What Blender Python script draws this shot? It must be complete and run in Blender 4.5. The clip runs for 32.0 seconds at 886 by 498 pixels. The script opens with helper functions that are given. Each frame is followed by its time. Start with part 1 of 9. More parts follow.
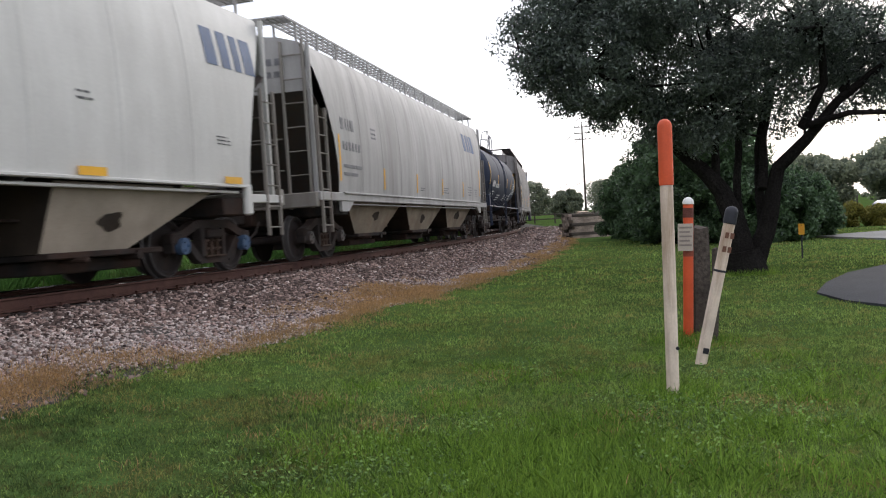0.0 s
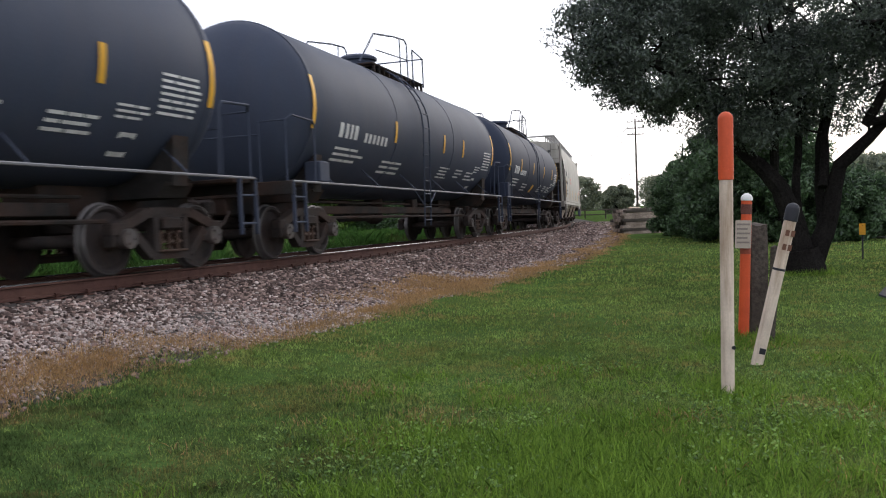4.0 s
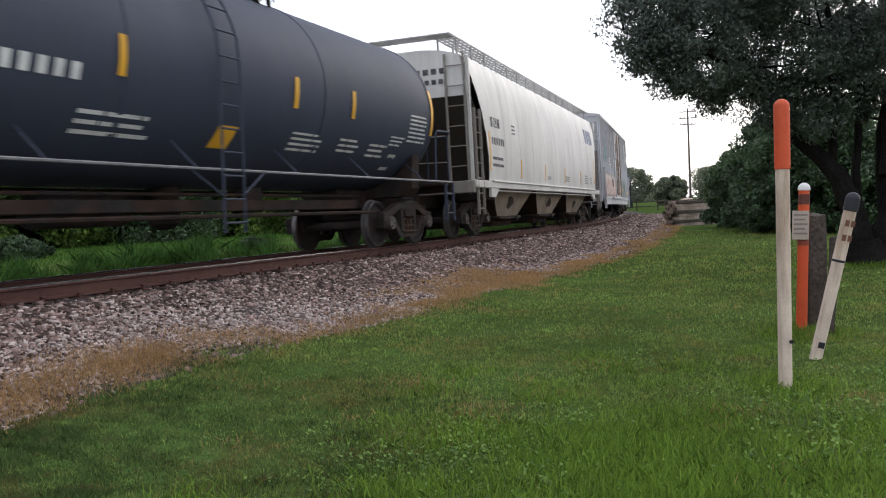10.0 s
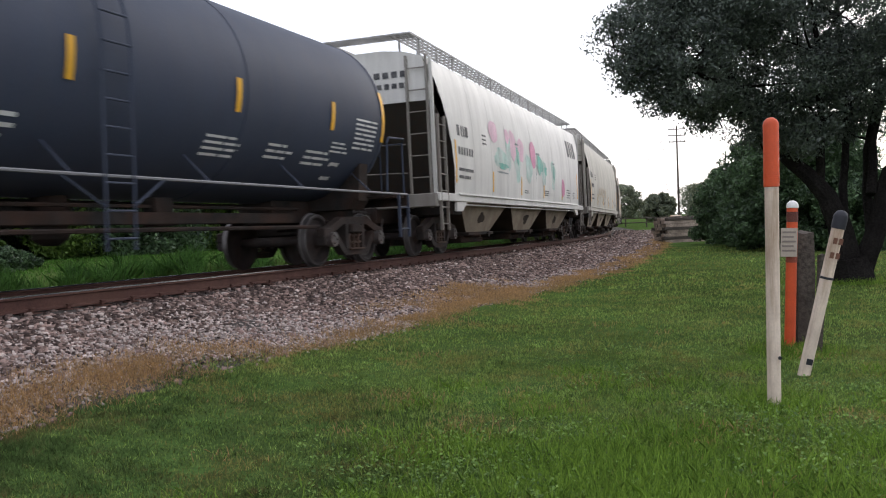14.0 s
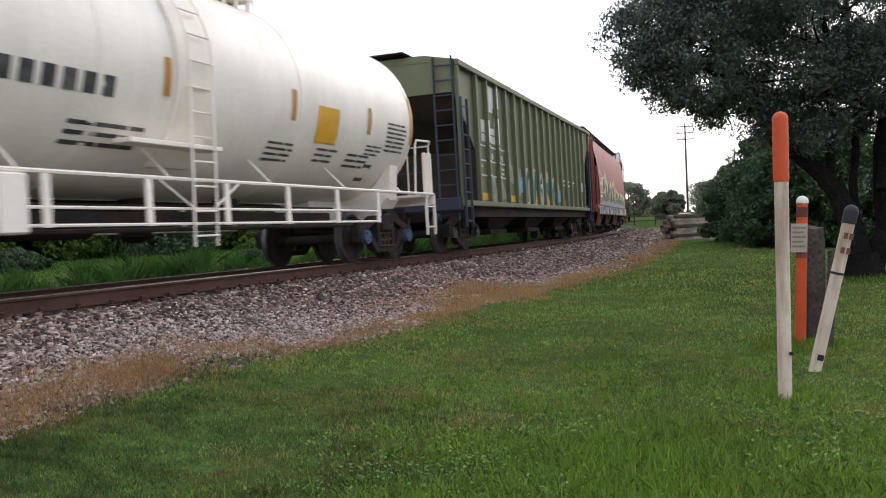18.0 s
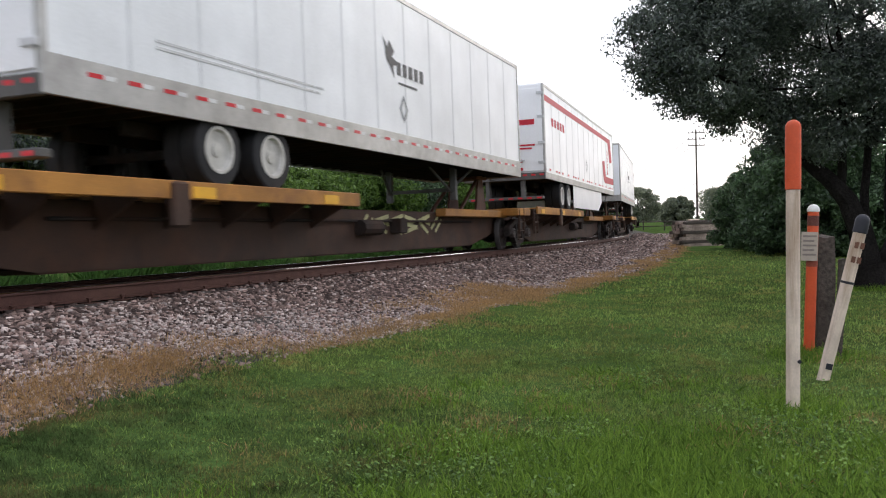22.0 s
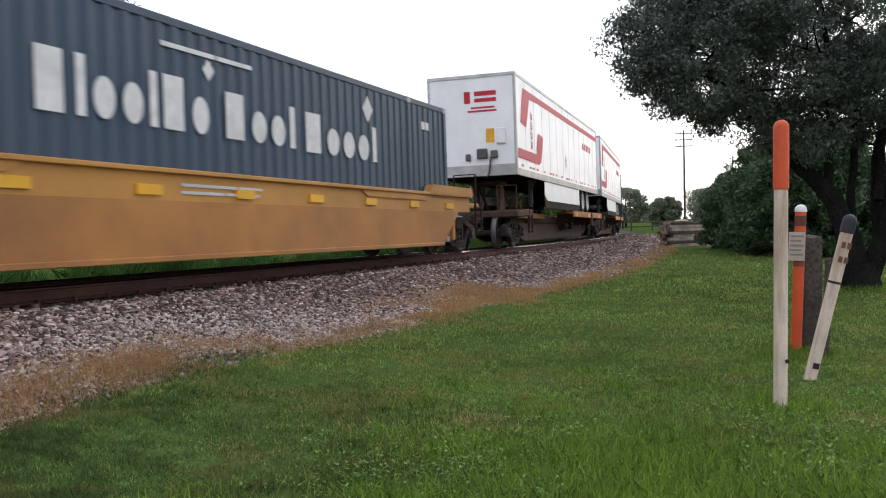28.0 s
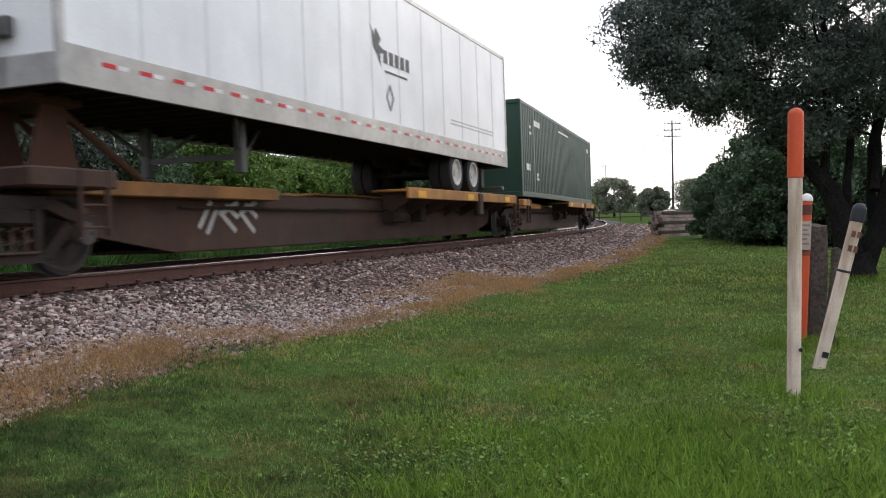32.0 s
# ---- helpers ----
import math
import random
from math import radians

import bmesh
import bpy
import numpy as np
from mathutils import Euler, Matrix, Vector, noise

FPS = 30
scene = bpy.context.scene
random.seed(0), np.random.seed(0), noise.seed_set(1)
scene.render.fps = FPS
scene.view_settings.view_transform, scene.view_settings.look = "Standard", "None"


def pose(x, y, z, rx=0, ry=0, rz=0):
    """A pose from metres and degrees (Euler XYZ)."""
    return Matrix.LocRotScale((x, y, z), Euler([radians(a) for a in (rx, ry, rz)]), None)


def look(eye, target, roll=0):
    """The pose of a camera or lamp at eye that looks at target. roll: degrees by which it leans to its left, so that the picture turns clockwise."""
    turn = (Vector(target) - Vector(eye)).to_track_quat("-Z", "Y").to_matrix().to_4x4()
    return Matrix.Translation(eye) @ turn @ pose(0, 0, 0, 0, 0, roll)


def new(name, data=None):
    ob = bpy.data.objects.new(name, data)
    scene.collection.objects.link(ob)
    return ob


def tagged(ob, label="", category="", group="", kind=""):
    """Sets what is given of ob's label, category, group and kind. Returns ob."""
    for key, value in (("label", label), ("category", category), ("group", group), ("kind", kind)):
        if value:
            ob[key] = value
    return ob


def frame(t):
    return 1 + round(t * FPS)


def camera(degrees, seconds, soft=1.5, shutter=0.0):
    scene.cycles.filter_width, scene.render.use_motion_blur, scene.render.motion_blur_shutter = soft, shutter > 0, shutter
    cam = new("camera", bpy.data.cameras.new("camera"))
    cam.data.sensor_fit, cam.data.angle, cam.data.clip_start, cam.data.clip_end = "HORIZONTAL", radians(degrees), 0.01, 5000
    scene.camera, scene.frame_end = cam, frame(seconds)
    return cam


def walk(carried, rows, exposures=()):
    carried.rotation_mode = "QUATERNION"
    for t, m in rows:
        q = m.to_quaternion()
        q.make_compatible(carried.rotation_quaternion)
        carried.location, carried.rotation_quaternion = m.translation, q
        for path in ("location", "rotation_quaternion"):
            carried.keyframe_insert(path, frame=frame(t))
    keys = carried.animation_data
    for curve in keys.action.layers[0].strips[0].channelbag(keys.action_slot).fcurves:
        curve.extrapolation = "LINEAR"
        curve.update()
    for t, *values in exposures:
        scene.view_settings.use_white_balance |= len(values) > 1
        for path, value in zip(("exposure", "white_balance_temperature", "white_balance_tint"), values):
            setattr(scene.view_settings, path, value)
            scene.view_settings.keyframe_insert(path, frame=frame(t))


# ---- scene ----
cam = camera(54.1, 32.0, soft=1.1, shutter=0.15)
PATH = [
    (0, look((0.035, -0.119, 1.403), (0.027, 9.875, 1.042), -3.28)),
    (0.5, look((0.030, -0.114, 1.400), (-0.069, 9.880, 1.061), -2.92)),
    (1, look((0.021, -0.086, 1.391), (-0.251, 9.904, 1.039), -2.57)),
    (1.5, look((-0.002, -0.063, 1.389), (-0.465, 9.919, 1.001), -2.30)),
    (2, look((0.006, -0.057, 1.391), (-0.489, 9.923, 1.004), -2.53)),
    (2.5, look((0.011, -0.059, 1.391), (-0.491, 9.921, 1.014), -2.57)),
    (3, look((0.010, -0.055, 1.395), (-0.504, 9.923, 0.984), -2.44)),
    (3.5, look((0.016, -0.050, 1.388), (-0.523, 9.926, 0.953), -2.29)),
    (5.5, look((0.005, -0.048, 1.392), (-0.670, 9.925, 1.093), -2.45)),
    (6, look((0.013, -0.054, 1.396), (-0.674, 9.918, 1.094), -2.55)),
    (6.5, look((0.014, -0.053, 1.394), (-0.684, 9.918, 1.089), -2.52)),
    (7, look((0.012, -0.046, 1.393), (-0.697, 9.924, 1.086), -2.48)),
    (7.5, look((0.024, -0.029, 1.391), (-0.780, 9.934, 1.079), -2.73)),
    (8, look((0.022, 0.017, 1.377), (-1.050, 9.952, 0.990), -2.80)),
    (8.5, look((0.026, 0.020, 1.370), (-1.203, 9.933, 0.915), -3.05)),
    (9, look((0.033, 0.010, 1.374), (-1.156, 9.926, 0.869), -3.18)),
    (9.5, look((0.028, 0.003, 1.377), (-1.114, 9.925, 0.882), -3.04)),
    (10, look((0.024, -0.006, 1.386), (-1.123, 9.917, 0.923), -2.76)),
    (10.5, look((0.020, -0.021, 1.386), (-1.067, 9.912, 0.976), -2.65)),
    (11, look((0.012, -0.031, 1.388), (-1.047, 9.906, 1.024), -2.54)),
    (11.5, look((0.016, -0.029, 1.390), (-1.014, 9.912, 1.061), -2.52)),
    (12, look((0.022, -0.022, 1.389), (-1.014, 9.920, 1.095), -2.42)),
    (12.5, look((0.016, -0.032, 1.387), (-1.016, 9.911, 1.111), -2.38)),
    (13, look((0.011, -0.037, 1.386), (-1.006, 9.908, 1.108), -2.34)),
    (13.5, look((0.008, -0.040, 1.387), (-1.010, 9.904, 1.103), -2.39)),
    (14, look((0.007, -0.031, 1.384), (-1.009, 9.913, 1.085), -2.27)),
    (14.5, look((0.014, -0.029, 1.380), (-1.010, 9.914, 1.075), -2.25)),
    (15, look((0.031, -0.029, 1.377), (-0.968, 9.916, 1.075), -2.34)),
    (15.5, look((0.022, -0.044, 1.388), (-0.950, 9.904, 1.090), -2.39)),
    (17.5, look((0.012, -0.030, 1.363), (-0.958, 9.919, 1.085), -2.60)),
    (18, look((0.008, -0.017, 1.367), (-1.105, 9.916, 1.064), -2.62)),
    (18.5, look((-0.006, -0.014, 1.363), (-1.234, 9.906, 1.061), -2.45)),
    (19, look((-0.014, -0.015, 1.366), (-1.375, 9.888, 1.068), -2.21)),
    (19.5, look((-0.029, -0.021, 1.365), (-1.434, 9.876, 1.078), -1.95)),
    (20, look((-0.021, -0.024, 1.367), (-1.406, 9.875, 1.081), -1.81)),
    (20.5, look((-0.018, -0.033, 1.370), (-1.378, 9.870, 1.087), -1.68)),
    (21, look((-0.018, -0.038, 1.367), (-1.339, 9.871, 1.098), -1.57)),
    (21.5, look((-0.012, -0.042, 1.367), (-1.282, 9.874, 1.099), -1.57)),
    (22, look((-0.009, -0.045, 1.367), (-1.213, 9.878, 1.086), -1.53)),
    (22.5, look((-0.011, -0.048, 1.367), (-1.160, 9.882, 1.080), -1.46)),
    (23, look((-0.001, -0.035, 1.363), (-1.107, 9.900, 1.082), -1.51)),
    (23.5, look((0.002, -0.030, 1.367), (-1.082, 9.907, 1.079), -1.55)),
    (24, look((0.003, -0.029, 1.361), (-1.064, 9.910, 1.079), -1.54)),
    (24.5, look((-0.002, -0.037, 1.364), (-1.043, 9.905, 1.081), -1.50)),
    (25, look((-0.003, -0.037, 1.367), (-1.025, 9.906, 1.083), -1.43)),
    (25.5, look((-0.006, -0.030, 1.367), (-1.049, 9.912, 1.085), -1.29)),
    (27.5, look((-0.015, -0.036, 1.363), (-1.072, 9.904, 1.076), -1.42)),
    (28, look((-0.014, -0.033, 1.360), (-1.085, 9.905, 1.073), -1.36)),
    (28.5, look((-0.018, -0.033, 1.358), (-1.134, 9.900, 1.056), -1.28)),
    (29, look((-0.022, -0.030, 1.361), (-1.146, 9.901, 1.039), -1.14)),
    (29.5, look((-0.025, -0.034, 1.362), (-1.173, 9.895, 1.031), -1.09)),
    (30, look((-0.029, -0.038, 1.360), (-1.218, 9.885, 1.035), -1.06)),
    (30.5, look((-0.025, -0.047, 1.360), (-1.190, 9.879, 1.029), -0.99)),
    (31, look((-0.044, -0.044, 1.358), (-1.230, 9.880, 1.015), -0.92)),
    (31.5, look((-0.112, -0.028, 1.355), (-1.147, 9.911, 0.980), -1.18)),
    (32, look((-0.194, 0.005, 1.353), (-1.126, 9.953, 0.950), -1.37)),
]
walk(cam, PATH)

# ---- light: a bright overcast evening sky ----
world = bpy.data.worlds.new("overcast_sky")
scene.world = world
world.use_nodes = True
wn = world.node_tree.nodes
wl = world.node_tree.links
wbg = wn["Background"]
wsky = wn.new("ShaderNodeTexSky")
wsky.sky_type = "NISHITA"
wsky.sun_disc = False
wsky.sun_elevation = radians(24)
wsky.sun_rotation = radians(28)
wsky.air_density, wsky.dust_density = 1.0, 2.0
wmul = wn.new("ShaderNodeVectorMath")
wmul.operation = "SCALE"
wmul.inputs["Scale"].default_value = 0.10
wmix = wn.new("ShaderNodeMixRGB")
wmix.inputs["Fac"].default_value = 0.82
wmix.inputs["Color2"].default_value = (0.955, 0.98, 1.10, 1)
wl.new(wsky.outputs["Color"], wmul.inputs[0])
wl.new(wmul.outputs[0], wmix.inputs["Color1"])
wl.new(wmix.outputs["Color"], wbg.inputs["Color"])
wbg.inputs["Strength"].default_value = 1.43
sun_data = bpy.data.lights.new("sun", "SUN")
sun_data.energy, sun_data.angle, sun_data.color = 0.7, radians(25), (1.0, 0.94, 0.88)
sun = new("sun", sun_data)
sun.matrix_world = look((30, 55, 30), (0, 0, 0))
scene.view_settings.exposure = 0.0

# ---- materials ----
def mat(name, color, rough=0.6, metal=0.0, var=0.12, scale=3.0, grain=0.06, grain_scale=60.0, bump=0.02,
        stain=None, stain_amt=0.0, stain_scale=1.2, streak=False, island=0.0, objvar=0.0, stain2=None, stain2_amt=0.0, spec=0.3):
    """A painted, rusty or earthen surface: broad tone changes, fine grain, stains and small relief."""
    m = bpy.data.materials.new(name)
    m.use_nodes = True
    n, l = m.node_tree.nodes, m.node_tree.links
    p = n["Principled BSDF"]
    p.inputs["Roughness"].default_value, p.inputs["Metallic"].default_value, p.inputs["Specular IOR Level"].default_value = rough, metal, spec
    tc = n.new("ShaderNodeTexCoord")
    mp = n.new("ShaderNodeMapping")
    l.new(tc.outputs["Object"], mp.inputs["Vector"])
    big = n.new("ShaderNodeTexNoise")
    big.inputs["Scale"].default_value, big.inputs["Detail"].default_value = scale, 5
    l.new(mp.outputs["Vector"], big.inputs["Vector"])
    fine = n.new("ShaderNodeTexNoise")
    fine.inputs["Scale"].default_value, fine.inputs["Detail"].default_value = grain_scale, 3
    l.new(tc.outputs["Object"], fine.inputs["Vector"])

    def ramp(src, lo, hi, a, b):
        r = n.new("ShaderNodeMapRange")
        r.inputs["From Min"].default_value, r.inputs["From Max"].default_value = lo, hi
        r.inputs["To Min"].default_value, r.inputs["To Max"].default_value = a, b
        l.new(src, r.inputs["Value"])
        return r.outputs["Result"]

    def mul(a, b):
        q = n.new("ShaderNodeMath")
        q.operation = "MULTIPLY"
        l.new(a, q.inputs[0])
        l.new(b, q.inputs[1])
        return q.outputs[0]

    tone = mul(ramp(big.outputs["Fac"], 0.3, 0.7, 1 - var, 1 + var), ramp(fine.outputs["Fac"], 0.3, 0.7, 1 - grain, 1 + grain))
    if objvar:
        oi = n.new("ShaderNodeObjectInfo")
        tone = mul(tone, ramp(oi.outputs["Random"], 0, 1, 1 - objvar, 1 + objvar))
    if island:
        ge = n.new("ShaderNodeNewGeometry")
        tone = mul(tone, ramp(ge.outputs["Random Per Island"], 0, 1, 1 - island, 1 + island))
    sc = n.new("ShaderNodeVectorMath")
    sc.operation = "SCALE"
    sc.inputs[0].default_value = color
    l.new(tone, sc.inputs["Scale"])
    out = sc.outputs[0]
    for k, (tint, amt, size, seed) in enumerate(((stain, stain_amt, stain_scale, 3.1), (stain2, stain2_amt, stain_scale * 2.7, 9.7))):
        if tint is None or amt <= 0:
            continue
        st = n.new("ShaderNodeTexNoise")
        st.inputs["Scale"].default_value, st.inputs["Detail"].default_value, st.inputs["Roughness"].default_value = size, 6, 0.65
        m2 = n.new("ShaderNodeMapping")
        m2.inputs["Location"].default_value = (seed, seed * 2, seed)
        if streak:
            m2.inputs["Scale"].default_value = (2.2, 2.2, 0.22)
        l.new(tc.outputs["Object"], m2.inputs["Vector"])
        l.new(m2.outputs["Vector"], st.inputs["Vector"])
        mx = n.new("ShaderNodeMixRGB")
        l.new(ramp(st.outputs["Fac"], 0.42, 0.72, 0, amt), mx.inputs["Fac"])
        l.new(out, mx.inputs["Color1"])
        mx.inputs["Color2"].default_value = (*tint, 1)
        out = mx.outputs["Color"]
    l.new(out, p.inputs["Base Color"])
    if bump:
        b = n.new("ShaderNodeBump")
        b.inputs["Strength"].default_value, b.inputs["Distance"].default_value = 0.5, bump
        l.new(fine.outputs["Fac"], b.inputs["Height"])
        l.new(b.outputs["Normal"], p.inputs["Normal"])
    return m


RUST = (0.13, 0.055, 0.03)
GRIME = (0.10, 0.085, 0.07)
M_ballast = mat("ballast_grit", (0.062, 0.052, 0.047), 0.95, var=0.25, scale=2.0, grain=0.6, grain_scale=22, bump=0.06, stain=(0.05, 0.042, 0.038), stain_amt=0.6, stain_scale=0.8)
M_stone = mat("ballast_stone", (0.240, 0.170, 0.147), 0.9, spec=0.1, var=0.15, scale=1.2, grain=0.25, grain_scale=50, bump=0.01, island=0.6, objvar=0.4, stain=(0.11, 0.085, 0.075), stain_amt=0.35, stain_scale=0.9)
M_darkstone = mat("dark_brown_stone", (0.078, 0.056, 0.050), 0.9, spec=0.1, var=0.2, scale=1.2, grain=0.25, grain_scale=50, bump=0.01, island=0.5)
M_gravel = mat("pale_fine_gravel", (0.50, 0.42, 0.385), 0.9, spec=0.1, var=0.15, scale=1.5, grain=0.2, grain_scale=60, bump=0.01, island=0.5, stain=(0.2, 0.165, 0.15), stain_amt=0.3, stain_scale=1.0)
M_rail = mat("rail_steel_rust", (0.085, 0.042, 0.034), 0.75, spec=0.15, var=0.2, scale=6, grain=0.2, bump=0.004, stain=(0.13, 0.07, 0.05), stain_amt=0.5)
M_railhead = mat("rail_polished_steel", (0.62, 0.6, 0.58), 0.22, 1.0, var=0.05, bump=0.0)
M_tie = mat("creosoted_wood", (0.075, 0.058, 0.048), 0.9, spec=0.1, var=0.3, grain=0.3, grain_scale=40, bump=0.02)
M_steel_dark = mat("truck_cast_steel", (0.036, 0.030, 0.028), 0.8, spec=0.12, var=0.3, scale=4, grain=0.25, grain_scale=40, bump=0.01, stain=(0.075, 0.04, 0.028), stain_amt=0.5, stain_scale=2.0)
M_wheel = mat("wheel_steel", (0.036, 0.030, 0.029), 0.7, spec=0.15, var=0.25, scale=5, grain=0.2, bump=0.006, stain=(0.075, 0.042, 0.03), stain_amt=0.6, stain_scale=2.5)
M_tread = mat("wheel_tread_worn_steel", (0.13, 0.12, 0.118), 0.5, 0.7, var=0.15, bump=0.0)
M_under = mat("underframe_black_grime", (0.027, 0.025, 0.024), 0.85, spec=0.1, var=0.3, grain=0.25, bump=0.01, stain=RUST, stain_amt=0.35)
M_yellow = mat("reflective_yellow", (0.80, 0.42, 0.03), 0.45, var=0.1, grain=0.05, bump=0.0, stain=GRIME, stain_amt=0.25)
M_white_let = mat("white_stencil_paint", (0.72, 0.72, 0.71), 0.6, var=0.12, bump=0.0, stain=(0.25, 0.24, 0.23), stain_amt=0.3, stain_scale=4)
M_black_let = mat("black_stencil_paint", (0.05, 0.05, 0.055), 0.6, var=0.15, bump=0.0, stain=(0.35, 0.34, 0.32), stain_amt=0.35, stain_scale=4)
M_red_let = mat("red_decal", (0.52, 0.022, 0.042), 0.5, var=0.1, bump=0.0)


# ---- mesh tools ----
class Geo:
    """A growing list of vertices and faces."""

    def __init__(self):
        self.v, self.f, self.mi = [], [], []
        self.slot = 0

    def add(self, verts, faces):
        k = len(self.v)
        self.v.extend(verts)
        self.f.extend([tuple(i + k for i in q) for q in faces])
        self.mi.extend([self.slot] * len(faces))
        return self

    def box(self, x0, x1, y0, y1, z0, z1, c=0.0):
        if c <= 0 or min(x1 - x0, y1 - y0, z1 - z0) < 2.5 * c:
            vs = [(x, y, z) for x in (x0, x1) for y in (y0, y1) for z in (z0, z1)]
            return self.add(vs, [(0, 1, 3, 2), (4, 6, 7, 5), (0, 4, 5, 1), (2, 3, 7, 6), (0, 2, 6, 4), (1, 5, 7, 3)])
        rings = []
        for z, d in ((z0, c), (z0 + c, 0), (z1 - c, 0), (z1, c)):
            a, b, p, q, e = x0 + d, x1 - d, y0 + d, y1 - d, c
            rings.append([(a + e, p, z), (b - e, p, z), (b, p + e, z), (b, q - e, z), (b - e, q, z), (a + e, q, z), (a, q - e, z), (a, p + e, z)])
        return self.loft(rings)

    def loft(self, rings, cap=True, closed=True):
        n, k = len(rings[0]), len(rings)
        vs = [p for r in rings for p in r]
        fs = []
        for i in range(k - 1):
            for j in range(n if closed else n - 1):
                a, b = i * n + j, i * n + (j + 1) % n
                fs.append((a, b, b + n, a + n))
        if cap and closed:
            fs.append(tuple(range(n))[::-1])
            fs.append(tuple(range((k - 1) * n, k * n)))
        return self.add(vs, fs)

    def cyl(self, a, b, r, n=10, r2=None):
        a, b = Vector(a), Vector(b)
        d = (b - a).normalized()
        s = d.orthogonal().normalized()
        t = d.cross(s)
        r2 = r if r2 is None else r2
        ring = [s * math.cos(2 * math.pi * i / n) + t * math.sin(2 * math.pi * i / n) for i in range(n)]
        return self.loft([[tuple(a + q * r) for q in ring], [tuple(b + q * r2) for q in ring]])

    def tube(self, pts, r, n=6):
        pts = [Vector(p) for p in pts]
        rings, side = [], None
        for i, p in enumerate(pts):
            d = (pts[min(i + 1, len(pts) - 1)] - pts[max(i - 1, 0)]).normalized()
            side = (side - d * side.dot(d)).normalized() if side is not None and (side - d * side.dot(d)).length > 1e-4 else d.orthogonal().normalized()
            t = d.cross(side)
            rr = r[i] if isinstance(r, (list, tuple)) else r
            rings.append([tuple(p + (side * math.cos(2 * math.pi * j / n) + t * math.sin(2 * math.pi * j / n)) * rr) for j in range(n)])
        return self.loft(rings)

    def prism(self, poly, axis, a, b):
        """A polygon drawn in the two other axes, drawn out along one axis from a to b."""
        def at(p, w):
            return {"x": (w, p[0], p[1]), "y": (p[0], w, p[1]), "z": (p[0], p[1], w)}[axis]
        return self.loft([[at(p, a) for p in poly], [at(p, b) for p in poly]])

    def lathe(self, prof, axis="x", at=(0, 0, 0), n=24, cap=True):
        rings = []
        for h, r in prof:
            ring = []
            for j in range(n):
                c, s = math.cos(2 * math.pi * j / n) * r, math.sin(2 * math.pi * j / n) * r
                p = {"x": (h, c, s), "y": (c, h, s), "z": (c, s, h)}[axis]
                ring.append((p[0] + at[0], p[1] + at[1], p[2] + at[2]))
            rings.append(ring)
        return self.loft(rings, cap)

    def ball(self, c, r, n=8):
        k = n // 2
        return self.lathe([(math.cos(math.pi * i / k) * -r, max(1e-3, math.sin(math.pi * i / k) * r)) for i in range(k + 1)], "z", c, n)

    def decal(self, x0, x1, z0, z1, yf, off=0.008, nz=3, slant=0.0, thick=0.004):
        """A thin painted patch on the camera's side of a car, bent to the side's curve yf(z)."""
        rings = []
        for i in range(nz + 1):
            z = z0 + (z1 - z0) * i / nz
            sh = slant * (z - z0)
            y = -(yf(z) + off)
            rings.append([(x0 + sh, y, z), (x1 + sh, y, z), (x1 + sh, y + thick, z), (x0 + sh, y + thick, z)])
        return self.loft(rings)

    def mesh(self, name, mats, smooth=35.0, fix=True):
        me = bpy.data.meshes.new(name)
        me.from_pydata(self.v, [], self.f)
        for m in mats if isinstance(mats, (list, tuple)) else [mats]:
            me.materials.append(m)
        if any(self.mi):
            me.polygons.foreach_set("material_index", self.mi)
        if fix:
            bm = bmesh.new()
            bm.from_mesh(me)
            bmesh.ops.recalc_face_normals(bm, faces=bm.faces)
            bm.to_mesh(me)
            bm.free()
        if smooth:
            me.polygons.foreach_set("use_smooth", [True] * len(me.polygons))
            me.set_sharp_from_angle(angle=radians(smooth))
        me.update()
        return me


def part(name, geo, material, parent, label="", m=None, smooth=35.0):
    """One mesh under a thing or under a part. geo: a Geo, or a mesh that is shared."""
    me = geo.mesh(name, material, smooth) if isinstance(geo, Geo) else geo
    ob = new(name, me)
    ob.parent = parent
    if m is not None:
        ob.matrix_basis = m
    if label:
        tagged(ob, label)
    return ob


def thing(name, label, category, m=None, group="", geo=None, material=None, kind="", smooth=35.0):
    """A top-level thing: an Empty at its base, or one mesh."""
    ob = new(name, geo.mesh(name, material, smooth) if geo else None)
    if m is not None:
        ob.matrix_basis = m
    return tagged(ob, label, category, group, kind)


def cloud(name, verts, faces_flat, corners, material, smooth=False):
    """A large mesh from arrays; every face has the same number of corners."""
    me = bpy.data.meshes.new(name)
    nf = len(faces_flat) // corners
    me.vertices.add(len(verts))
    me.vertices.foreach_set("co", np.asarray(verts, np.float32).ravel())
    me.loops.add(len(faces_flat))
    me.loops.foreach_set("vertex_index", np.asarray(faces_flat, np.int32))
    me.polygons.add(nf)
    me.polygons.foreach_set("loop_start", np.arange(nf, dtype=np.int32) * corners)
    me.polygons.foreach_set("loop_total", np.full(nf, corners, np.int32))
    me.materials.append(material)
    me.update(calc_edges=True)
    if smooth:
        me.polygons.foreach_set("use_smooth", [True] * nf)
    return me


# ---- the line of the railway ----
TX, TY, TH, TK = -4.26, 15.0, 0.2612, 0.003
S_NEAR, S_FAR = -30.0, 75.0
SPEED = 17.8


def track(s):
    """Place and heading of the track's middle at s metres along it (heading from +y towards +x)."""
    c = min(max(s, S_NEAR), S_FAR)
    h = TH - TK * c
    x, y = TX + (math.cos(h) - math.cos(TH)) / TK, TY - (math.sin(h) - math.sin(TH)) / TK
    return x + math.sin(h) * (s - c), y + math.cos(h) * (s - c), h


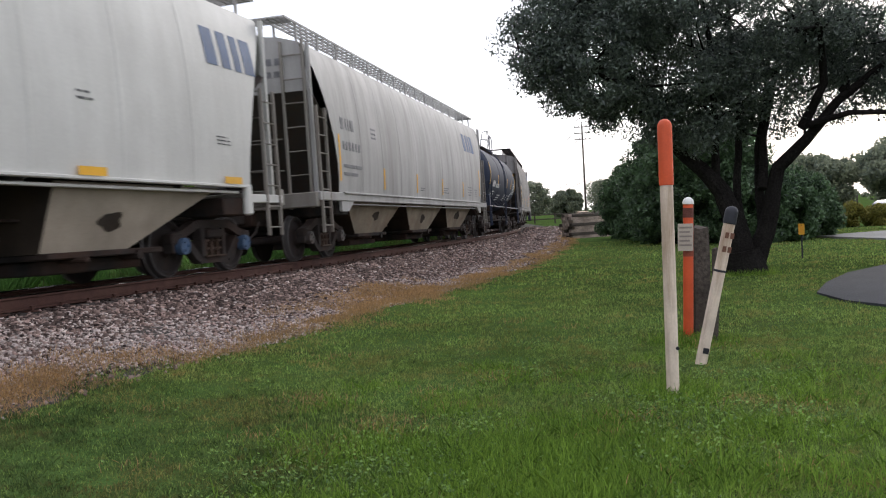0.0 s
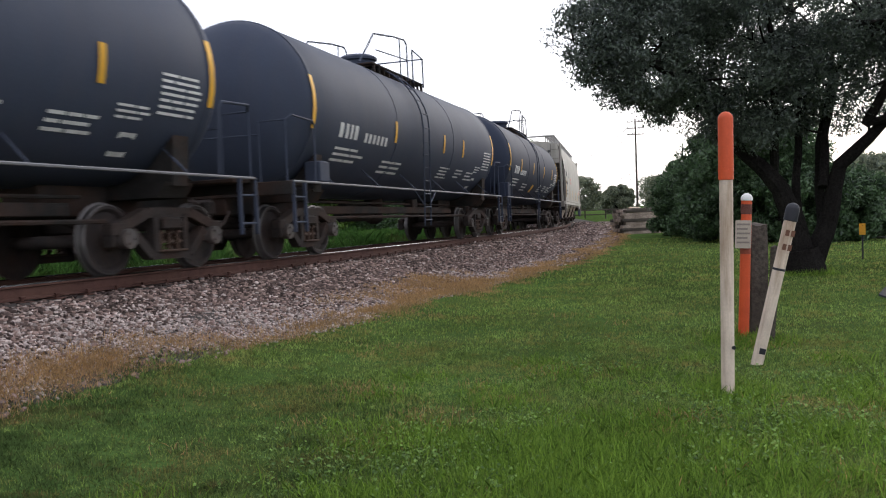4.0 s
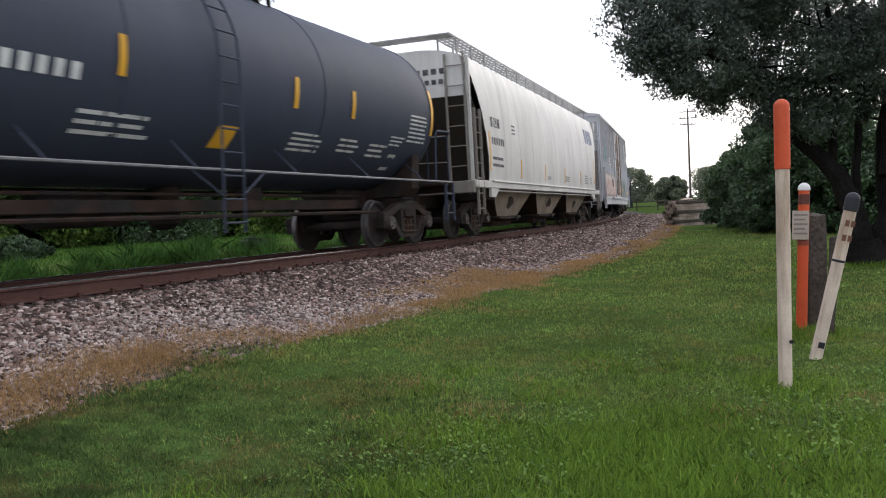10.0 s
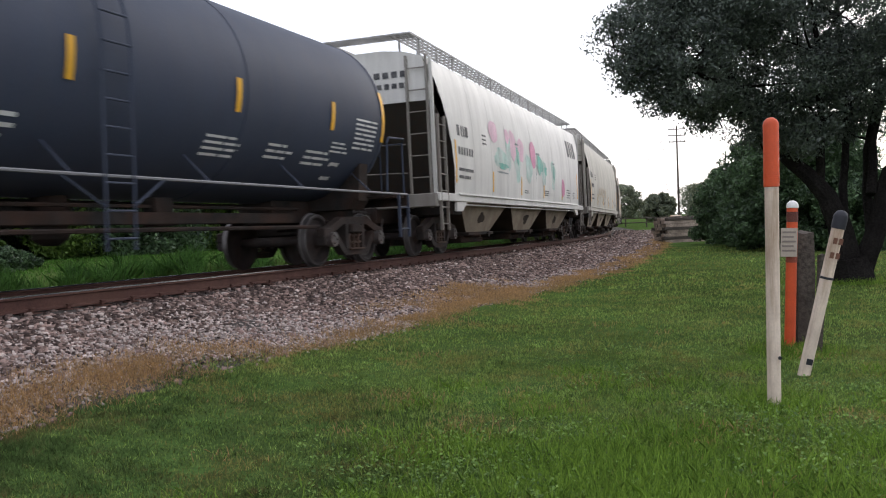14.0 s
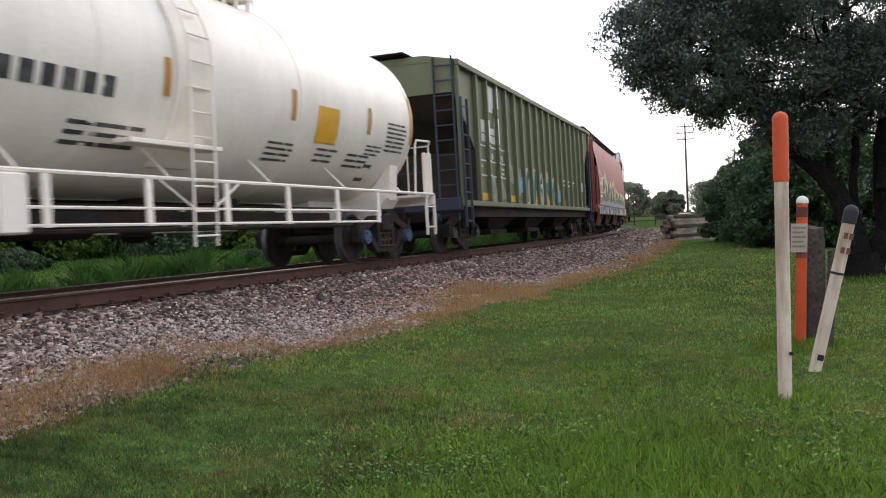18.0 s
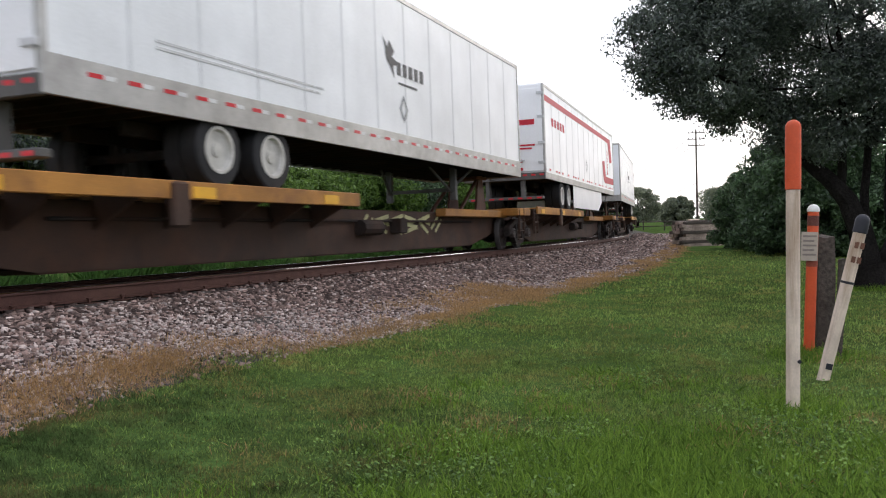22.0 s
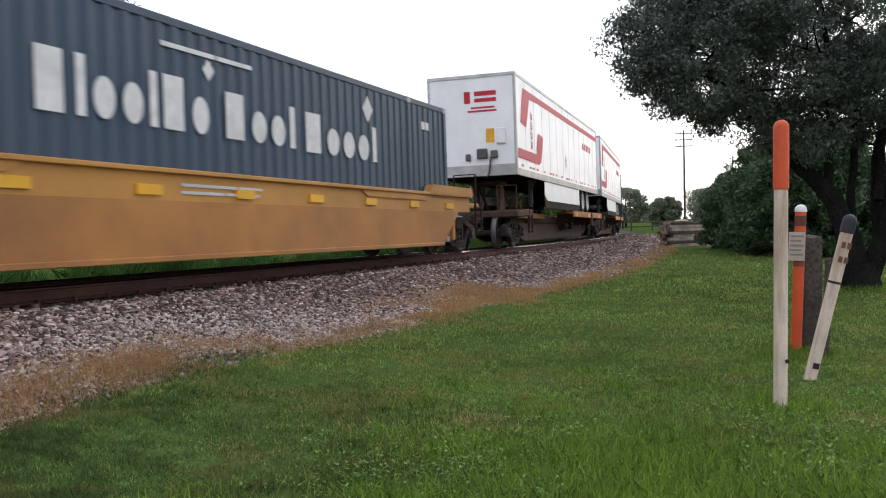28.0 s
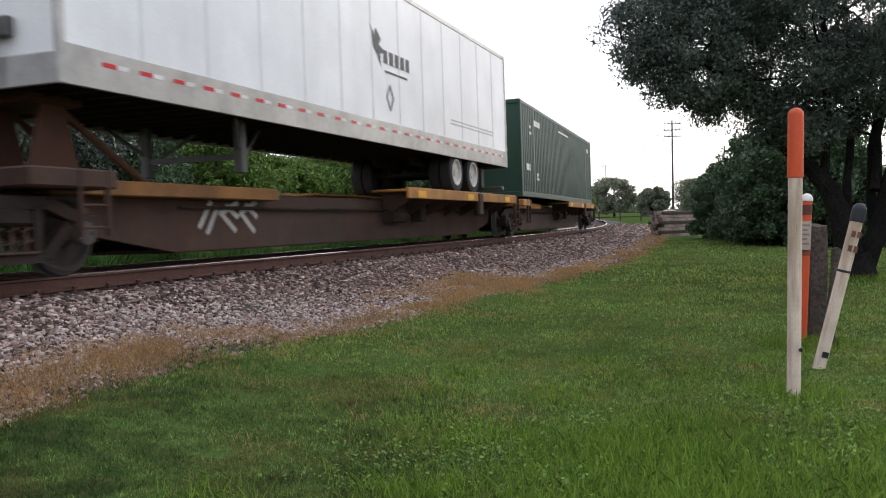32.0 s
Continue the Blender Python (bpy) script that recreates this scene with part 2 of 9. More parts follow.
def rail_z(s):
    """Height of the rail's top: a gentle fall that levels out at both ends."""
    c = min(max(s, -25.0), 42.0)
    return 0.725 - 0.0095 * c


def on_track(s, side, z):
    """A point beside the track: side metres to the right of the middle, z metres over the rail's top."""
    x, y, h = track(s)
    return (x + math.cos(h) * side, y - math.sin(h) * side, rail_z(s) + z)


def car_pose(s_mid, half):
    """The pose of a car whose two trucks stand on the track half metres from its middle."""
    a, b = on_track(s_mid - half, 0, 0), on_track(s_mid + half, 0, 0)
    d = Vector(b) - Vector(a)
    c = (Vector(a) + Vector(b)) / 2
    return pose(c.x, c.y, c.z, -0.8, -math.degrees(math.atan2(d.z, math.hypot(d.x, d.y))), math.degrees(math.atan2(d.y, d.x)))


RUNNING = []  # (car, place along the train, half distance of its trucks)


def runs(car, u_mid, half):
    car.matrix_basis = car_pose(u_mid, half)
    RUNNING.append((car, u_mid, half))
    return car

# ---- ground, lawn and railway bed ----
CX, CY = TX - math.cos(TH) / TK, TY + math.sin(TH) / TK


def beside(x, y):
    """Place along the track and distance to its right, for arrays or numbers."""
    x, y = np.asarray(x, float), np.asarray(y, float)
    s = (TH - np.arctan2(-(y - CY), x - CX)) / TK
    o = np.hypot(x - CX, y - CY) - 1 / TK
    for lim, far in ((S_NEAR, s < S_NEAR), (S_FAR, s > S_FAR)):
        px, py, h = track(lim)
        ds = (x - px) * math.sin(h) + (y - py) * math.cos(h)
        do = (x - px) * math.cos(h) - (y - py) * math.sin(h)
        s, o = np.where(far, lim + ds, s), np.where(far, do, o)
    return s, o


def wave(x, y):
    return 0.5 * np.sin(x * 0.31 + 1.3) * np.cos(y * 0.23) + 0.3 * np.sin(x * 0.9 + y * 0.7) + 0.2 * np.sin(x * 2.1 - y * 1.7 + 0.5)


def ground_z(x, y):
    """Nearly level lawn, a little higher beyond the track."""
    s, o = beside(x, y)
    z = 0.022 * wave(x, y)
    z = z + 0.10 * np.exp(-((o - 3.4) / 0.9) ** 2)
    z = z + 0.50 * np.clip((-o - 4.0) / 6.0, 0, 1)
    return np.where(np.abs(o) < 3.0, z - 0.06, z)


def lawn_edge(s):
    """How far from the track's middle the green grass begins: it bulges in and out along the bank."""
    return np.interp(s, [-13, -9.1, -8.3, -7.4, -6.6, -5.6, -4.8, -3.7, -2.0, 0, 3, 8, 20, 45], [3.6, 3.36, 3.10, 3.04, 2.97, 3.25, 3.48, 3.64, 3.74, 3.97, 4.2, 4.55, 4.6, 4.3])


def lawn_material():
    """Mown grass: greens that change in broad patches, dry straw along the ballast's foot."""
    m = mat("lawn_ground", (0.058, 0.106, 0.028), 0.95, var=0.3, scale=0.5, grain=0.45, grain_scale=35, bump=0.03, spec=0.0,
            stain=(0.10, 0.105, 0.035), stain_amt=0.4, stain_scale=0.9, stain2=(0.060, 0.055, 0.026), stain2_amt=0.45)
    return m


def axis_steps(lo, hi, dense_lo, dense_hi, fine, grow=1.18):
    out = list(np.arange(dense_lo, dense_hi + fine / 2, fine))
    step, v = fine, dense_hi
    while v < hi:
        step *= grow
        v += step
        out.append(v)
    step, v = fine, dense_lo
    while v > lo:
        step *= grow
        v -= step
        out.insert(0, v)
    return np.array(out)


def build_ground():
    xs, ys = axis_steps(-1800, 1800, -14, 14, 0.35), axis_steps(-300, 2500, -2, 34, 0.35)
    gx, gy = np.meshgrid(xs, ys)
    gz = ground_z(gx, gy)
    v = np.stack([gx, gy, gz], -1).reshape(-1, 3)
    w, h = len(xs), len(ys)
    i = (np.arange(h - 1)[:, None] * w + np.arange(w - 1)[None]).ravel()
    f = np.stack([i, i + 1, i + 1 + w, i + w], -1).ravel()
    ob = new("ground", cloud("ground", v, f, 4, lawn_material(), True))
    return tagged(ob, "mown green lawn on nearly level ground", "ground", kind="structure")


ground = build_ground()



def bed_z(s, o):
    """Top of the ballast."""
    rz = rail_z(s)
    a = abs(o)
    if a < 1.75:
        return rz - 0.185
    foot = 0.06
    k = min(1.0, (a - 1.75) / 1.7)
    return (rz - 0.19) * (1 - k) + foot * k - 0.07 * math.sin(math.pi * k) * 0.5


def build_bed():
    ss = list(np.arange(-630, -30, 20.0)) + list(np.arange(-30, 62, 0.4)) + list(np.arange(62, 700, 8.0))
    oo = [-3.6, -3.2, -2.7, -2.2, -1.75, -1.2, -0.5, 0.5, 1.2, 1.6, 1.75, 1.95, 2.2, 2.45, 2.7, 2.95, 3.2, 3.45, 3.6]
    v = []
    for s in ss:
        x, y, h = track(s)
        for o in oo:
            jit = 0.02 * noise.noise((s * 2.3, o * 2.3, 0)) + 0.02 * noise.noise((s * 0.6, o, 4))
            edge = o + (0.18 * noise.noise((s * 0.7, 3, 7)) if abs(o) > 3 else 0)
            z = bed_z(s, o) + jit - (0.09 if abs(o) > 3.5 else 0)
            v.append((x + math.cos(h) * edge, y - math.sin(h) * edge, z))
    w = len(oo)
    f = [(i * w + j, i * w + j + 1, (i + 1) * w + j + 1, (i + 1) * w + j) for i in range(len(ss) - 1) for j in range(w - 1)]
    g = Geo()
    g.add(v, f)
    ob = new("ballast_bed", g.mesh("ballast_bed", M_ballast, 60, False))
    return tagged(ob, "bank of grey crushed stone carrying the railway track", "track ballast", kind="structure")


ballast_bed = build_bed()


def build_track():
    ob = thing("railway_track", "rusty brown steel rails on dark wooden ties in stone ballast", "railway track", kind="structure")
    prof = [(-0.07, -0.172), (0.07, -0.172), (0.07, -0.16), (0.012, -0.14), (0.012, -0.045), (0.036, -0.035), (0.036, -0.014), (0.022, 0.0), (-0.022, 0.0), (-0.036, -0.014), (-0.036, -0.035), (-0.012, -0.045), (-0.012, -0.14), (-0.07, -0.16)]
    ss = list(np.arange(-630, -40, 20.0)) + list(np.arange(-40, 70, 1.0)) + list(np.arange(70, 700, 10.0))
    for side in (0.7525, -0.7525):
        g = Geo()
        rings = [[on_track(s, side + p[0], p[1] + 0.012 * (1 if side > 0 else -1)) for p in prof] for s in ss]
        g.loft(rings)
        n = len(prof)
        g.mi = [1 if (k % n) in (6, 7, 8) and k < n * (len(ss) - 1) else 0 for k in range(len(g.f))]
        part("rail", g, [M_rail, M_railhead], ob, "rusty steel rail with a bright worn top", smooth=30)
    tie = Geo().box(-0.11, 0.11, -1.3, 1.3, -0.17, 0.0, 0.012).mesh("tie", M_tie)
    plate = Geo().box(-0.09, 0.09, -0.17, 0.17, 0.0, 0.018, 0.004)
    for k in (-1, 1):
        plate.box(-0.02, 0.02, k * 0.085 - 0.012, k * 0.085 + 0.012, 0.018, 0.06, 0.003)
        plate.box(-0.035, 0.035, k * 0.09 - 0.02, k * 0.09 + 0.02, 0.055, 0.075, 0.004)
    plate = plate.mesh("tie_plate", M_rail)
    rng = random.Random(4)
    for k in range(170):
        s = -20 + k * 0.5
        x, y, h = track(s)
        rz = math.degrees(math.pi / 2 - h)
        t = part("tie", tie, None, ob, m=pose(x, y, rail_z(s) - 0.192 + rng.uniform(-0.012, 0.008), 0, 0, rz + rng.uniform(-1, 1)))
        if k < 126:
            p = on_track(s, 0.7525, -0.19)
            part("tie_plate", plate, None, ob, m=pose(p[0], p[1], p[2], 0, 0, rz))
    return ob


railway = build_track()


def build_stones():
    """Crushed stone: the nearest stones singly, the rest as one layer."""
    rng = np.random.default_rng(11)
    base = []
    for k in range(6):
        bm = bmesh.new()
        bmesh.ops.create_cube(bm, size=1.35)
        bmesh.ops.triangulate(bm, faces=bm.faces)
        r2 = random.Random(k)
        for v in bm.verts:
            v.co += Vector((r2.uniform(-0.42, 0.42), r2.uniform(-0.42, 0.42), r2.uniform(-0.42, 0.42)))
            v.co.x *= 1.3
            v.co.z *= 0.75
        base.append((np.array([v.co[:] for v in bm.verts]), np.array([[v.index for v in f.verts] for f in bm.faces])))
        if k < 4:
            me = bpy.data.meshes.new("ballast_stone")
            bm.to_mesh(me)
            me.materials.append(M_stone)
            base[k] = (*base[k], me)
        bm.free()

    def spot(s, o):
        x, y, h = track(s)
        x, y = x + math.cos(h) * o, y - math.sin(h) * o
        return x, y, bed_z(s, o) if o < 3.3 else max(bed_z(s, o), float(ground_z(x, y)))

    for k in range(300):
        s, o = rng.uniform(-9.5, -3.5), rng.uniform(1.9, 3.5)
        x, y, z = spot(s, o)
        q = rng.uniform(0.017, 0.030)
        ob = part("ballast_stone", base[k % 4][2], None, ballast_bed, m=Matrix.LocRotScale((x, y, z + 0.012), Euler(rng.uniform(0, 6.28, 3)), (q, q * rng.uniform(0.7, 1.1), q)))
    n = 112000
    ss = np.concatenate([rng.uniform(-12, 9, 80000), rng.uniform(9, 26, 22000), rng.uniform(26, 62, 10000)])
    foot = lawn_edge(ss) + rng.normal(0, 0.10, n) - np.where(ss > -3, 0.22, 0.06)
    oo = np.where(rng.random(n) < 0.9, 1.45 + rng.random(n) ** 0.9 * (foot - 1.45), rng.uniform(-3.4, 1.5, n))
    low = np.clip((oo - foot + 1.3) / 0.9 + 0.25 * np.sin(ss * 0.9), 0, 1) * (1 - 0.75 * np.clip((ss - 1) / 9, 0, 1))
    roll = rng.random(n)
    kind = np.where(roll < 0.46 - 0.38 * low, 0, np.where(roll < 0.93 - 0.60 * low, 1, 2))
    sz = rng.uniform(0.018, 0.036, n) * np.where(ss > 9, 1.2, 1.0) * np.where(ss > 26, 1.4, 1.0)
    sz = sz * (1 - 0.46 * low)
    for tone, material, label in ((0, M_darkstone, "dark brown stones among the crushed stone"), (1, M_stone, "loose brownish crushed stone"), (2, M_gravel, "pale grey and pinkish gravel, finer at the foot of the bank")):
        V, F, off = [], [], 0
        for i in np.nonzero(kind == tone)[0]:
            s, o = float(ss[i]), float(oo[i])
            if abs(o) < 1.5 and abs(abs(o) - 0.7525) < 0.12:
                continue
            x, y, z = spot(s, o)
            bv, bf = base[i % 6][0], base[i % 6][1]
            a = rng.uniform(0, 6.28, 2)
            ca, sa, cb, sb = math.cos(a[0]), math.sin(a[0]), math.cos(a[1]), math.sin(a[1])
            R = np.array([[ca, -sa * cb, sa * sb], [sa, ca * cb, -ca * sb], [0, sb, cb]])
            V.append((bv * (sz[i], sz[i] * 0.8, sz[i] * 0.9)) @ R.T + (x, y, z + sz[i] * rng.uniform(0.0, 0.5)))
            F.append(bf + off)
            off += len(bv)
        me = cloud("crushed_stone", np.concatenate(V), np.concatenate(F).ravel(), 3, material)
        tagged(part("crushed_stone", me, None, ballast_bed), label, kind="stuff")


build_stones()

# ---- plants ----
def leaf_mat(name, color, var=0.45, trans=0.35, rough=0.55, spec=0.25):
    m = bpy.data.materials.new(name)
    m.use_nodes = True
    n, l = m.node_tree.nodes, m.node_tree.links
    p = n["Principled BSDF"]
    p.inputs["Roughness"].default_value = rough
    p.inputs["Specular IOR Level"].default_value = spec
    ge = n.new("ShaderNodeNewGeometry")
    tc = n.new("ShaderNodeTexCoord")
    nz = n.new("ShaderNodeTexNoise")
    nz.inputs["Scale"].default_value, nz.inputs["Detail"].default_value = 0.7, 3
    l.new(tc.outputs["Object"], nz.inputs["Vector"])
    ad = n.new("ShaderNodeMath")
    ad.operation = "MULTIPLY_ADD"
    ad.inputs[1].default_value = 0.5
    l.new(nz.outputs["Fac"], ad.inputs[0])
    h = n.new("ShaderNodeMath")
    h.operation = "MULTIPLY"
    h.inputs[1].default_value = 0.5
    l.new(ge.outputs["Random Per Island"], h.inputs[0])
    l.new(h.outputs[0], ad.inputs[2])
    r = n.new("ShaderNodeValToRGB")
    c = np.array(color)
    r.color_ramp.elements[0].color = (*(c * (1 - var)), 1)
    r.color_ramp.elements[0].position = 0.25
    r.color_ramp.elements[1].color = (*(c * (1 + var) * np.array([1.25, 1.1, 0.9])), 1)
    r.color_ramp.elements[1].position = 0.8
    l.new(ad.outputs[0], r.inputs["Fac"])
    l.new(r.outputs["Color"], p.inputs["Base Color"])
    if trans:
        t = n.new("ShaderNodeBsdfTranslucent")
        l.new(r.outputs["Color"], t.inputs["Color"])
        mx = n.new("ShaderNodeMixShader")
        mx.inputs["Fac"].default_value = trans
        l.new(p.outputs["BSDF"], mx.inputs[1])
        l.new(t.outputs["BSDF"], mx.inputs[2])
        l.new(mx.outputs["Shader"], n["Material Output"].inputs["Surface"])
    return m


def grass_mat(name, green, dry, dry_amt, trans=0.3):
    """Grass whose blades differ singly and in broad and small patches, with dry yellow-brown bits."""
    m = bpy.data.materials.new(name)
    m.use_nodes = True
    n, l = m.node_tree.nodes, m.node_tree.links
    p = n["Principled BSDF"]
    p.inputs["Roughness"].default_value = 0.8
    p.inputs["Specular IOR Level"].default_value = 0.0
    tc, ge = n.new("ShaderNodeTexCoord"), n.new("ShaderNodeNewGeometry")

    def patch(scale, seed, lo, hi, a, b):
        mp, t, r = n.new("ShaderNodeMapping"), n.new("ShaderNodeTexNoise"), n.new("ShaderNodeMapRange")
        mp.inputs["Location"].default_value = (seed, seed * 1.7, 0)
        t.inputs["Scale"].default_value, t.inputs["Detail"].default_value, t.inputs["Roughness"].default_value = scale, 5, 0.6
        r.inputs["From Min"].default_value, r.inputs["From Max"].default_value = lo, hi
        r.inputs["To Min"].default_value, r.inputs["To Max"].default_value = a, b
        l.new(tc.outputs["Object"], mp.inputs["Vector"])
        l.new(mp.outputs["Vector"], t.inputs["Vector"])
        l.new(t.outputs["Fac"], r.inputs["Value"])
        return r.outputs["Result"]

    def math_node(op, a, b):
        q = n.new("ShaderNodeMath")
        q.operation = op
        for k, v in enumerate((a, b)):
            if isinstance(v, float):
                q.inputs[k].default_value = v
            else:
                l.new(v, q.inputs[k])
        return q.outputs[0]

    rnd = ge.outputs["Random Per Island"]
    q = math_node("MULTIPLY", rnd, 0.7)
    sc = n.new("ShaderNodeVectorMath")
    sc.operation = "SCALE"
    sc.inputs[0].default_value = green
    tone2 = math_node("MULTIPLY", patch(0.55, 2.0, 0.32, 0.68, 0.68, 1.3), patch(3.2, 7.0, 0.3, 0.7, 0.72, 1.28))
    tone2 = math_node("MULTIPLY", tone2, math_node("ADD", q, 0.65))
    tone2 = math_node("MULTIPLY", tone2, patch(13.0, 33.0, 0.35, 0.65, 0.62, 1.38))
    l.new(tone2, sc.inputs["Scale"])
    mx = n.new("ShaderNodeMixRGB")
    fac = math_node("ADD", patch(1.1, 13.0, 0.50, 0.74, 0.0, dry_amt), patch(5.5, 21.0, 0.56, 0.72, 0.0, dry_amt))
    l.new(fac, mx.inputs["Fac"])
    mx.use_clamp = True
    l.new(sc.outputs[0], mx.inputs["Color1"])
    mx.inputs["Color2"].default_value = (*dry, 1)
    t = n.new("ShaderNodeBsdfTranslucent")
    ms = n.new("ShaderNodeMixShader")
    ms.inputs["Fac"].default_value = trans
    l.new(mx.outputs["Color"], p.inputs["Base Color"])
    l.new(mx.outputs["Color"], t.inputs["Color"])
    l.new(p.outputs["BSDF"], ms.inputs[1])
    l.new(t.outputs["BSDF"], ms.inputs[2])
    l.new(ms.outputs["Shader"], n["Material Output"].inputs["Surface"])
    return m


M_oakleaf = leaf_mat("oak_leaf", (0.068, 0.097, 0.087), 0.55, 0.22, 0.42, 0.6)
M_bushleaf = leaf_mat("shrub_leaf", (0.056, 0.108, 0.056), 0.6, 0.28, 0.5, 0.4)
M_brightleaf = leaf_mat("young_shrub_leaf", (0.095, 0.175, 0.042), 0.5, 0.3)
# paler than real foliage: the haze of distance is mixed into this colour
M_hazeleaf = leaf_mat("hazed_far_leaf", (0.19, 0.23, 0.18), 0.35, 0.4)
M_hedgeleaf = leaf_mat("golden_hedge_leaf", (0.17, 0.17, 0.04), 0.4, 0.3)
M_grass = grass_mat("grass_blade", (0.212, 0.292, 0.080), (0.41, 0.29, 0.115), 0.75)
M_darkgrass = grass_mat("dark_grass_blade", (0.090, 0.138, 0.048), (0.24, 0.17, 0.08), 0.65)
M_straw = leaf_mat("dry_grass_blade", (0.38, 0.265, 0.150), 0.35, 0.2, 0.8, 0.02)
M_weed = leaf_mat("broadleaf_weed", (0.135, 0.245, 0.070), 0.55, 0.3, 0.5, 0.12)
M_tallgrass = leaf_mat("long_grass_blade", (0.165, 0.290, 0.056), 0.4, 0.35, 0.7, 0.02)
M_farlawn = grass_mat("far_lawn_blade", (0.070, 0.165, 0.028), (0.11, 0.12, 0.05), 0.45)
M_clump = leaf_mat("arching_grass_blade", (0.055, 0.135, 0.035), 0.5, 0.3, 0.6, 0.1)
M_verge = grass_mat("verge_weed_blade", (0.045, 0.070, 0.018), (0.12, 0.085, 0.05), 0.8)
M_bark = mat("oak_bark", (0.016, 0.014, 0.013), 0.95, spec=0.05, var=0.3, scale=3, grain=0.45, grain_scale=25, bump=0.06, stain=(0.028, 0.027, 0.024), stain_amt=0.3)


def leaves(centres, radii, per, size, rng, flat=0.75):
    """Small pointed leaves scattered through clumps, denser towards each clump's skin."""
    k = len(centres)
    n = int(k * per)
    idx = rng.integers(0, k, n)
    d = rng.normal(size=(n, 3))
    d /= np.linalg.norm(d, axis=1, keepdims=True)
    rad = np.asarray(radii)[idx][:, None] * rng.uniform(0.25, 1.0, (n, 1)) ** 0.6
    p = np.asarray(centres)[idx] + d * rad * np.array([1, 1, flat])
    a = rng.normal(size=(n, 3))
    a /= np.linalg.norm(a, axis=1, keepdims=True)
    b = np.cross(a, rng.normal(size=(n, 3)))
    b /= np.linalg.norm(b, axis=1, keepdims=True)
    s = size * rng.uniform(0.6, 1.35, (n, 1))
    v = np.stack([p - a * s, p + b * s * 0.42, p + a * s, p - b * s * 0.42], 1).reshape(-1, 3)
    return v, np.arange(4 * n)


def grown_limbs(base, limbs):
    """Tapered trunk and limbs: each limb is a list of points with a start and an end radius."""
    g = Geo()
    for pts, r0, r1 in limbs:
        out = []
        for i in range(len(pts) - 1):
            a, b = Vector(pts[i]), Vector(pts[i + 1])
            for q in range(3):
                out.append(a.lerp(b, q / 3))
        out.append(Vector(pts[-1]))
        n = len(out)
        out = [p + Vector(base) + 0.05 * Vector((noise.noise(p * 1.3), noise.noise(p * 1.3 + Vector((5, 0, 0))), 0)) for p in out]
        g.tube(out, [r0 + (r1 - r0) * (i / (n - 1)) ** 0.8 for i in range(n)], 9)
    return g


def tree(name, label, base, height, width, crown_low, seed, leafmat, per=420, size=0.09, clumps=46, trunk_r=0.18, category="tree", lean=(0, 0)):
    rng = np.random.default_rng(seed)
    ob = thing(name, label, category, pose(*base))
    tips, limbs = [], []
    top = height * 0.72
    limbs.append(([(0, 0, -0.2), (lean[0] * 0.4, lean[1] * 0.4, height * 0.25), (lean[0], lean[1], top)], trunk_r, trunk_r * 0.35))
    for k in range(clumps):
        th, f = rng.uniform(0, 2 * math.pi), rng.uniform(0, 1) ** 0.7
        zz = rng.uniform(crown_low, height)
        lim = math.sqrt(max(0.05, 1 - ((zz - (crown_low + height) / 2) / ((height - crown_low) / 2 + 0.3)) ** 2))
        r = width / 2 * lim * (0.35 + 0.65 * f)
        tips.append((math.cos(th) * r + lean[0], math.sin(th) * r + lean[1], zz))
    for t in tips[: min(14, clumps)]:
        z0 = min(t[2] * 0.6, top) * rng.uniform(0.6, 1.0)
        limbs.append(([(lean[0] * z0 / top, lean[1] * z0 / top, z0), (t[0] * 0.55, t[1] * 0.55, (z0 + t[2]) / 2 + 0.1), t], trunk_r * 0.35, 0.02))
    part("trunk", grown_limbs((0, 0, 0), limbs), M_bark, ob, "dark bark")
    v, f = leaves(tips, rng.uniform(0.09, 0.17, len(tips)) * width, per, size, rng)
    cr = part("crown", cloud("crown", v, f, 4, leafmat), None, ob)
    return ob

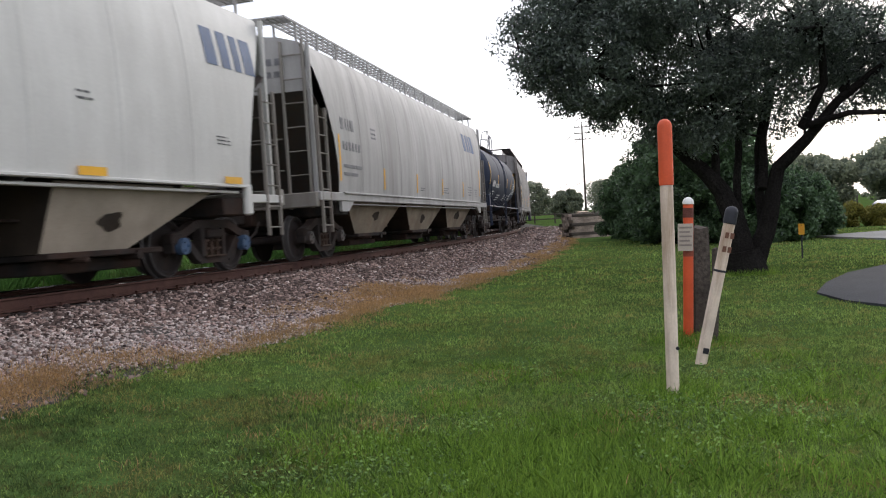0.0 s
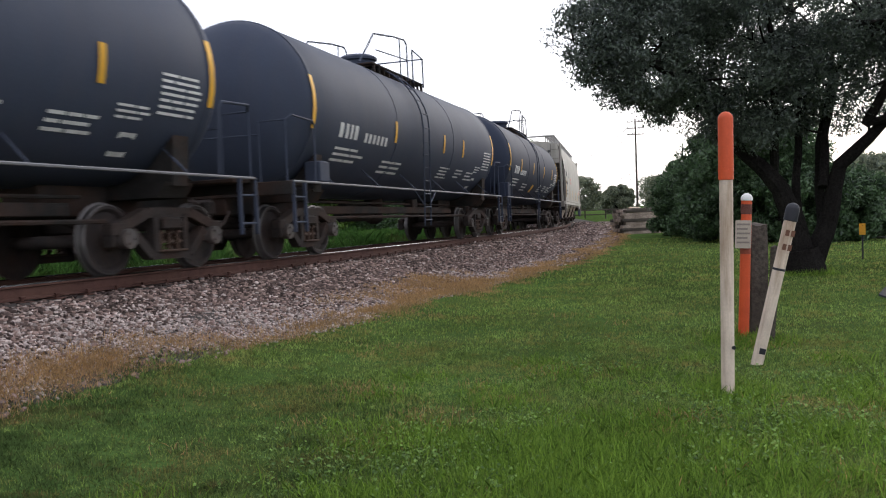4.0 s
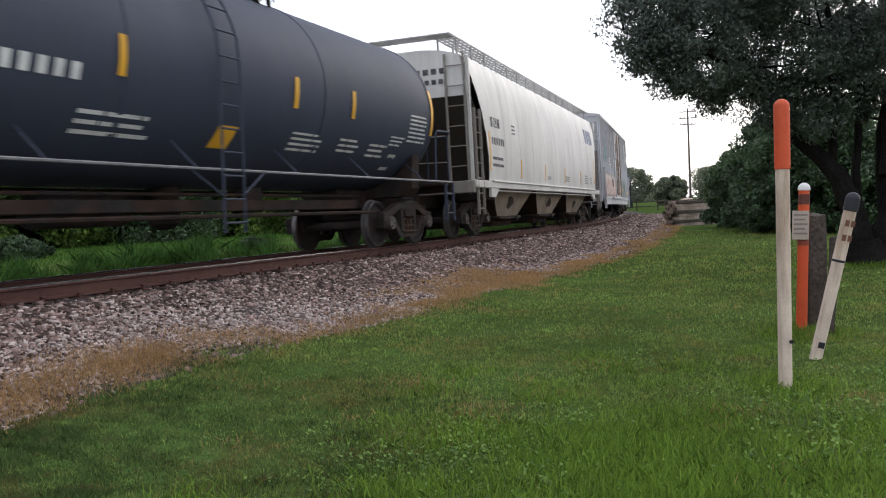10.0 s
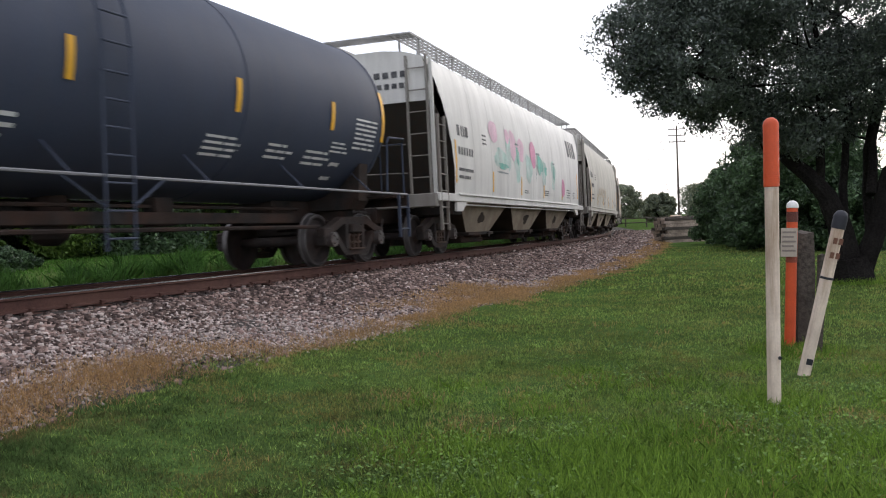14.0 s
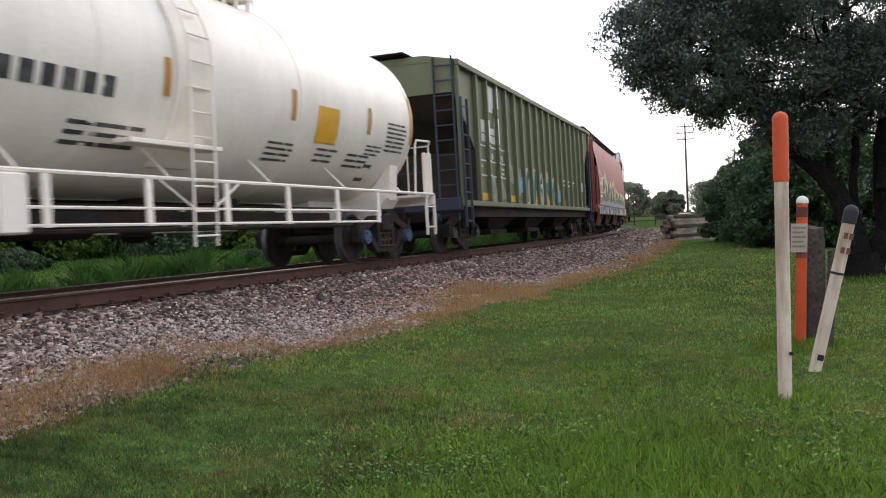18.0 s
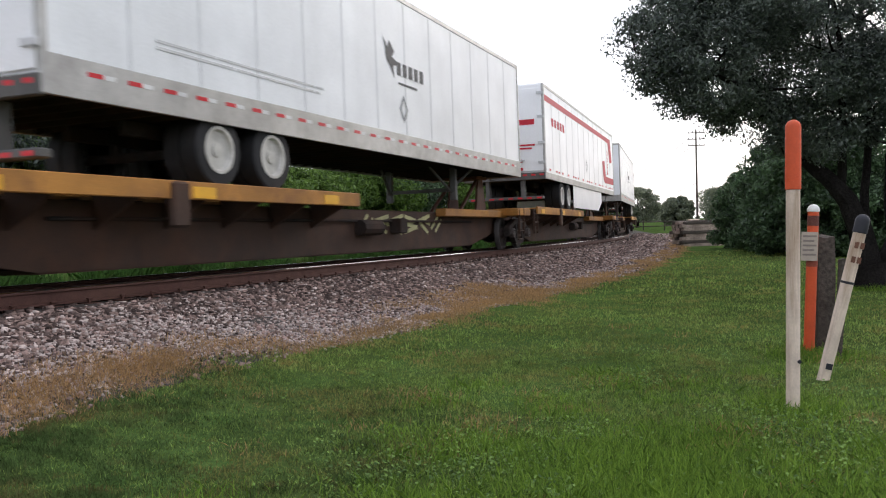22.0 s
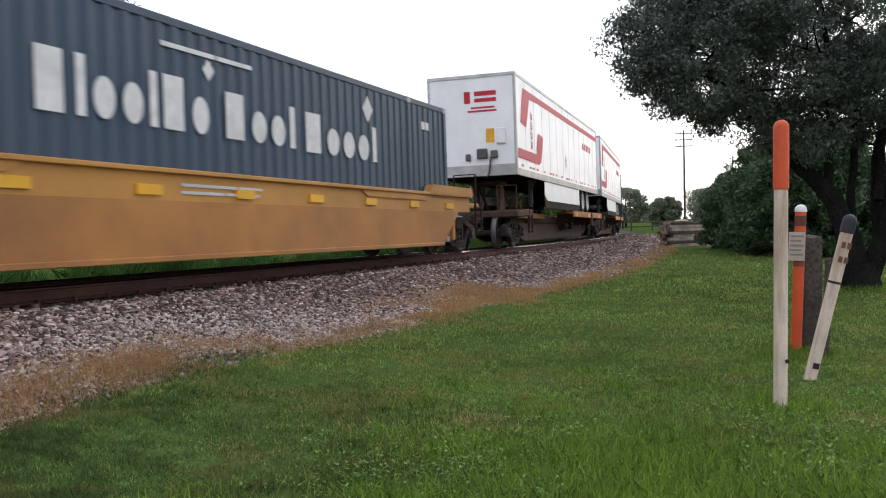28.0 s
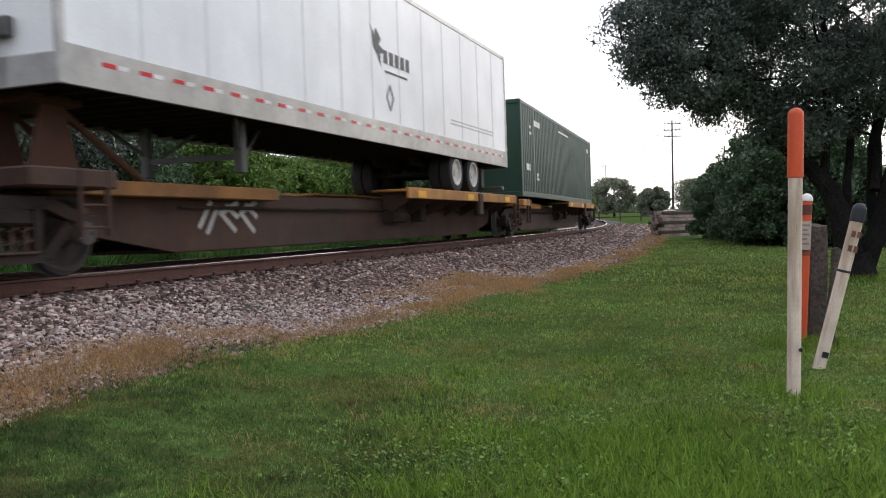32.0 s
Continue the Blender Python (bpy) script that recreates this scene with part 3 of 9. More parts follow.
# ---- rolling stock: trucks, couplers, common parts ----
def truck_meshes():
    r = 0.44
    wheels = {}
    for k in (-1, 1):
        g = wheels[k] = Geo()
        face = [(0.87, 0.01), (0.87, 0.12), (0.80, 0.155), (0.765, 0.24), (0.772, 0.345), (0.815, 0.372), (0.826, 0.385), (0.826, r - 0.018)]
        back = [(0.715, r + 0.028), (0.69, r + 0.028), (0.69, 0.39), (0.715, 0.36), (0.72, 0.2), (0.69, 0.06)]
        g.lathe([(k * a, b) for a, b in face], "y", n=30, cap=False)
        g.slot = 1
        g.lathe([(k * 0.826, r - 0.018), (k * 0.820, r - 0.004), (k * 0.727, r), (k * 0.715, r + 0.028)], "y", n=30, cap=False)
        g.slot = 0
        g.lathe([(k * a, b) for a, b in back], "y", n=30, cap=False)
    axle = Geo().cyl((0, -1.06, 0), (0, 1.06, 0), 0.085, 12)
    cap = Geo().cyl((0, -0.06, 0), (0, 0.06, 0), 0.125, 14)
    for i in range(3):
        a = 2.09 * i
        cap.cyl((0.07 * math.cos(a), -0.06, 0.07 * math.sin(a)), (0.07 * math.cos(a), -0.085, 0.07 * math.sin(a)), 0.022, 6)
    frame_geo = Geo()
    # side frame: top member, bottom member and columns, with open windows between
    def bar(pts, w):
        for a, b in zip(pts, pts[1:]):
            d = Vector((b[0] - a[0], 0, b[1] - a[1]))
            nrm = Vector((-d.z, 0, d.x)).normalized() * w / 2
            quad = [(a[0] + nrm.x, a[1] + nrm.z), (b[0] + nrm.x, b[1] + nrm.z), (b[0] - nrm.x, b[1] - nrm.z), (a[0] - nrm.x, a[1] - nrm.z)]
            frame_geo.prism(quad, "y", -0.075, 0.075)
    bar([(-1.06, 0.56), (-0.82, 0.62), (-0.44, 0.76), (0.44, 0.76), (0.82, 0.62), (1.06, 0.56)], 0.13)
    bar([(-0.74, 0.53), (-0.40, 0.215), (0.40, 0.215), (0.74, 0.53)], 0.12)
    for k in (-1, 1):
        bar([(k * 0.30, 0.74), (k * 0.30, 0.24)], 0.10)
        frame_geo.box(k * 1.0 - 0.13 if k > 0 else -1.13, k * 1.0 + 0.13 if k > 0 else -0.87, -0.085, 0.085, 0.47, 0.64, 0.02)
        frame_geo.box(k * 1.09 - 0.03, k * 1.09 + 0.03, -0.08, 0.08, 0.34, 0.56, 0.01)
        frame_geo.box(k * 0.70 - 0.03, k * 0.70 + 0.03, -0.08, 0.08, 0.36, 0.56, 0.01)
    spring = Geo()
    for xx in (-0.17, 0.0, 0.17):
        turns = [(xx + 0.062 * math.cos(a), -0.02 + 0.05 * math.sin(a), 0.275 + a / 50) for a in np.arange(0, 12.6, 0.9)]
        spring.tube(turns, 0.016, 5)
        spring.cyl((xx, -0.02, 0.27), (xx, -0.02, 0.53), 0.035, 6)
    spring.box(-0.27, 0.27, -0.12, 0.10, 0.245, 0.275, 0.008)
    bol = Geo().box(-0.2, 0.2, -1.12, 1.12, 0.53, 0.70, 0.03).box(-0.24, 0.24, -0.45, 0.45, 0.62, 0.80, 0.03)
    for k in (-1, 1):
        bol.box(k * 0.42 - 0.05, k * 0.42 + 0.05, -0.85, 0.85, 0.36, 0.46, 0.015)
        for j in (-1, 1):
            bol.box(k * 0.45 - 0.06, k * 0.45 + 0.0, j * 0.75 - 0.05, j * 0.75 + 0.05, 0.32, 0.52, 0.01)
    return {"wheel_near": wheels[-1].mesh("wheel", [M_wheel, M_tread], 40), "wheel_off": wheels[1].mesh("wheel", [M_wheel, M_tread], 40), "axle": axle.mesh("axle", M_wheel), "bearing": cap.mesh("bearing_cap", M_bearing),
            "bearing_blue": cap.mesh("bearing_cap", M_bearing_blue),
            "side_frame": frame_geo.mesh("side_frame", M_steel_dark), "spring_nest": spring.mesh("spring_nest", M_spring), "bolster": bol.mesh("truck", M_steel_dark)}


M_bearing = mat("bearing_grey_paint", (0.075, 0.07, 0.068), 0.6, var=0.2, bump=0.004, stain=RUST, stain_amt=0.4)
M_bearing_blue = mat("bearing_blue_paint", (0.05, 0.10, 0.19), 0.6, var=0.2, bump=0.004, stain=GRIME, stain_amt=0.4)
M_spring = mat("spring_steel_rust", (0.07, 0.042, 0.03), 0.8, var=0.25, bump=0.004)
TRUCK = truck_meshes()
WHEELS = []  # (wheel, its place along the train, its place on the truck)


def truck(car, x, u, blue=False, wb=0.89):
    t = part("truck", TRUCK["bolster"], None, car, "rusty cast steel railway truck", pose(x, 0, 0))
    for k in (-1, 1):
        part("side_frame", TRUCK["side_frame"], None, t, m=pose(0, k * 1.0, 0))
        part("spring_nest", TRUCK["spring_nest"], None, t, m=pose(0, -1.0, 0) if k < 0 else pose(0, 1.0, 0, 0, 0, 180))
        part("axle", TRUCK["axle"], None, t, m=pose(k * wb, 0, 0.44))
        for side in ("wheel_near", "wheel_off"):
            w = part("wheel", TRUCK[side], None, t, m=pose(k * wb, 0, 0.44))
            WHEELS.append((w, u + x + k * wb, k * wb))
        for j in (-1, 1):
            part("bearing_cap", TRUCK["bearing_blue" if blue else "bearing"], None, t, m=pose(k * wb, j * 1.09, 0.44, 0, 0, 0 if j < 0 else 180))
    return t


def coupler(car, x, sgn, material=None):
    g = Geo().box(min(x, x + sgn * 0.62), max(x, x + sgn * 0.62), -0.09, 0.09, 0.78, 0.96, 0.02)
    xx = x + sgn * 0.62
    g.box(min(xx, xx + sgn * 0.26), max(xx, xx + sgn * 0.26), -0.20, 0.14, 0.74, 1.0, 0.04)
    g.cyl((xx + sgn * 0.16, -0.12, 0.70), (xx + sgn * 0.16, -0.12, 1.02), 0.06, 10)
    g.tube([(x, -0.35, 0.80), (x + sgn * 0.3, -0.42, 0.62), (x + sgn * 0.6, -0.36, 0.45), (x + sgn * 0.85, -0.3, 0.50)], 0.025, 6)
    part("coupler", g, material or M_steel_dark, car, "rusty knuckle coupler with a hanging brake hose")


def ladder(g, x0, x1, y, z0, z1, n, r=0.016, w=0.035):
    """A flat-sided ladder in a plane of constant y."""
    for x in (x0, x1):
        g.box(x - w / 2, x + w / 2, y - 0.03, y + 0.03, z0, z1, 0.006)
    for i in range(n):
        z = z0 + (z1 - z0) * (i + 0.4) / n
        g.cyl((x0, y, z), (x1, y, z), r, 6)


def end_ladder(g, x, y0, y1, z0, z1, n, r=0.016, w=0.035):
    for y in (y0, y1):
        g.box(x - 0.03, x + 0.03, y - w / 2, y + w / 2, z0, z1, 0.006)
    for i in range(n):
        z = z0 + (z1 - z0) * (i + 0.4) / n
        g.cyl((x, y0, z), (x, y1, z), r, 6)


def bars(g, x0, z0, x1, z1, lines, yf, rng, fill=0.85, ragged=0.3, gap=0.58):
    """Lines of small stencilled writing, as plain bars."""
    h = (z1 - z0) / lines
    for i in range(lines):
        z = z1 - (i + 1) * h
        xe = x0 + (x1 - x0) * (1 - ragged * rng.random())
        x = x0
        while x < xe - 0.02:
            w = min(rng.uniform(0.25, 0.7) * (x1 - x0), xe - x)
            g.decal(x, x + w, z + h * gap * 0.5, z + h * (1 - gap * 0.5), yf, nz=1)
            x += w + 0.04


def blocks(g, x0, z0, width, height, pattern, yf, slant=0.0, nz=3):
    """Large writing as plain upright blocks: one per sign, wide or narrow, tall or low; a blank is a gap."""
    units = {"W": 1.25, "M": 1.0, "n": 0.8, "i": 0.36, "T": 0.8, " ": 0.5}
    tall = {"W": 1.0, "M": 1.0, "n": 0.72, "i": 1.0, "T": 1.0}
    total = sum(units[c] + 0.16 for c in pattern)
    k, x = width / total, x0
    for c in pattern:
        w = units[c] * k
        if c != " ":
            hh = height * tall[c]
            if c == "n" and height > 0.45:
                ring = [(x + w * (0.44 + 0.44 * math.cos(a)), z0 + hh * (0.5 + 0.5 * math.sin(a))) for a in np.linspace(0, 2 * math.pi, 21)[:-1]]
                g.add([(px, -(yf(pz) + 0.008), pz) for px, pz in ring], [tuple(range(20))])
            else:
                g.decal(x, x + w * (0.66 if height < 0.3 else 0.78), z0, z0 + hh, yf, nz=nz, slant=slant)
        x += w + 0.16 * k


def splash(g, cx, cz, rx, rz, yf, rng, off=0.006, n=22, rough=0.35):
    """An irregular patch of sprayed paint."""
    ph = rng.uniform(0, 6.28)
    pts = []
    for i in range(n):
        a = 2 * math.pi * i / n
        r = 1 + rough * (math.sin(3 * a + ph) * 0.5 + math.sin(5 * a + 2 * ph) * 0.3 + rng.uniform(-0.25, 0.25))
        pts.append((cx + rx * r * math.cos(a), cz + rz * r * math.sin(a)))
    vs = [(cx, -(yf(cz) + off), cz)] + [(x, -(yf(z) + off), z) for x, z in pts]
    g.add(vs, [(0, 1 + i, 1 + (i + 1) % n) for i in range(n)])


def strokes(x0, x1, z0, z1, n, yf, rng, off=0.014, width=0.09):
    """A row of sprayed shapes that spell nothing: each is a few thick bent strokes."""
    row = []
    w = (x1 - x0) / n
    for k in range(n):
        g = Geo()
        row.append(g)
        xa, xb = x0 + w * k + 0.08 * w, x0 + w * (k + 1) - 0.1 * w
        lo, hi = z0 + rng.uniform(0, 0.15) * (z1 - z0), z1 - rng.uniform(0, 0.15) * (z1 - z0)
        mid, q = (lo + hi) / 2, rng.uniform(-0.08, 0.08)
        P = {"arch": [[(xa, lo), (xa, hi - 0.2 * w), (xa + 0.3 * w, hi), (xb, hi - 0.25 * w), (xb + q, lo + 0.1 * w)]],
             "zigzag": [[(xa, hi), (xb - 0.1 * w, hi - 0.25 * (hi - lo)), (xa + 0.1 * w, mid), (xb, lo + 0.3 * (hi - lo)), (xa + q, lo)]],
             "wedge": [[(xa, lo), (xa + 0.3 * w, hi), (xb, lo + 0.4 * (hi - lo))], [(xa + 0.2 * w, mid), (xb, hi - 0.1 * w)]],
             "hook": [[(xb, hi), (xa, mid + 0.1 * w), (xb - 0.15 * w, lo)], [(xa + 0.3 * w, hi - 0.1 * w), (xb, mid)]],
             "slash": [[(xa, lo + 0.2 * (hi - lo)), (xb - 0.3 * w, hi)], [(xa + 0.35 * w, lo), (xb, hi - 0.2 * (hi - lo))]]}[rng.choice(["arch", "zigzag", "wedge", "hook", "slash"])]
        for line in P:
            for (ax, az), (bx, bz) in zip(line, line[1:]):
                d = math.hypot(bx - ax, bz - az) or 1
                ux, uz = (bx - ax) / d, (bz - az) / d
                ax2, az2, bx2, bz2 = ax - ux * width * 0.4, az - uz * width * 0.4, bx + ux * width * 0.4, bz + uz * width * 0.4
                nx, nz2 = -uz * width / 2, ux * width / 2
                pts = [(ax2 + nx, az2 + nz2), (bx2 + nx, bz2 + nz2), (bx2 - nx, bz2 - nz2), (ax2 - nx, az2 - nz2)]
                off += 0.0003
                g.add([(px, -(yf(pz) + off), pz) for px, pz in pts], [(0, 1, 2, 3)])
    return row


def paint(name, color, rough=0.5, dirt=0.35, rust=0.12, dirt_tint=GRIME, **kw):
    return mat(name, color, rough, var=0.07, scale=0.9, grain=0.04, grain_scale=30, bump=0.003, stain=dirt_tint, stain_amt=dirt, stain_scale=1.0,
               streak=True, stain2=RUST, stain2_amt=rust, **kw)


P_white = paint("weathered_white_paint", (0.68, 0.66, 0.625), 0.5, 0.22, 0.08)
P_cream = paint("pale_cream_white_paint", (0.60, 0.585, 0.555), 0.5, 0.14, 0.06)
P_offwhite = paint("weathered_cream_paint", (0.50, 0.47, 0.41), 0.6, 0.40, 0.14)
P_grey = paint("weathered_grey_paint", (0.42, 0.41, 0.40), 0.55, 0.45, 0.10)
P_dirty = paint("grimy_grey_paint", (0.285, 0.268, 0.262), 0.65, 0.95, 0.3, dirt_tint=(0.045, 0.040, 0.036))
P_tan = paint("weathered_tan_paint", (0.47, 0.41, 0.34), 0.6, 0.40, 0.25)
# this dark tone holds grime and also the shade under a hopper's end
P_grimshade_end = paint("grimy_shaded_end_sheet", (0.085, 0.076, 0.07), 0.7, 0.6, 0.3)
P_lowtan = mat("grimy_tan_chute_paint", (0.27, 0.225, 0.165), 0.75, var=0.2, scale=1.3, grain=0.1, bump=0.004, stain=(0.05, 0.038, 0.03), stain_amt=0.55, stain_scale=0.8, stain2=RUST, stain2_amt=0.45)
P_steps = paint("grimy_pale_ladder_paint", (0.25, 0.23, 0.205), 0.65, 0.6, 0.35)
P_redlow = mat("rusty_red_brown_chute_paint", (0.105, 0.048, 0.036), 0.8, spec=0.1, var=0.25, scale=1.3, grain=0.15, bump=0.004, stain=(0.030, 0.024, 0.020), stain_amt=0.7, stain_scale=0.9)
# near black: oily grime, and shade on down-facing slopes put into the colour
P_grimshade_chute = mat("grimy_shaded_chute", (0.040, 0.033, 0.027), 0.9, spec=0.08, var=0.3, scale=1.5, grain=0.2, bump=0.004, stain=(0.085, 0.06, 0.042), stain_amt=0.5, stain_scale=1.2)
P_green = paint("faded_olive_green_paint", (0.150, 0.168, 0.090), 0.6, 0.35, 0.10)
P_red = paint("faded_brick_red_paint", (0.30, 0.068, 0.062), 0.55, 0.25, 0.12)
P_black = paint("satin_black_paint", (0.032, 0.040, 0.066), 0.62, 0.2, 0.03, spec=0.14, dirt_tint=(0.044, 0.049, 0.064))
P_slate = paint("slate_grey_paint", (0.084, 0.106, 0.146), 0.6, 0.25, 0.03, spec=0.2, dirt_tint=(0.06, 0.062, 0.07))
P_greyblack = paint("faded_black_paint", (0.048, 0.059, 0.090), 0.62, 0.4, 0.04, spec=0.16, dirt_tint=(0.066, 0.073, 0.092))
P_navy = paint("navy_container_paint", (0.042, 0.072, 0.112), 0.5, 0.12, 0.03)
P_charcoal = paint("charcoal_container_paint", (0.040, 0.042, 0.050), 0.5, 0.15, 0.03)
P_dkgreen = paint("dark_green_container_paint", (0.025, 0.065, 0.045), 0.45, 0.15, 0.03)
P_trailer = paint("white_trailer_skin", (0.90, 0.905, 0.915), 0.28, 0.05, 0.01)
P_whitetank = paint("warm_white_tank_paint", (0.93, 0.86, 0.775), 0.4, 0.14, 0.05, dirt_tint=(0.55, 0.43, 0.33))
P_rust = mat("brown_rust_streak", (0.20, 0.105, 0.06), 0.8, var=0.35, scale=2.0, grain=0.2, bump=0.003, stain=(0.42, 0.40, 0.38), stain_amt=0.6, stain_scale=1.2)
P_alu = mat("trailer_aluminium", (0.48, 0.47, 0.45), 0.45, 0.6, var=0.1, bump=0.002, stain=GRIME, stain_amt=0.4, stain_scale=2)
P_deck = mat("worn_yellow_deck_paint", (0.42, 0.19, 0.04), 0.65, var=0.2, scale=1.5, grain=0.15, bump=0.006, stain=RUST, stain_amt=0.75, stain_scale=1.4)
P_worn = mat("rusted_orange_beam_paint", (0.26, 0.12, 0.04), 0.7, spec=0.15, var=0.2, scale=1.2, grain=0.15, bump=0.006, stain=(0.06, 0.036, 0.026), stain_amt=0.95, stain_scale=0.7)
P_gear = mat("grimy_grey_steel", (0.115, 0.112, 0.11), 0.6, 0.2, var=0.2, bump=0.003, stain=GRIME, stain_amt=0.5, stain_scale=2)
M_diamond = mat("dark_grey_placard", (0.27, 0.275, 0.285), 0.5, var=0.1, bump=0.0)
P_spine = mat("rusty_brown_spine_paint", (0.060, 0.036, 0.027), 0.75, spec=0.15, var=0.25, scale=1.2, grain=0.2, bump=0.006, stain=(0.05, 0.04, 0.036), stain_amt=0.6, stain_scale=0.8, stain2=(0.13, 0.06, 0.035), stain2_amt=0.4)
P_well = mat("well_car_yellow_paint", (0.50, 0.245, 0.062), 0.6, var=0.12, scale=0.8, grain=0.08, bump=0.004, stain=(0.30, 0.15, 0.07), stain_amt=0.5, stain_scale=0.8)
P_welllow = mat("well_car_rusty_side_paint", (0.42, 0.19, 0.055), 0.65, var=0.15, scale=0.8, grain=0.1, bump=0.004, stain=(0.20, 0.085, 0.045), stain_amt=0.65, stain_scale=0.7)
M_tyre = mat("tyre_rubber", (0.022, 0.022, 0.024), 0.85, var=0.2, bump=0.006, stain=(0.09, 0.08, 0.07), stain_amt=0.3)
M_rim = mat("white_wheel_rim", (0.60, 0.58, 0.54), 0.5, 0.2, var=0.12, bump=0.003, stain=GRIME, stain_amt=0.35, stain_scale=5)
M_blue_let = mat("blue_decal", (0.040, 0.085, 0.19), 0.5, var=0.15, bump=0.0, stain=(0.4, 0.39, 0.37), stain_amt=0.1, stain_scale=3)
M_reflect_red = mat("red_reflector", (0.60, 0.03, 0.04), 0.35, var=0.08, bump=0.0)
M_orange_let = mat("orange_decal", (0.55, 0.27, 0.06), 0.5, var=0.1, bump=0.0)


# ---- covered hoppers ----
HOPPER_SIDE = [(1.30, 1.58), (1.55, 1.60), (1.9, 1.615), (2.4, 1.615), (2.9, 1.59), (3.3, 1.55), (3.7, 1.485), (4.0, 1.41), (4.14, 1.35)]


def hopper_y(z):
    return float(np.interp(z, [p[0] for p in HOPPER_SIDE], [p[1] for p in HOPPER_SIDE]))


def hopper_shell(L, cut=1.0, steps=24):
    """Curved sides whose ends are cut in below the roof, roof, upright end panels and sloping end sheets."""
    h = L / 2

    def end(z):
        k = min(max((z - 1.3) / 2.84, 0), 1)
        return h - cut * (1 - k ** 2.2) * (0.92 + 0.08 * math.cos(3 * k))

    out = []
    for sd in (-1, 1):
        g = Geo()
        rows = [[(end(z) * (2 * i / steps - 1), sd * y, z) for i in range(steps + 1)] for z, y in HOPPER_SIDE]
        g.loft(rows, closed=False)
        n = int((L - 2 * cut) / 1.45)
        for k in range(1, n):
            x = -h + cut + (L - 2 * cut) * k / n
            if sd < 0:
                out.append(("side_seam", Geo().loft([[(x - 0.035, sd * (y + 0.001), z), (x - 0.03, sd * (y + 0.0035), z), (x + 0.03, sd * (y + 0.0035), z), (x + 0.035, sd * (y + 0.001), z)] for z, y in HOPPER_SIDE], cap=False)))
        out.append(("side_sheet", g))
    roof = [(-1.35, 4.14), (-1.33, 4.18), (-0.9, 4.31), (-0.4, 4.37), (0.4, 4.37), (0.9, 4.31), (1.33, 4.18), (1.35, 4.14)]
    out.append(("roof", Geo().prism(roof, "x", -h, h)))
    for e in (-1, 1):
        # upright end panel under the roof, then the slope sheet down to the hoppers
        a = [(e * h, -1.33, 4.14), (e * h, 1.33, 4.14), (e * h, 1.50, 3.25), (e * h, -1.50, 3.25)]
        b = [(p[0] - e * 0.04, p[1], p[2]) for p in a]
        out.append(("end_panel", Geo().loft([a, b])))
        lo = h - 2.9
        a = [(e * h, -1.50, 3.27), (e * h, 1.50, 3.27), (e * lo, 1.55, 1.25), (e * lo, -1.55, 1.25)]
        b = [(p[0] - e * 0.06, p[1], p[2] - 0.05) for p in a]
        out.append(("slope_sheet", Geo().loft([a, b])))
    return out


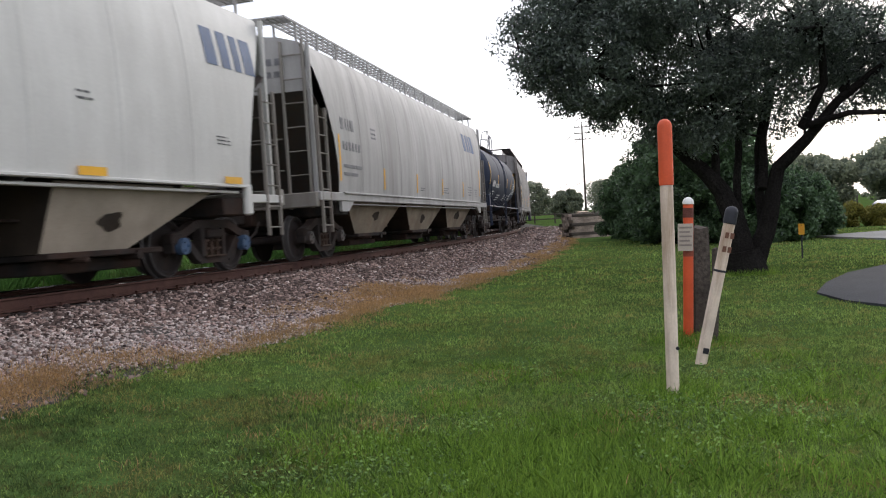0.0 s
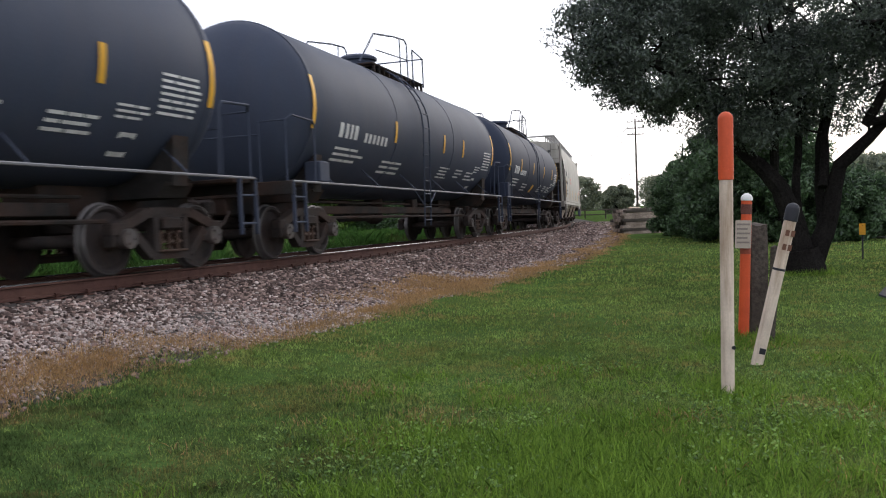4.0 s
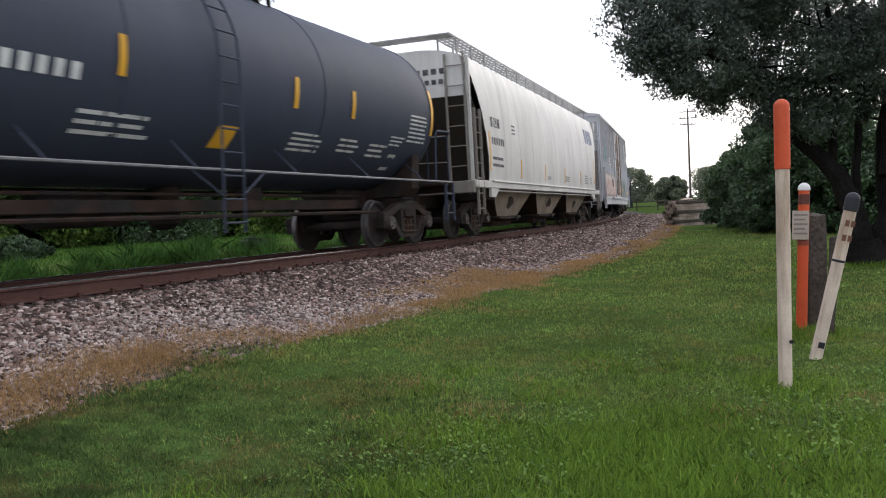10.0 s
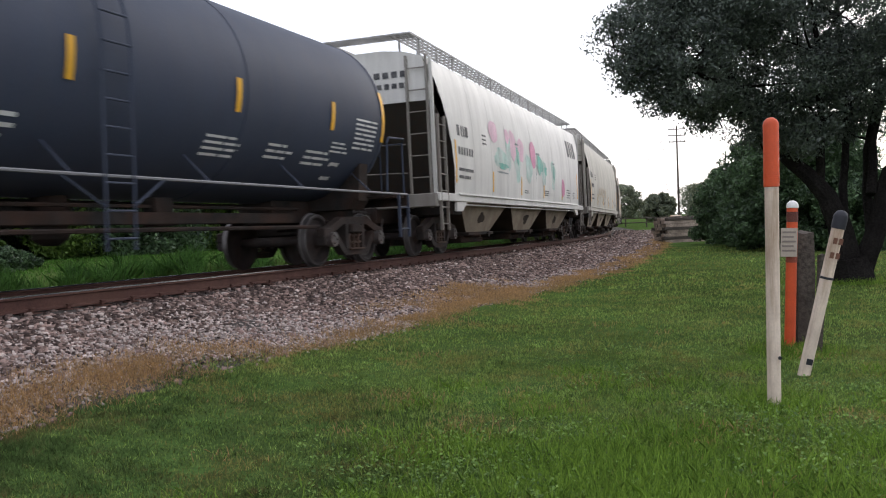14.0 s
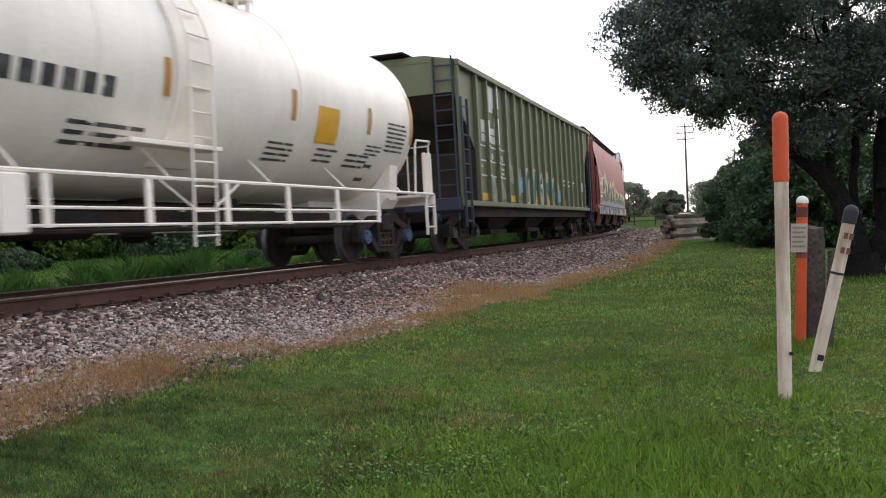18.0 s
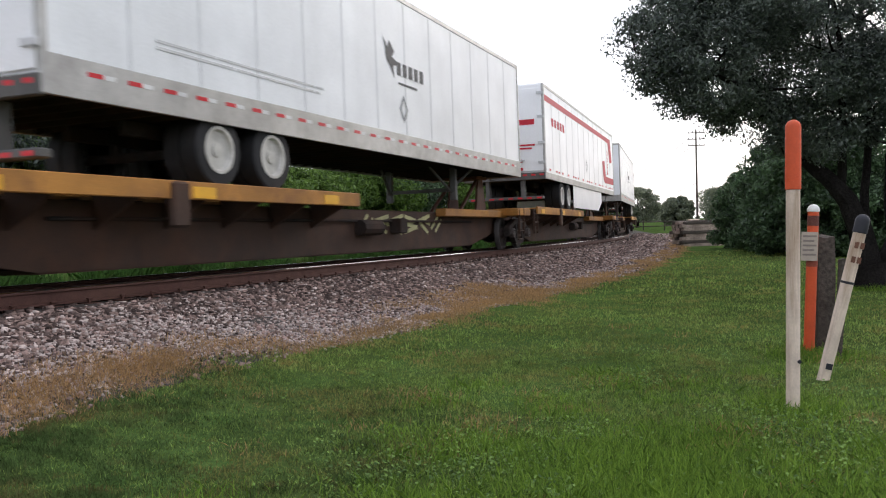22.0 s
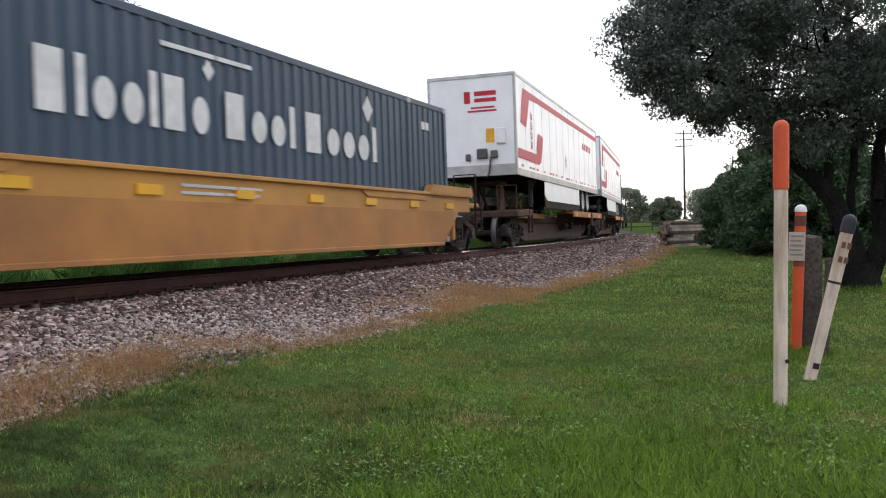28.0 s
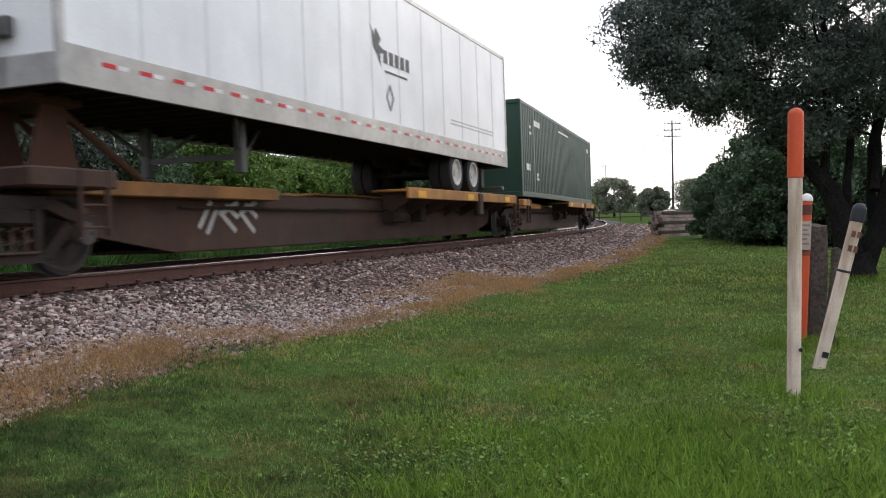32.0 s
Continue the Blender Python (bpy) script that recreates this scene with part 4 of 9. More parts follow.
def covered_hopper(u0, u1, body, label, seed, chutes=3, logo=None, logo_mat=None, mark_mat=None, stripes=M_yellow, graffiti=None, blue=False, rails_dark=False, lowmat=None, sill_marks=(), sill_paint=(), deep=False, low_bars=None, plate=None, thin=False):
    """u0, u1: where the two ends of its roof lie along the train."""
    L, rng = u1 - u0, random.Random(seed)
    h, u = L / 2, (u0 + u1) / 2
    half = h - 1.35
    car = runs(thing("covered_hopper", label, "hopper car", group="freight cars"), u, half)
    low, steps = lowmat or P_lowtan, body if body in (P_red, P_dirty) else P_steps
    for name, g in hopper_shell(L):
        # slope sheets get a darker colour than the body: shade painted with grime
        part(name, g, P_grimshade_end if name == "slope_sheet" else body, car, "dark sloping end sheet, grime and shade in its colour" if name == "slope_sheet" else "", smooth=40)
    for sd in (-1, 1):
        sill = Geo()
        if not thin:
            sill.box(-h - 0.1, h + 0.1, sd * 1.56 - 0.05, sd * 1.56 + 0.05, 1.14, 1.31, 0.012)
        sill.box(-h + 1.2, h - 1.2, sd * 1.60 - 0.045, sd * 1.60 + 0.045, 1.285, 1.33, 0.01)
        for e in (-1, 1):
            if thin:
                sill.box(*sorted((e * (h - 1.14), e * (h - 0.94))), *sorted((sd * 1.50, sd * 1.60)), 0.86, 1.36, 0.03).box(*sorted((e * (h - 0.96), e * (h + 0.1))), *sorted((sd * 1.51, sd * 1.59)), 1.06, 1.20, 0.012)
            else:
                sill.prism([(e * (h - 1.9), 1.16), (e * (h - 1.5), 0.93), (e * (h - 1.1), 0.93), (e * (h - 1.1), 1.16)], "y", sd * 1.56 - 0.03, sd * 1.56 + 0.03)
        if deep:
            sill.box(-h + 0.5, h - 0.5, *sorted((sd * 1.57, sd * 1.615)), 0.90, 1.30, 0.012)
        part("side_sill", sill, body, car)
        part("sill_flange", Geo().box(-h + 1.3, h - 1.3, *sorted((sd * 1.47, sd * 1.55)), 1.20 if thin else 1.07, 1.24 if thin else 1.098, 0.006), body, car)
    for e in (-1, 1):
        xa, xb = sorted((e * (h + 0.02), e * (h + 0.22)))
        part("end_sill", Geo().box(xa, xb, -1.56, 1.56, 1.02, 1.30, 0.015), steps, car)
    cs = Geo().box(-h - 0.25, h + 0.25, -0.24, 0.24, 0.72, 1.06, 0.02)
    for e in (-1, 1):
        xa, xb = sorted((e * (half - 0.35), e * (half + 0.35)))
        cs.box(xa, xb, -1.5, 1.5, 0.86, 1.14, 0.02)
        cs.cyl((e * (h - 0.55), 0.3, 1.34), (e * (h - 0.55), 1.0, 1.34), 0.16, 12)
        cs.box(min(e * (h - 1.1), e * (h - 0.2)), max(e * (h - 1.1), e * (h - 0.2)), -1.1, 1.1, 1.28, 1.31)
    cs.tube([(-h + 1, -0.9, 0.86), (h - 1, -0.9, 0.86)], 0.02, 6)
    part("centre_sill", cs, M_under, car, "grimy black underframe")
    part("centre_shroud", Geo().box(-h + 2.4, h - 2.4, -0.60, 0.60, 0.60, 0.94, 0.02), low, car, "tan box beam between the chutes")
    span = (L - 3.4) / chutes
    for k in range(chutes):
        xc = -h + 1.7 + span * (k + 0.5)
        g = Geo()
        t, b = span / 2 - 0.02, min(1.05, span * 0.22)
        ta, tb, ba, bb = xc - t, xc + t, xc - b, xc + b
        if thin:
            # upright towards the car's middle, sloping towards its ends
            ta, ba = (xc - t, xc - 0.2 * t) if k == 0 else (xc - 0.48 * t, xc - 0.48 * t)
            tb, bb = (xc + t, xc + 0.2 * t) if k == chutes - 1 else (xc + 0.48 * t, xc + 0.48 * t)
        top = [(ta, -1.44, 1.28), (tb, -1.44, 1.28), (tb, 1.44, 1.28), (ta, 1.44, 1.28)]
        bot = [(ba, -1.16, 0.46), (bb, -1.16, 0.46), (bb, 1.16, 0.46), (ba, 1.16, 0.46)]
        g.loft([top, bot])
        # both sloping ends use the dark slot, so their shade is painted in
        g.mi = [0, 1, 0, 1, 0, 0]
        chute = part("discharge_hopper", g, [low, P_grimshade_chute], car, "sloping discharge hopper with ends darkened by grime and painted shade")
        g = Geo()
        splash(g, xc + rng.uniform(-0.2, 0.2), rng.uniform(0.74, 0.86), rng.uniform(0.22, 0.4), rng.uniform(0.10, 0.17), lambda z: 1.16 + (z - 0.46) * 0.341, rng, off=0.007, rough=0.3)
        part("grime_patch", g, P_grimshade_chute, chute, "dark oily smear")
        g = Geo().box(xc - b - 0.06, xc + b + 0.06, -1.26, 1.26, 0.38, 0.46, 0.015).box(xc - b * 0.9, xc + b * 0.9, -1.0, 1.0, 0.20, 0.38, 0.02)
        g.cyl((xc - 0.62, -1.4, 0.36), (xc - 0.62, 1.4, 0.36), 0.035, 8).cyl((xc + 0.55, -1.3, 0.38), (xc + 0.55, -0.7, 0.38), 0.07, 8)
        part("outlet_gate", g, M_under, car)
    walkway = Geo()
    for sd in (-1, 1):
        y0, y1 = sorted((sd * 0.72, sd * 1.18))
        x = -h - 0.3
        for j in range(5):
            yy = y0 + (y1 - y0) * j / 4
            walkway.box(-h - 0.3, h + 0.3, yy - 0.016, yy + 0.016, 4.60, 4.64)
        nx = int(L / 0.3)
        for j in range(nx + 1):
            xx = -h - 0.28 + (L + 0.56) * j / nx
            walkway.box(xx - 0.014, xx + 0.014, y0, y1, 4.605, 4.63)
        for j in range(int(L / 1.15) + 1):
            xx = -h + 0.3 + (L - 0.6) * j / int(L / 1.15)
            walkway.box(xx - 0.02, xx + 0.02, sd * 1.17 - 0.02, sd * 1.17 + 0.02, 4.2, 4.61)
            walkway.box(xx - 0.02, xx + 0.02, sd * 0.72 - 0.02, sd * 0.72 + 0.02, 4.28, 4.61)
    for e in (-1, 1):
        x0, x1 = sorted((e * (h - 0.15), e * (h + 0.3)))
        for j in range(6):
            xx = x0 + (x1 - x0) * j / 5
            walkway.box(xx - 0.016, xx + 0.016, -1.18, 1.18, 4.60, 4.63)
    part("roof_walkway", walkway, M_under if rails_dark else P_grey, car, "open steel grating roof walkway on posts")
    for k in range(int(L / 2.2)):
        xa = -h + 0.8 + k * (L - 1.6) / int(L / 2.2)
        part("roof_hatch", Geo().box(xa, xa + (L - 1.6) / int(L / 2.2) - 0.12, -0.34, 0.34, 4.36, 4.47, 0.03), body, car)
    for e in (-1, 1):
        for sd in (-1, 1):
            xx = e * (h - 0.06)
            part("corner_post", Geo().box(xx - 0.035, xx + 0.035, sd * 1.47 - 0.04, sd * 1.47 + 0.04, 1.1, 4.15, 0.008), body, car)
        g = Geo()
        x0, x1 = sorted((e * (h - 0.02), e * (h - 0.46)))
        for sd in (-1, 1):
            g = Geo()
            ladder(g, x0, x1, sd * 1.585, 0.52, 2.95, 7, r=0.013, w=0.045)
            part("side_ladder", g, steps, car)
        g = Geo()
        end_ladder(g, e * (h + 0.07), -1.42, -0.98, 1.0, 4.2, 7, r=0.013, w=0.05)
        for z in (1.75, 2.35):
            g.tube([(e * (h + 0.07), -0.9, z), (e * (h + 0.1), 0.0, z + 0.02), (e * (h + 0.07), 1.4, z)], 0.014, 6)
        part("end_ladder", g, steps, car)
        coupler(car, e * (h + 0.2), e)
        truck(car, e * half, u, blue)
    g = Geo().lathe([(0.0, 0.27), (0.03, 0.29), (0.05, 0.27)], "x", (h + 0.12, 0.55, 2.05), 16)
    g.cyl((h + 0.1, 0.55, 1.3), (h + 0.1, 0.55, 2.05), 0.03, 6)
    part("brake_wheel", g, M_under, car)
    # markings
    if stripes:
        for x in [-h + 1.05 + k * (L - 2.3) / 5 for k in range(6)]:
            a = 1.45 if abs(x) < h - 1.5 else 1.55
            part("reflector_stripe", Geo().decal(x, x + 0.10, a, a + (0.5 if abs(x) < h - 1.5 else 0.95), hopper_y, slant=0), stripes, car)
    mm = mark_mat or M_black_let
    def mark_block(fn, *a, **k):
        g = Geo()
        fn(g, *a, **k)
        part("marking", g, mm, car)
    mark_block(blocks, -h + 1.3, 2.62, 0.95, 0.24, "TiiM", hopper_y)
    mark_block(blocks, -h + 1.3, 2.2, 1.2, 0.24, "nnnnnn", hopper_y)
    mark_block(bars, -h + 1.3, 1.62, -h + 2.5, 1.95, 2, hopper_y, rng)
    mark_block(bars, -h + 3.3, 2.55, -h + 3.65, 2.85, 3, hopper_y, rng, ragged=0.05)
    mark_block(bars, -1.2, 1.5, -0.7, 1.62, 2, hopper_y, rng)
    mark_block(bars, 1.6, 1.5, 2.3, 1.7, 3, hopper_y, rng)
    for x0, z0, x1, z1, n in low_bars or ((h - 3.4, 1.5, h - 2.7, 1.85, 4), (h - 2.2, 1.5, h - 1.75, 1.78, 4)):
        mark_block(bars, x0, z0, x1, z1, n, hopper_y, rng, gap=0.68)
    for k in range(4):
        part("end_marking", Geo().box(-h - 0.012, -h - 0.004, -0.95 + k * 0.2, -0.82 + k * 0.2, 3.78, 3.91), mm, car)
        part("end_marking", Geo().box(-h - 0.012, -h - 0.004, -0.9 + k * 0.17, -0.79 + k * 0.17, 3.55, 3.66), mm, car)
    if logo:
        g = Geo()
        blocks(g, logo[0], logo[1], logo[2], logo[3], "WMTW", hopper_y, slant=-0.08)
        part("lettering", g, logo_mat or M_blue_let, car, "large dark blue lettering blocks")
    if graffiti:
        for name, material, items in graffiti:
            for it in items:
                if it[0] == "row":
                    for letter in strokes(*it[1:6], hopper_y, random.Random(it[8]), off=it[6], width=it[7]):
                        part("graffiti_letter", letter, material, car, name)
                else:
                    g = Geo()
                    splash(g, it[0], it[1], it[2], it[3], hopper_y, rng, off=it[4] if len(it) > 4 else 0.006, rough=it[5] if len(it) > 5 else 0.3)
                    part("graffiti", g, material, car, name)
    for k in range(66 if sill_paint else 0):
        x = -h + 0.5 + k * (L - 1.2) / 66
        part("sill_spray", Geo().decal(x, x + rng.uniform(0.15, 0.5), rng.uniform(0.91, 0.97), rng.uniform(1.18, 1.295), lambda z: 1.621 + 0.0006 * (k % 5), off=0.003, nz=1, slant=rng.uniform(-0.8, 0.8)), sill_paint[rng.randrange(len(sill_paint))], car)
    if plate:
        tag = part("stencil_panel", Geo().decal(plate - 0.22, plate + 0.22, 1.40, 1.74, hopper_y, off=0.006), M_white_let, car, "white-edged stencil panel")
        part("stencil_field", Geo().decal(plate - 0.19, plate + 0.19, 1.43, 1.71, hopper_y, off=0.009), M_patch, tag, "black stencil field")
    for x in sill_marks:
        zr = 0.94 if deep else 1.335
        part("sill_reflector", Geo().box(x, x + 0.5, -1.652, -1.646, zr, zr + 0.105), M_yellow, car)
    return car


# ---- tank cars ----
M_siderail = mat("worn_handrail_paint", (0.22, 0.22, 0.235), 0.55, var=0.15, bump=0.0, stain=GRIME, stain_amt=0.4)
M_patch = mat("fresh_black_patch_paint", (0.016, 0.018, 0.024), 0.55, var=0.15, bump=0.0)
TR, TZ = 1.50, 2.60


def tank_y(z):
    return math.sqrt(max(0.01, TR ** 2 - (z - TZ) ** 2))


def tank_car(u0, u1, body, label, seed, dome="dark", mark=M_white_let, stripes=M_yellow, short=False, trim=None, letters="WMTW", rails_full=False, blue=False, extra=None, trim_light=None):
    """u0, u1: where the two head seams of its tank lie along the train."""
    L, rng = u1 - u0, random.Random(seed)
    h, u = L / 2, (u0 + u1) / 2
    half = h - 0.45
    trim = trim or body
    car = runs(thing("tank_car", label, "tank car", group="freight cars"), u, half)
    g = Geo()
    prof = []
    hd = 0.72
    for i in range(9):
        a = math.pi / 2 * i / 8
        prof.append((-h - hd * math.cos(a), max(0.02, TR * math.sin(a))))
    nx = 14
    for i in range(1, nx):
        prof.append((-h + L * i / nx, TR))
    for i in range(9):
        a = math.pi / 2 * (1 - i / 8)
        prof.append((h + hd * math.cos(a), max(0.02, TR * math.sin(a))))
    g.lathe(prof, "x", (0, 0, TZ), 48)
    part("tank", g, body, car, smooth=30)
    for x in (-h, h, -h * 0.34, h * 0.34):
        part("weld_band", Geo().lathe([(x - 0.05, TR - 0.01), (x - 0.045, TR + 0.009), (x + 0.045, TR + 0.009), (x + 0.05, TR - 0.01)], "x", (0, 0, TZ), 48, cap=False), body, car)
    for e in (-1, 1):
        sill = Geo()
        xa, xb = sorted((e * (h - 1.9), e * (h + 1.0)))
        sill.box(xa, xb, -0.3, 0.3, 0.74, 1.2, 0.02)
        sill.prism([(-1.25, 1.1), (1.25, 1.1), (1.3, 1.75), (0.9, 1.35), (0, 1.16), (-0.9, 1.35), (-1.3, 1.75)], "x", *sorted((e * (half - 0.16), e * (half + 0.16))))
        sill.prism([(-1.1, 0.95), (1.1, 0.95), (1.25, 1.15), (-1.25, 1.15)], "x", *sorted((e * (half - 0.3), e * (half + 0.3))))
        xa, xb = sorted((e * (h + 0.45), e * (h + 1.0)))
        sill.box(xa, xb, -1.45, 1.45, 1.16, 1.22, 0.01)
        xa, xb = sorted((e * (h + 0.92), e * (h + 1.02)))
        sill.box(xa, xb, -1.5, 1.5, 1.02, 1.24, 0.01)
        part("stub_sill", sill, M_under if not rails_full else trim, car, "grimy end sill and tank saddle")
    g = Geo()
    for sd in (-1, 1):
        g.tube([(-h - 0.95, sd * 1.5, 1.23), (h + 0.95, sd * 1.5, 1.23)], 0.026 if rails_full else 0.019, 6)
        for x in np.linspace(-h + 0.6, h - 0.6, 6):
            part("rail_strut", Geo().tube([(x, sd * 1.5, 1.23), (x, sd * 1.12, 1.6)], 0.016, 5), trim, car)
        if rails_full:
            g.tube([(-h + 1.6, sd * 1.5, 0.88), (h - 1.6, sd * 1.5, 0.88)], 0.018, 6)
            g.tube([(-h + 1.6, sd * 1.5, 0.70), (h - 1.6, sd * 1.5, 0.70)], 0.018, 6)
            for x in np.linspace(-h + 1.6, h - 1.6, 7):
                g.box(x - 0.05, x + 0.05, sd * 1.5 - 0.015, sd * 1.5 + 0.015, 0.68, 1.23)
    part("side_rail", g, trim_light or M_siderail, car, "thin pale side handrail")
    if rails_full:
        part("ladder_panel", Geo().decal(-0.86, -0.14, 1.42, 3.75, tank_y, off=0.06, nz=10, thick=0.05), trim, car, "cream plate behind the side ladder")
        part("ladder_ledge", Geo().box(-1.75, -0.1, -1.56, -1.28, 1.60, 1.66, 0.01), trim, car)
        part("hanging_box", Geo().box(-3.5, -3.15, -1.56, -1.30, 0.62, 1.2, 0.02), trim, car, "grimy cream hanging box")
        for k in range(4):
            part("end_slat", Geo().box(h + 0.62 + 0.1 * k, h + 0.67 + 0.1 * k, -1.48, -1.42, 1.24, 2.05, 0.006), trim, car)
    for e in (-1, 1):
        g = Geo()
        for sd in (-1, 1):
            a, b = e * (h + 0.1), e * (h + 0.98)
            g.tube([(a, sd * 1.48, 1.24), (a, sd * 1.52, 2.15), (a + e * 0.08, sd * 1.52, 2.25), (b - e * 0.1, sd * 1.5, 2.28), (b, sd * 1.42, 2.2), (b, sd * 1.42, 1.24)], 0.02, 6)
            g.tube([(b, sd * 0.95, 1.24), (b, sd * 0.95, 2.2), (b, sd * 1.42, 2.2)], 0.016, 5)
            x0, x1 = sorted((e * (h + 0.55), e * (h + 0.95)))
            ladder(g, x0, x1, sd * 1.5, 0.42, 1.22, 2)
        g.tube([(e * (h + 0.98), -0.95, 2.0), (e * (h + 0.98), 0.95, 2.0)], 0.014, 5)
        part("end_handrail", g, trim, car)
        if e < 0:
            g = Geo().box(-h - 0.55, -h - 0.15, -1.46, -1.1, 1.24, 1.72, 0.02) if rng.random() < 0.4 else Geo().box(-h + 0.2, -h + 0.6, -1.44, -1.14, 1.26, 1.62, 0.02)
            part("placard_box", g, trim, car)
        coupler(car, e * (h + 0.98), e)
        truck(car, e * half, u, blue)
    # ladder over the side, top platform, railing, dome
    g = Geo()
    for xx in (-1.07, -0.63):
        pts = [(xx + 0.35, -1.53, 0.42), (xx + 0.35, -1.56, 1.3), (xx + 0.35, -1.6, TZ)]
        pts += [(xx + 0.35, -(TR + 0.11) * math.cos(a), TZ + (TR + 0.11) * math.sin(a)) for a in np.linspace(0.2, 1.15, 7)]
        g.tube(pts, 0.018, 6)
    for k in range(12):
        z = 0.55 + k * 0.3
        if z < TZ:
            g.cyl((-0.72, -1.56, z), (-0.28, -1.56, z), 0.014, 6)
        else:
            a = min(1.15, (z - TZ) / (TR + 0.11) * 1.12)
            p = (-(TR + 0.11) * math.cos(a), TZ + (TR + 0.11) * math.sin(a))
            g.cyl((-0.72, *p), (-0.28, *p), 0.014, 6)
    g.tube([(-0.72, -1.53, 0.9), (-1.3, -1.5, 1.23)], 0.016, 5).tube([(-0.28, -1.53, 0.9), (0.3, -1.5, 1.23)], 0.016, 5)
    part("side_ladder", g, trim, car)
    g = Geo()
    top = TZ + TR
    g.box(-1.6, 1.9, -0.78, -0.42, top - 0.05, top - 0.01, 0.008).box(-1.6, 1.9, 0.42, 0.78, top - 0.05, top - 0.01, 0.008)
    for x in np.linspace(-1.5, 1.8, 12):
        g.box(x - 0.015, x + 0.015, -0.8, 0.8, top - 0.09, top - 0.05)
        g.box(x - 0.02, x + 0.02, -0.80, -0.74, top - 0.25, top - 0.02)
    part("top_platform", g, M_under if not rails_full else trim, car, "narrow steel grating platform")
    g = Geo()
    for sd in (-1, 1):
        y = sd * 0.80
        g.tube([(-2.3, y * 0.95, top - 0.12), (-1.5, y, top + 0.62), (-0.2, y, top + 0.80), (0.55, y, top + 0.86), (0.7, y, top + 0.78), (0.72, y, top - 0.1)], 0.02, 6)
        g.tube([(-1.4, y, top + 0.28), (0.72, y, top + 0.40)], 0.015, 5)
        g.tube([(1.1, y, top - 0.1), (1.1, y, top + 0.72), (1.9, y, top + 0.62), (1.9, y, top - 0.12)], 0.02, 6)
        g.tube([(0.2, y, top - 0.1), (0.2, y, top + 0.83)], 0.016, 5)
    g.tube([(1.9, -0.8, top + 0.62), (1.9, 0.8, top + 0.62)], 0.018, 6)
    part("safety_railing", g, trim, car, "bent pipe safety railing round the dome")
    g = Geo()
    g.lathe([(top - 0.12, 0.40), (top + 0.22, 0.40), (top + 0.24, 0.46), (top + 0.30, 0.46), (top + 0.36, 0.36), (top + 0.38, 0.05)] if dome != "big"
            else [(top - 0.12, 0.52), (top + 0.02, 0.52), (top + 0.04, 0.60), (top + 0.40, 0.60), (top + 0.44, 0.52), (top + 0.47, 0.05)], "z", (-0.55, 0, 0), 20)
    part("dome", g, trim, car)
    part("safety_valve", Geo().lathe([(top - 0.1, 0.14), (top + 0.18, 0.14), (top + 0.2, 0.05)], "z", (0.5, 0.1, 0), 12), trim, car)
    part("vent_pipe", Geo().lathe([(top - 0.1, 0.10), (top + 0.26, 0.10), (top + 0.28, 0.05)], "z", (1.3, -0.1, 0), 10), trim, car)
    g = Geo()
    g.lathe([(0.52, 0.10), (0.6, 0.22), (1.2, 0.22)], "z", (0.0, 0, 0), 14)
    part("brake_cylinder", Geo().cyl((-0.5, 0.35, 0.92), (0.55, 0.35, 0.92), 0.17, 12), M_under, car)
    part("underbody_beam", Geo().box(-half + 1.3, half - 1.3, -0.62, -0.50, 0.74, 0.90, 0.01), M_under, car)
    part("brake_rod", Geo().tube([(-half + 1.1, -0.95, 0.66), (half - 1.1, -0.95, 0.66)], 0.03, 6), M_under, car)
    part("air_reservoir", Geo().cyl((-2.6, -0.3, 0.78), (-1.2, -0.3, 0.78), 0.2, 12), M_under, car)
    part("brake_valve", Geo().box(1.2, 1.55, -0.6, -0.35, 0.72, 1.1, 0.02), M_under, car)
    part("brake_pipe", Geo().tube([(-half + 1, -0.5, 0.98), (half - 1, -0.5, 0.98)], 0.025, 6), M_under, car)
    part("brake_pipe", Geo().tube([(-half + 1, 0.3, 1.08), (half - 1, 0.3, 1.08)], 0.02, 6), M_under, car)
    part("outlet_valve", g, M_under, car)
    # markings
    if stripes:
        for x in ([-h - 0.02, -h * 0.45, h * 0.27, h * 0.62, h + 0.02] if short else [-h - 0.02, -h * 0.36, h * 0.20, h * 0.48, h + 0.02] if seed % 2 == 0 else [-h - 0.02, -h * 0.635, -h * 0.167, h * 0.30, h * 0.71, h + 0.02]):
            big = abs(x) > h - 0.1
            part("reflector_stripe", Geo().decal(x - 0.055, x + 0.055, 2.2 - 0.05 * big, 2.65 + 0.4 * big, tank_y, nz=5, off=0.016), stripes, car)
    g = Geo()
    def mark_block(fn, *a, **k):
        g = Geo()
        fn(g, *a, **k)
        part("marking", g, mark, car)
    k = 1.25 if rails_full else 1.0
    mark_block(blocks, -h + 1.1, 2.10, 0.95 * k, 0.26 * k, letters, tank_y)
    mark_block(blocks, -h + 1.1 + 1.2 * k, 2.09, 1.3 * k, 0.24 * k, "nnnnnn", tank_y)
    mark_block(bars, -h + 1.1, 1.66, -h + 2.5, 1.96, 3, tank_y, rng)
    mark_block(bars, -h + 3.6, 1.55, -h + 4.8, 1.85, 3, tank_y, rng, ragged=0.15)
    mark_block(bars, h * 0.22, 1.6, h * 0.22 + 0.9, 1.9, 4, tank_y, rng)
    mark_block(bars, h * 0.45, 1.65, h * 0.45 + 0.7, 1.9, 3, tank_y, rng)
    mark_block(bars, h * 0.62, 1.62, h * 0.62 + 0.8, 1.88, 3, tank_y, rng)
    mark_block(bars, h - 1.0, 1.95, h - 0.2, 2.5, 7, tank_y, rng, ragged=0.1)
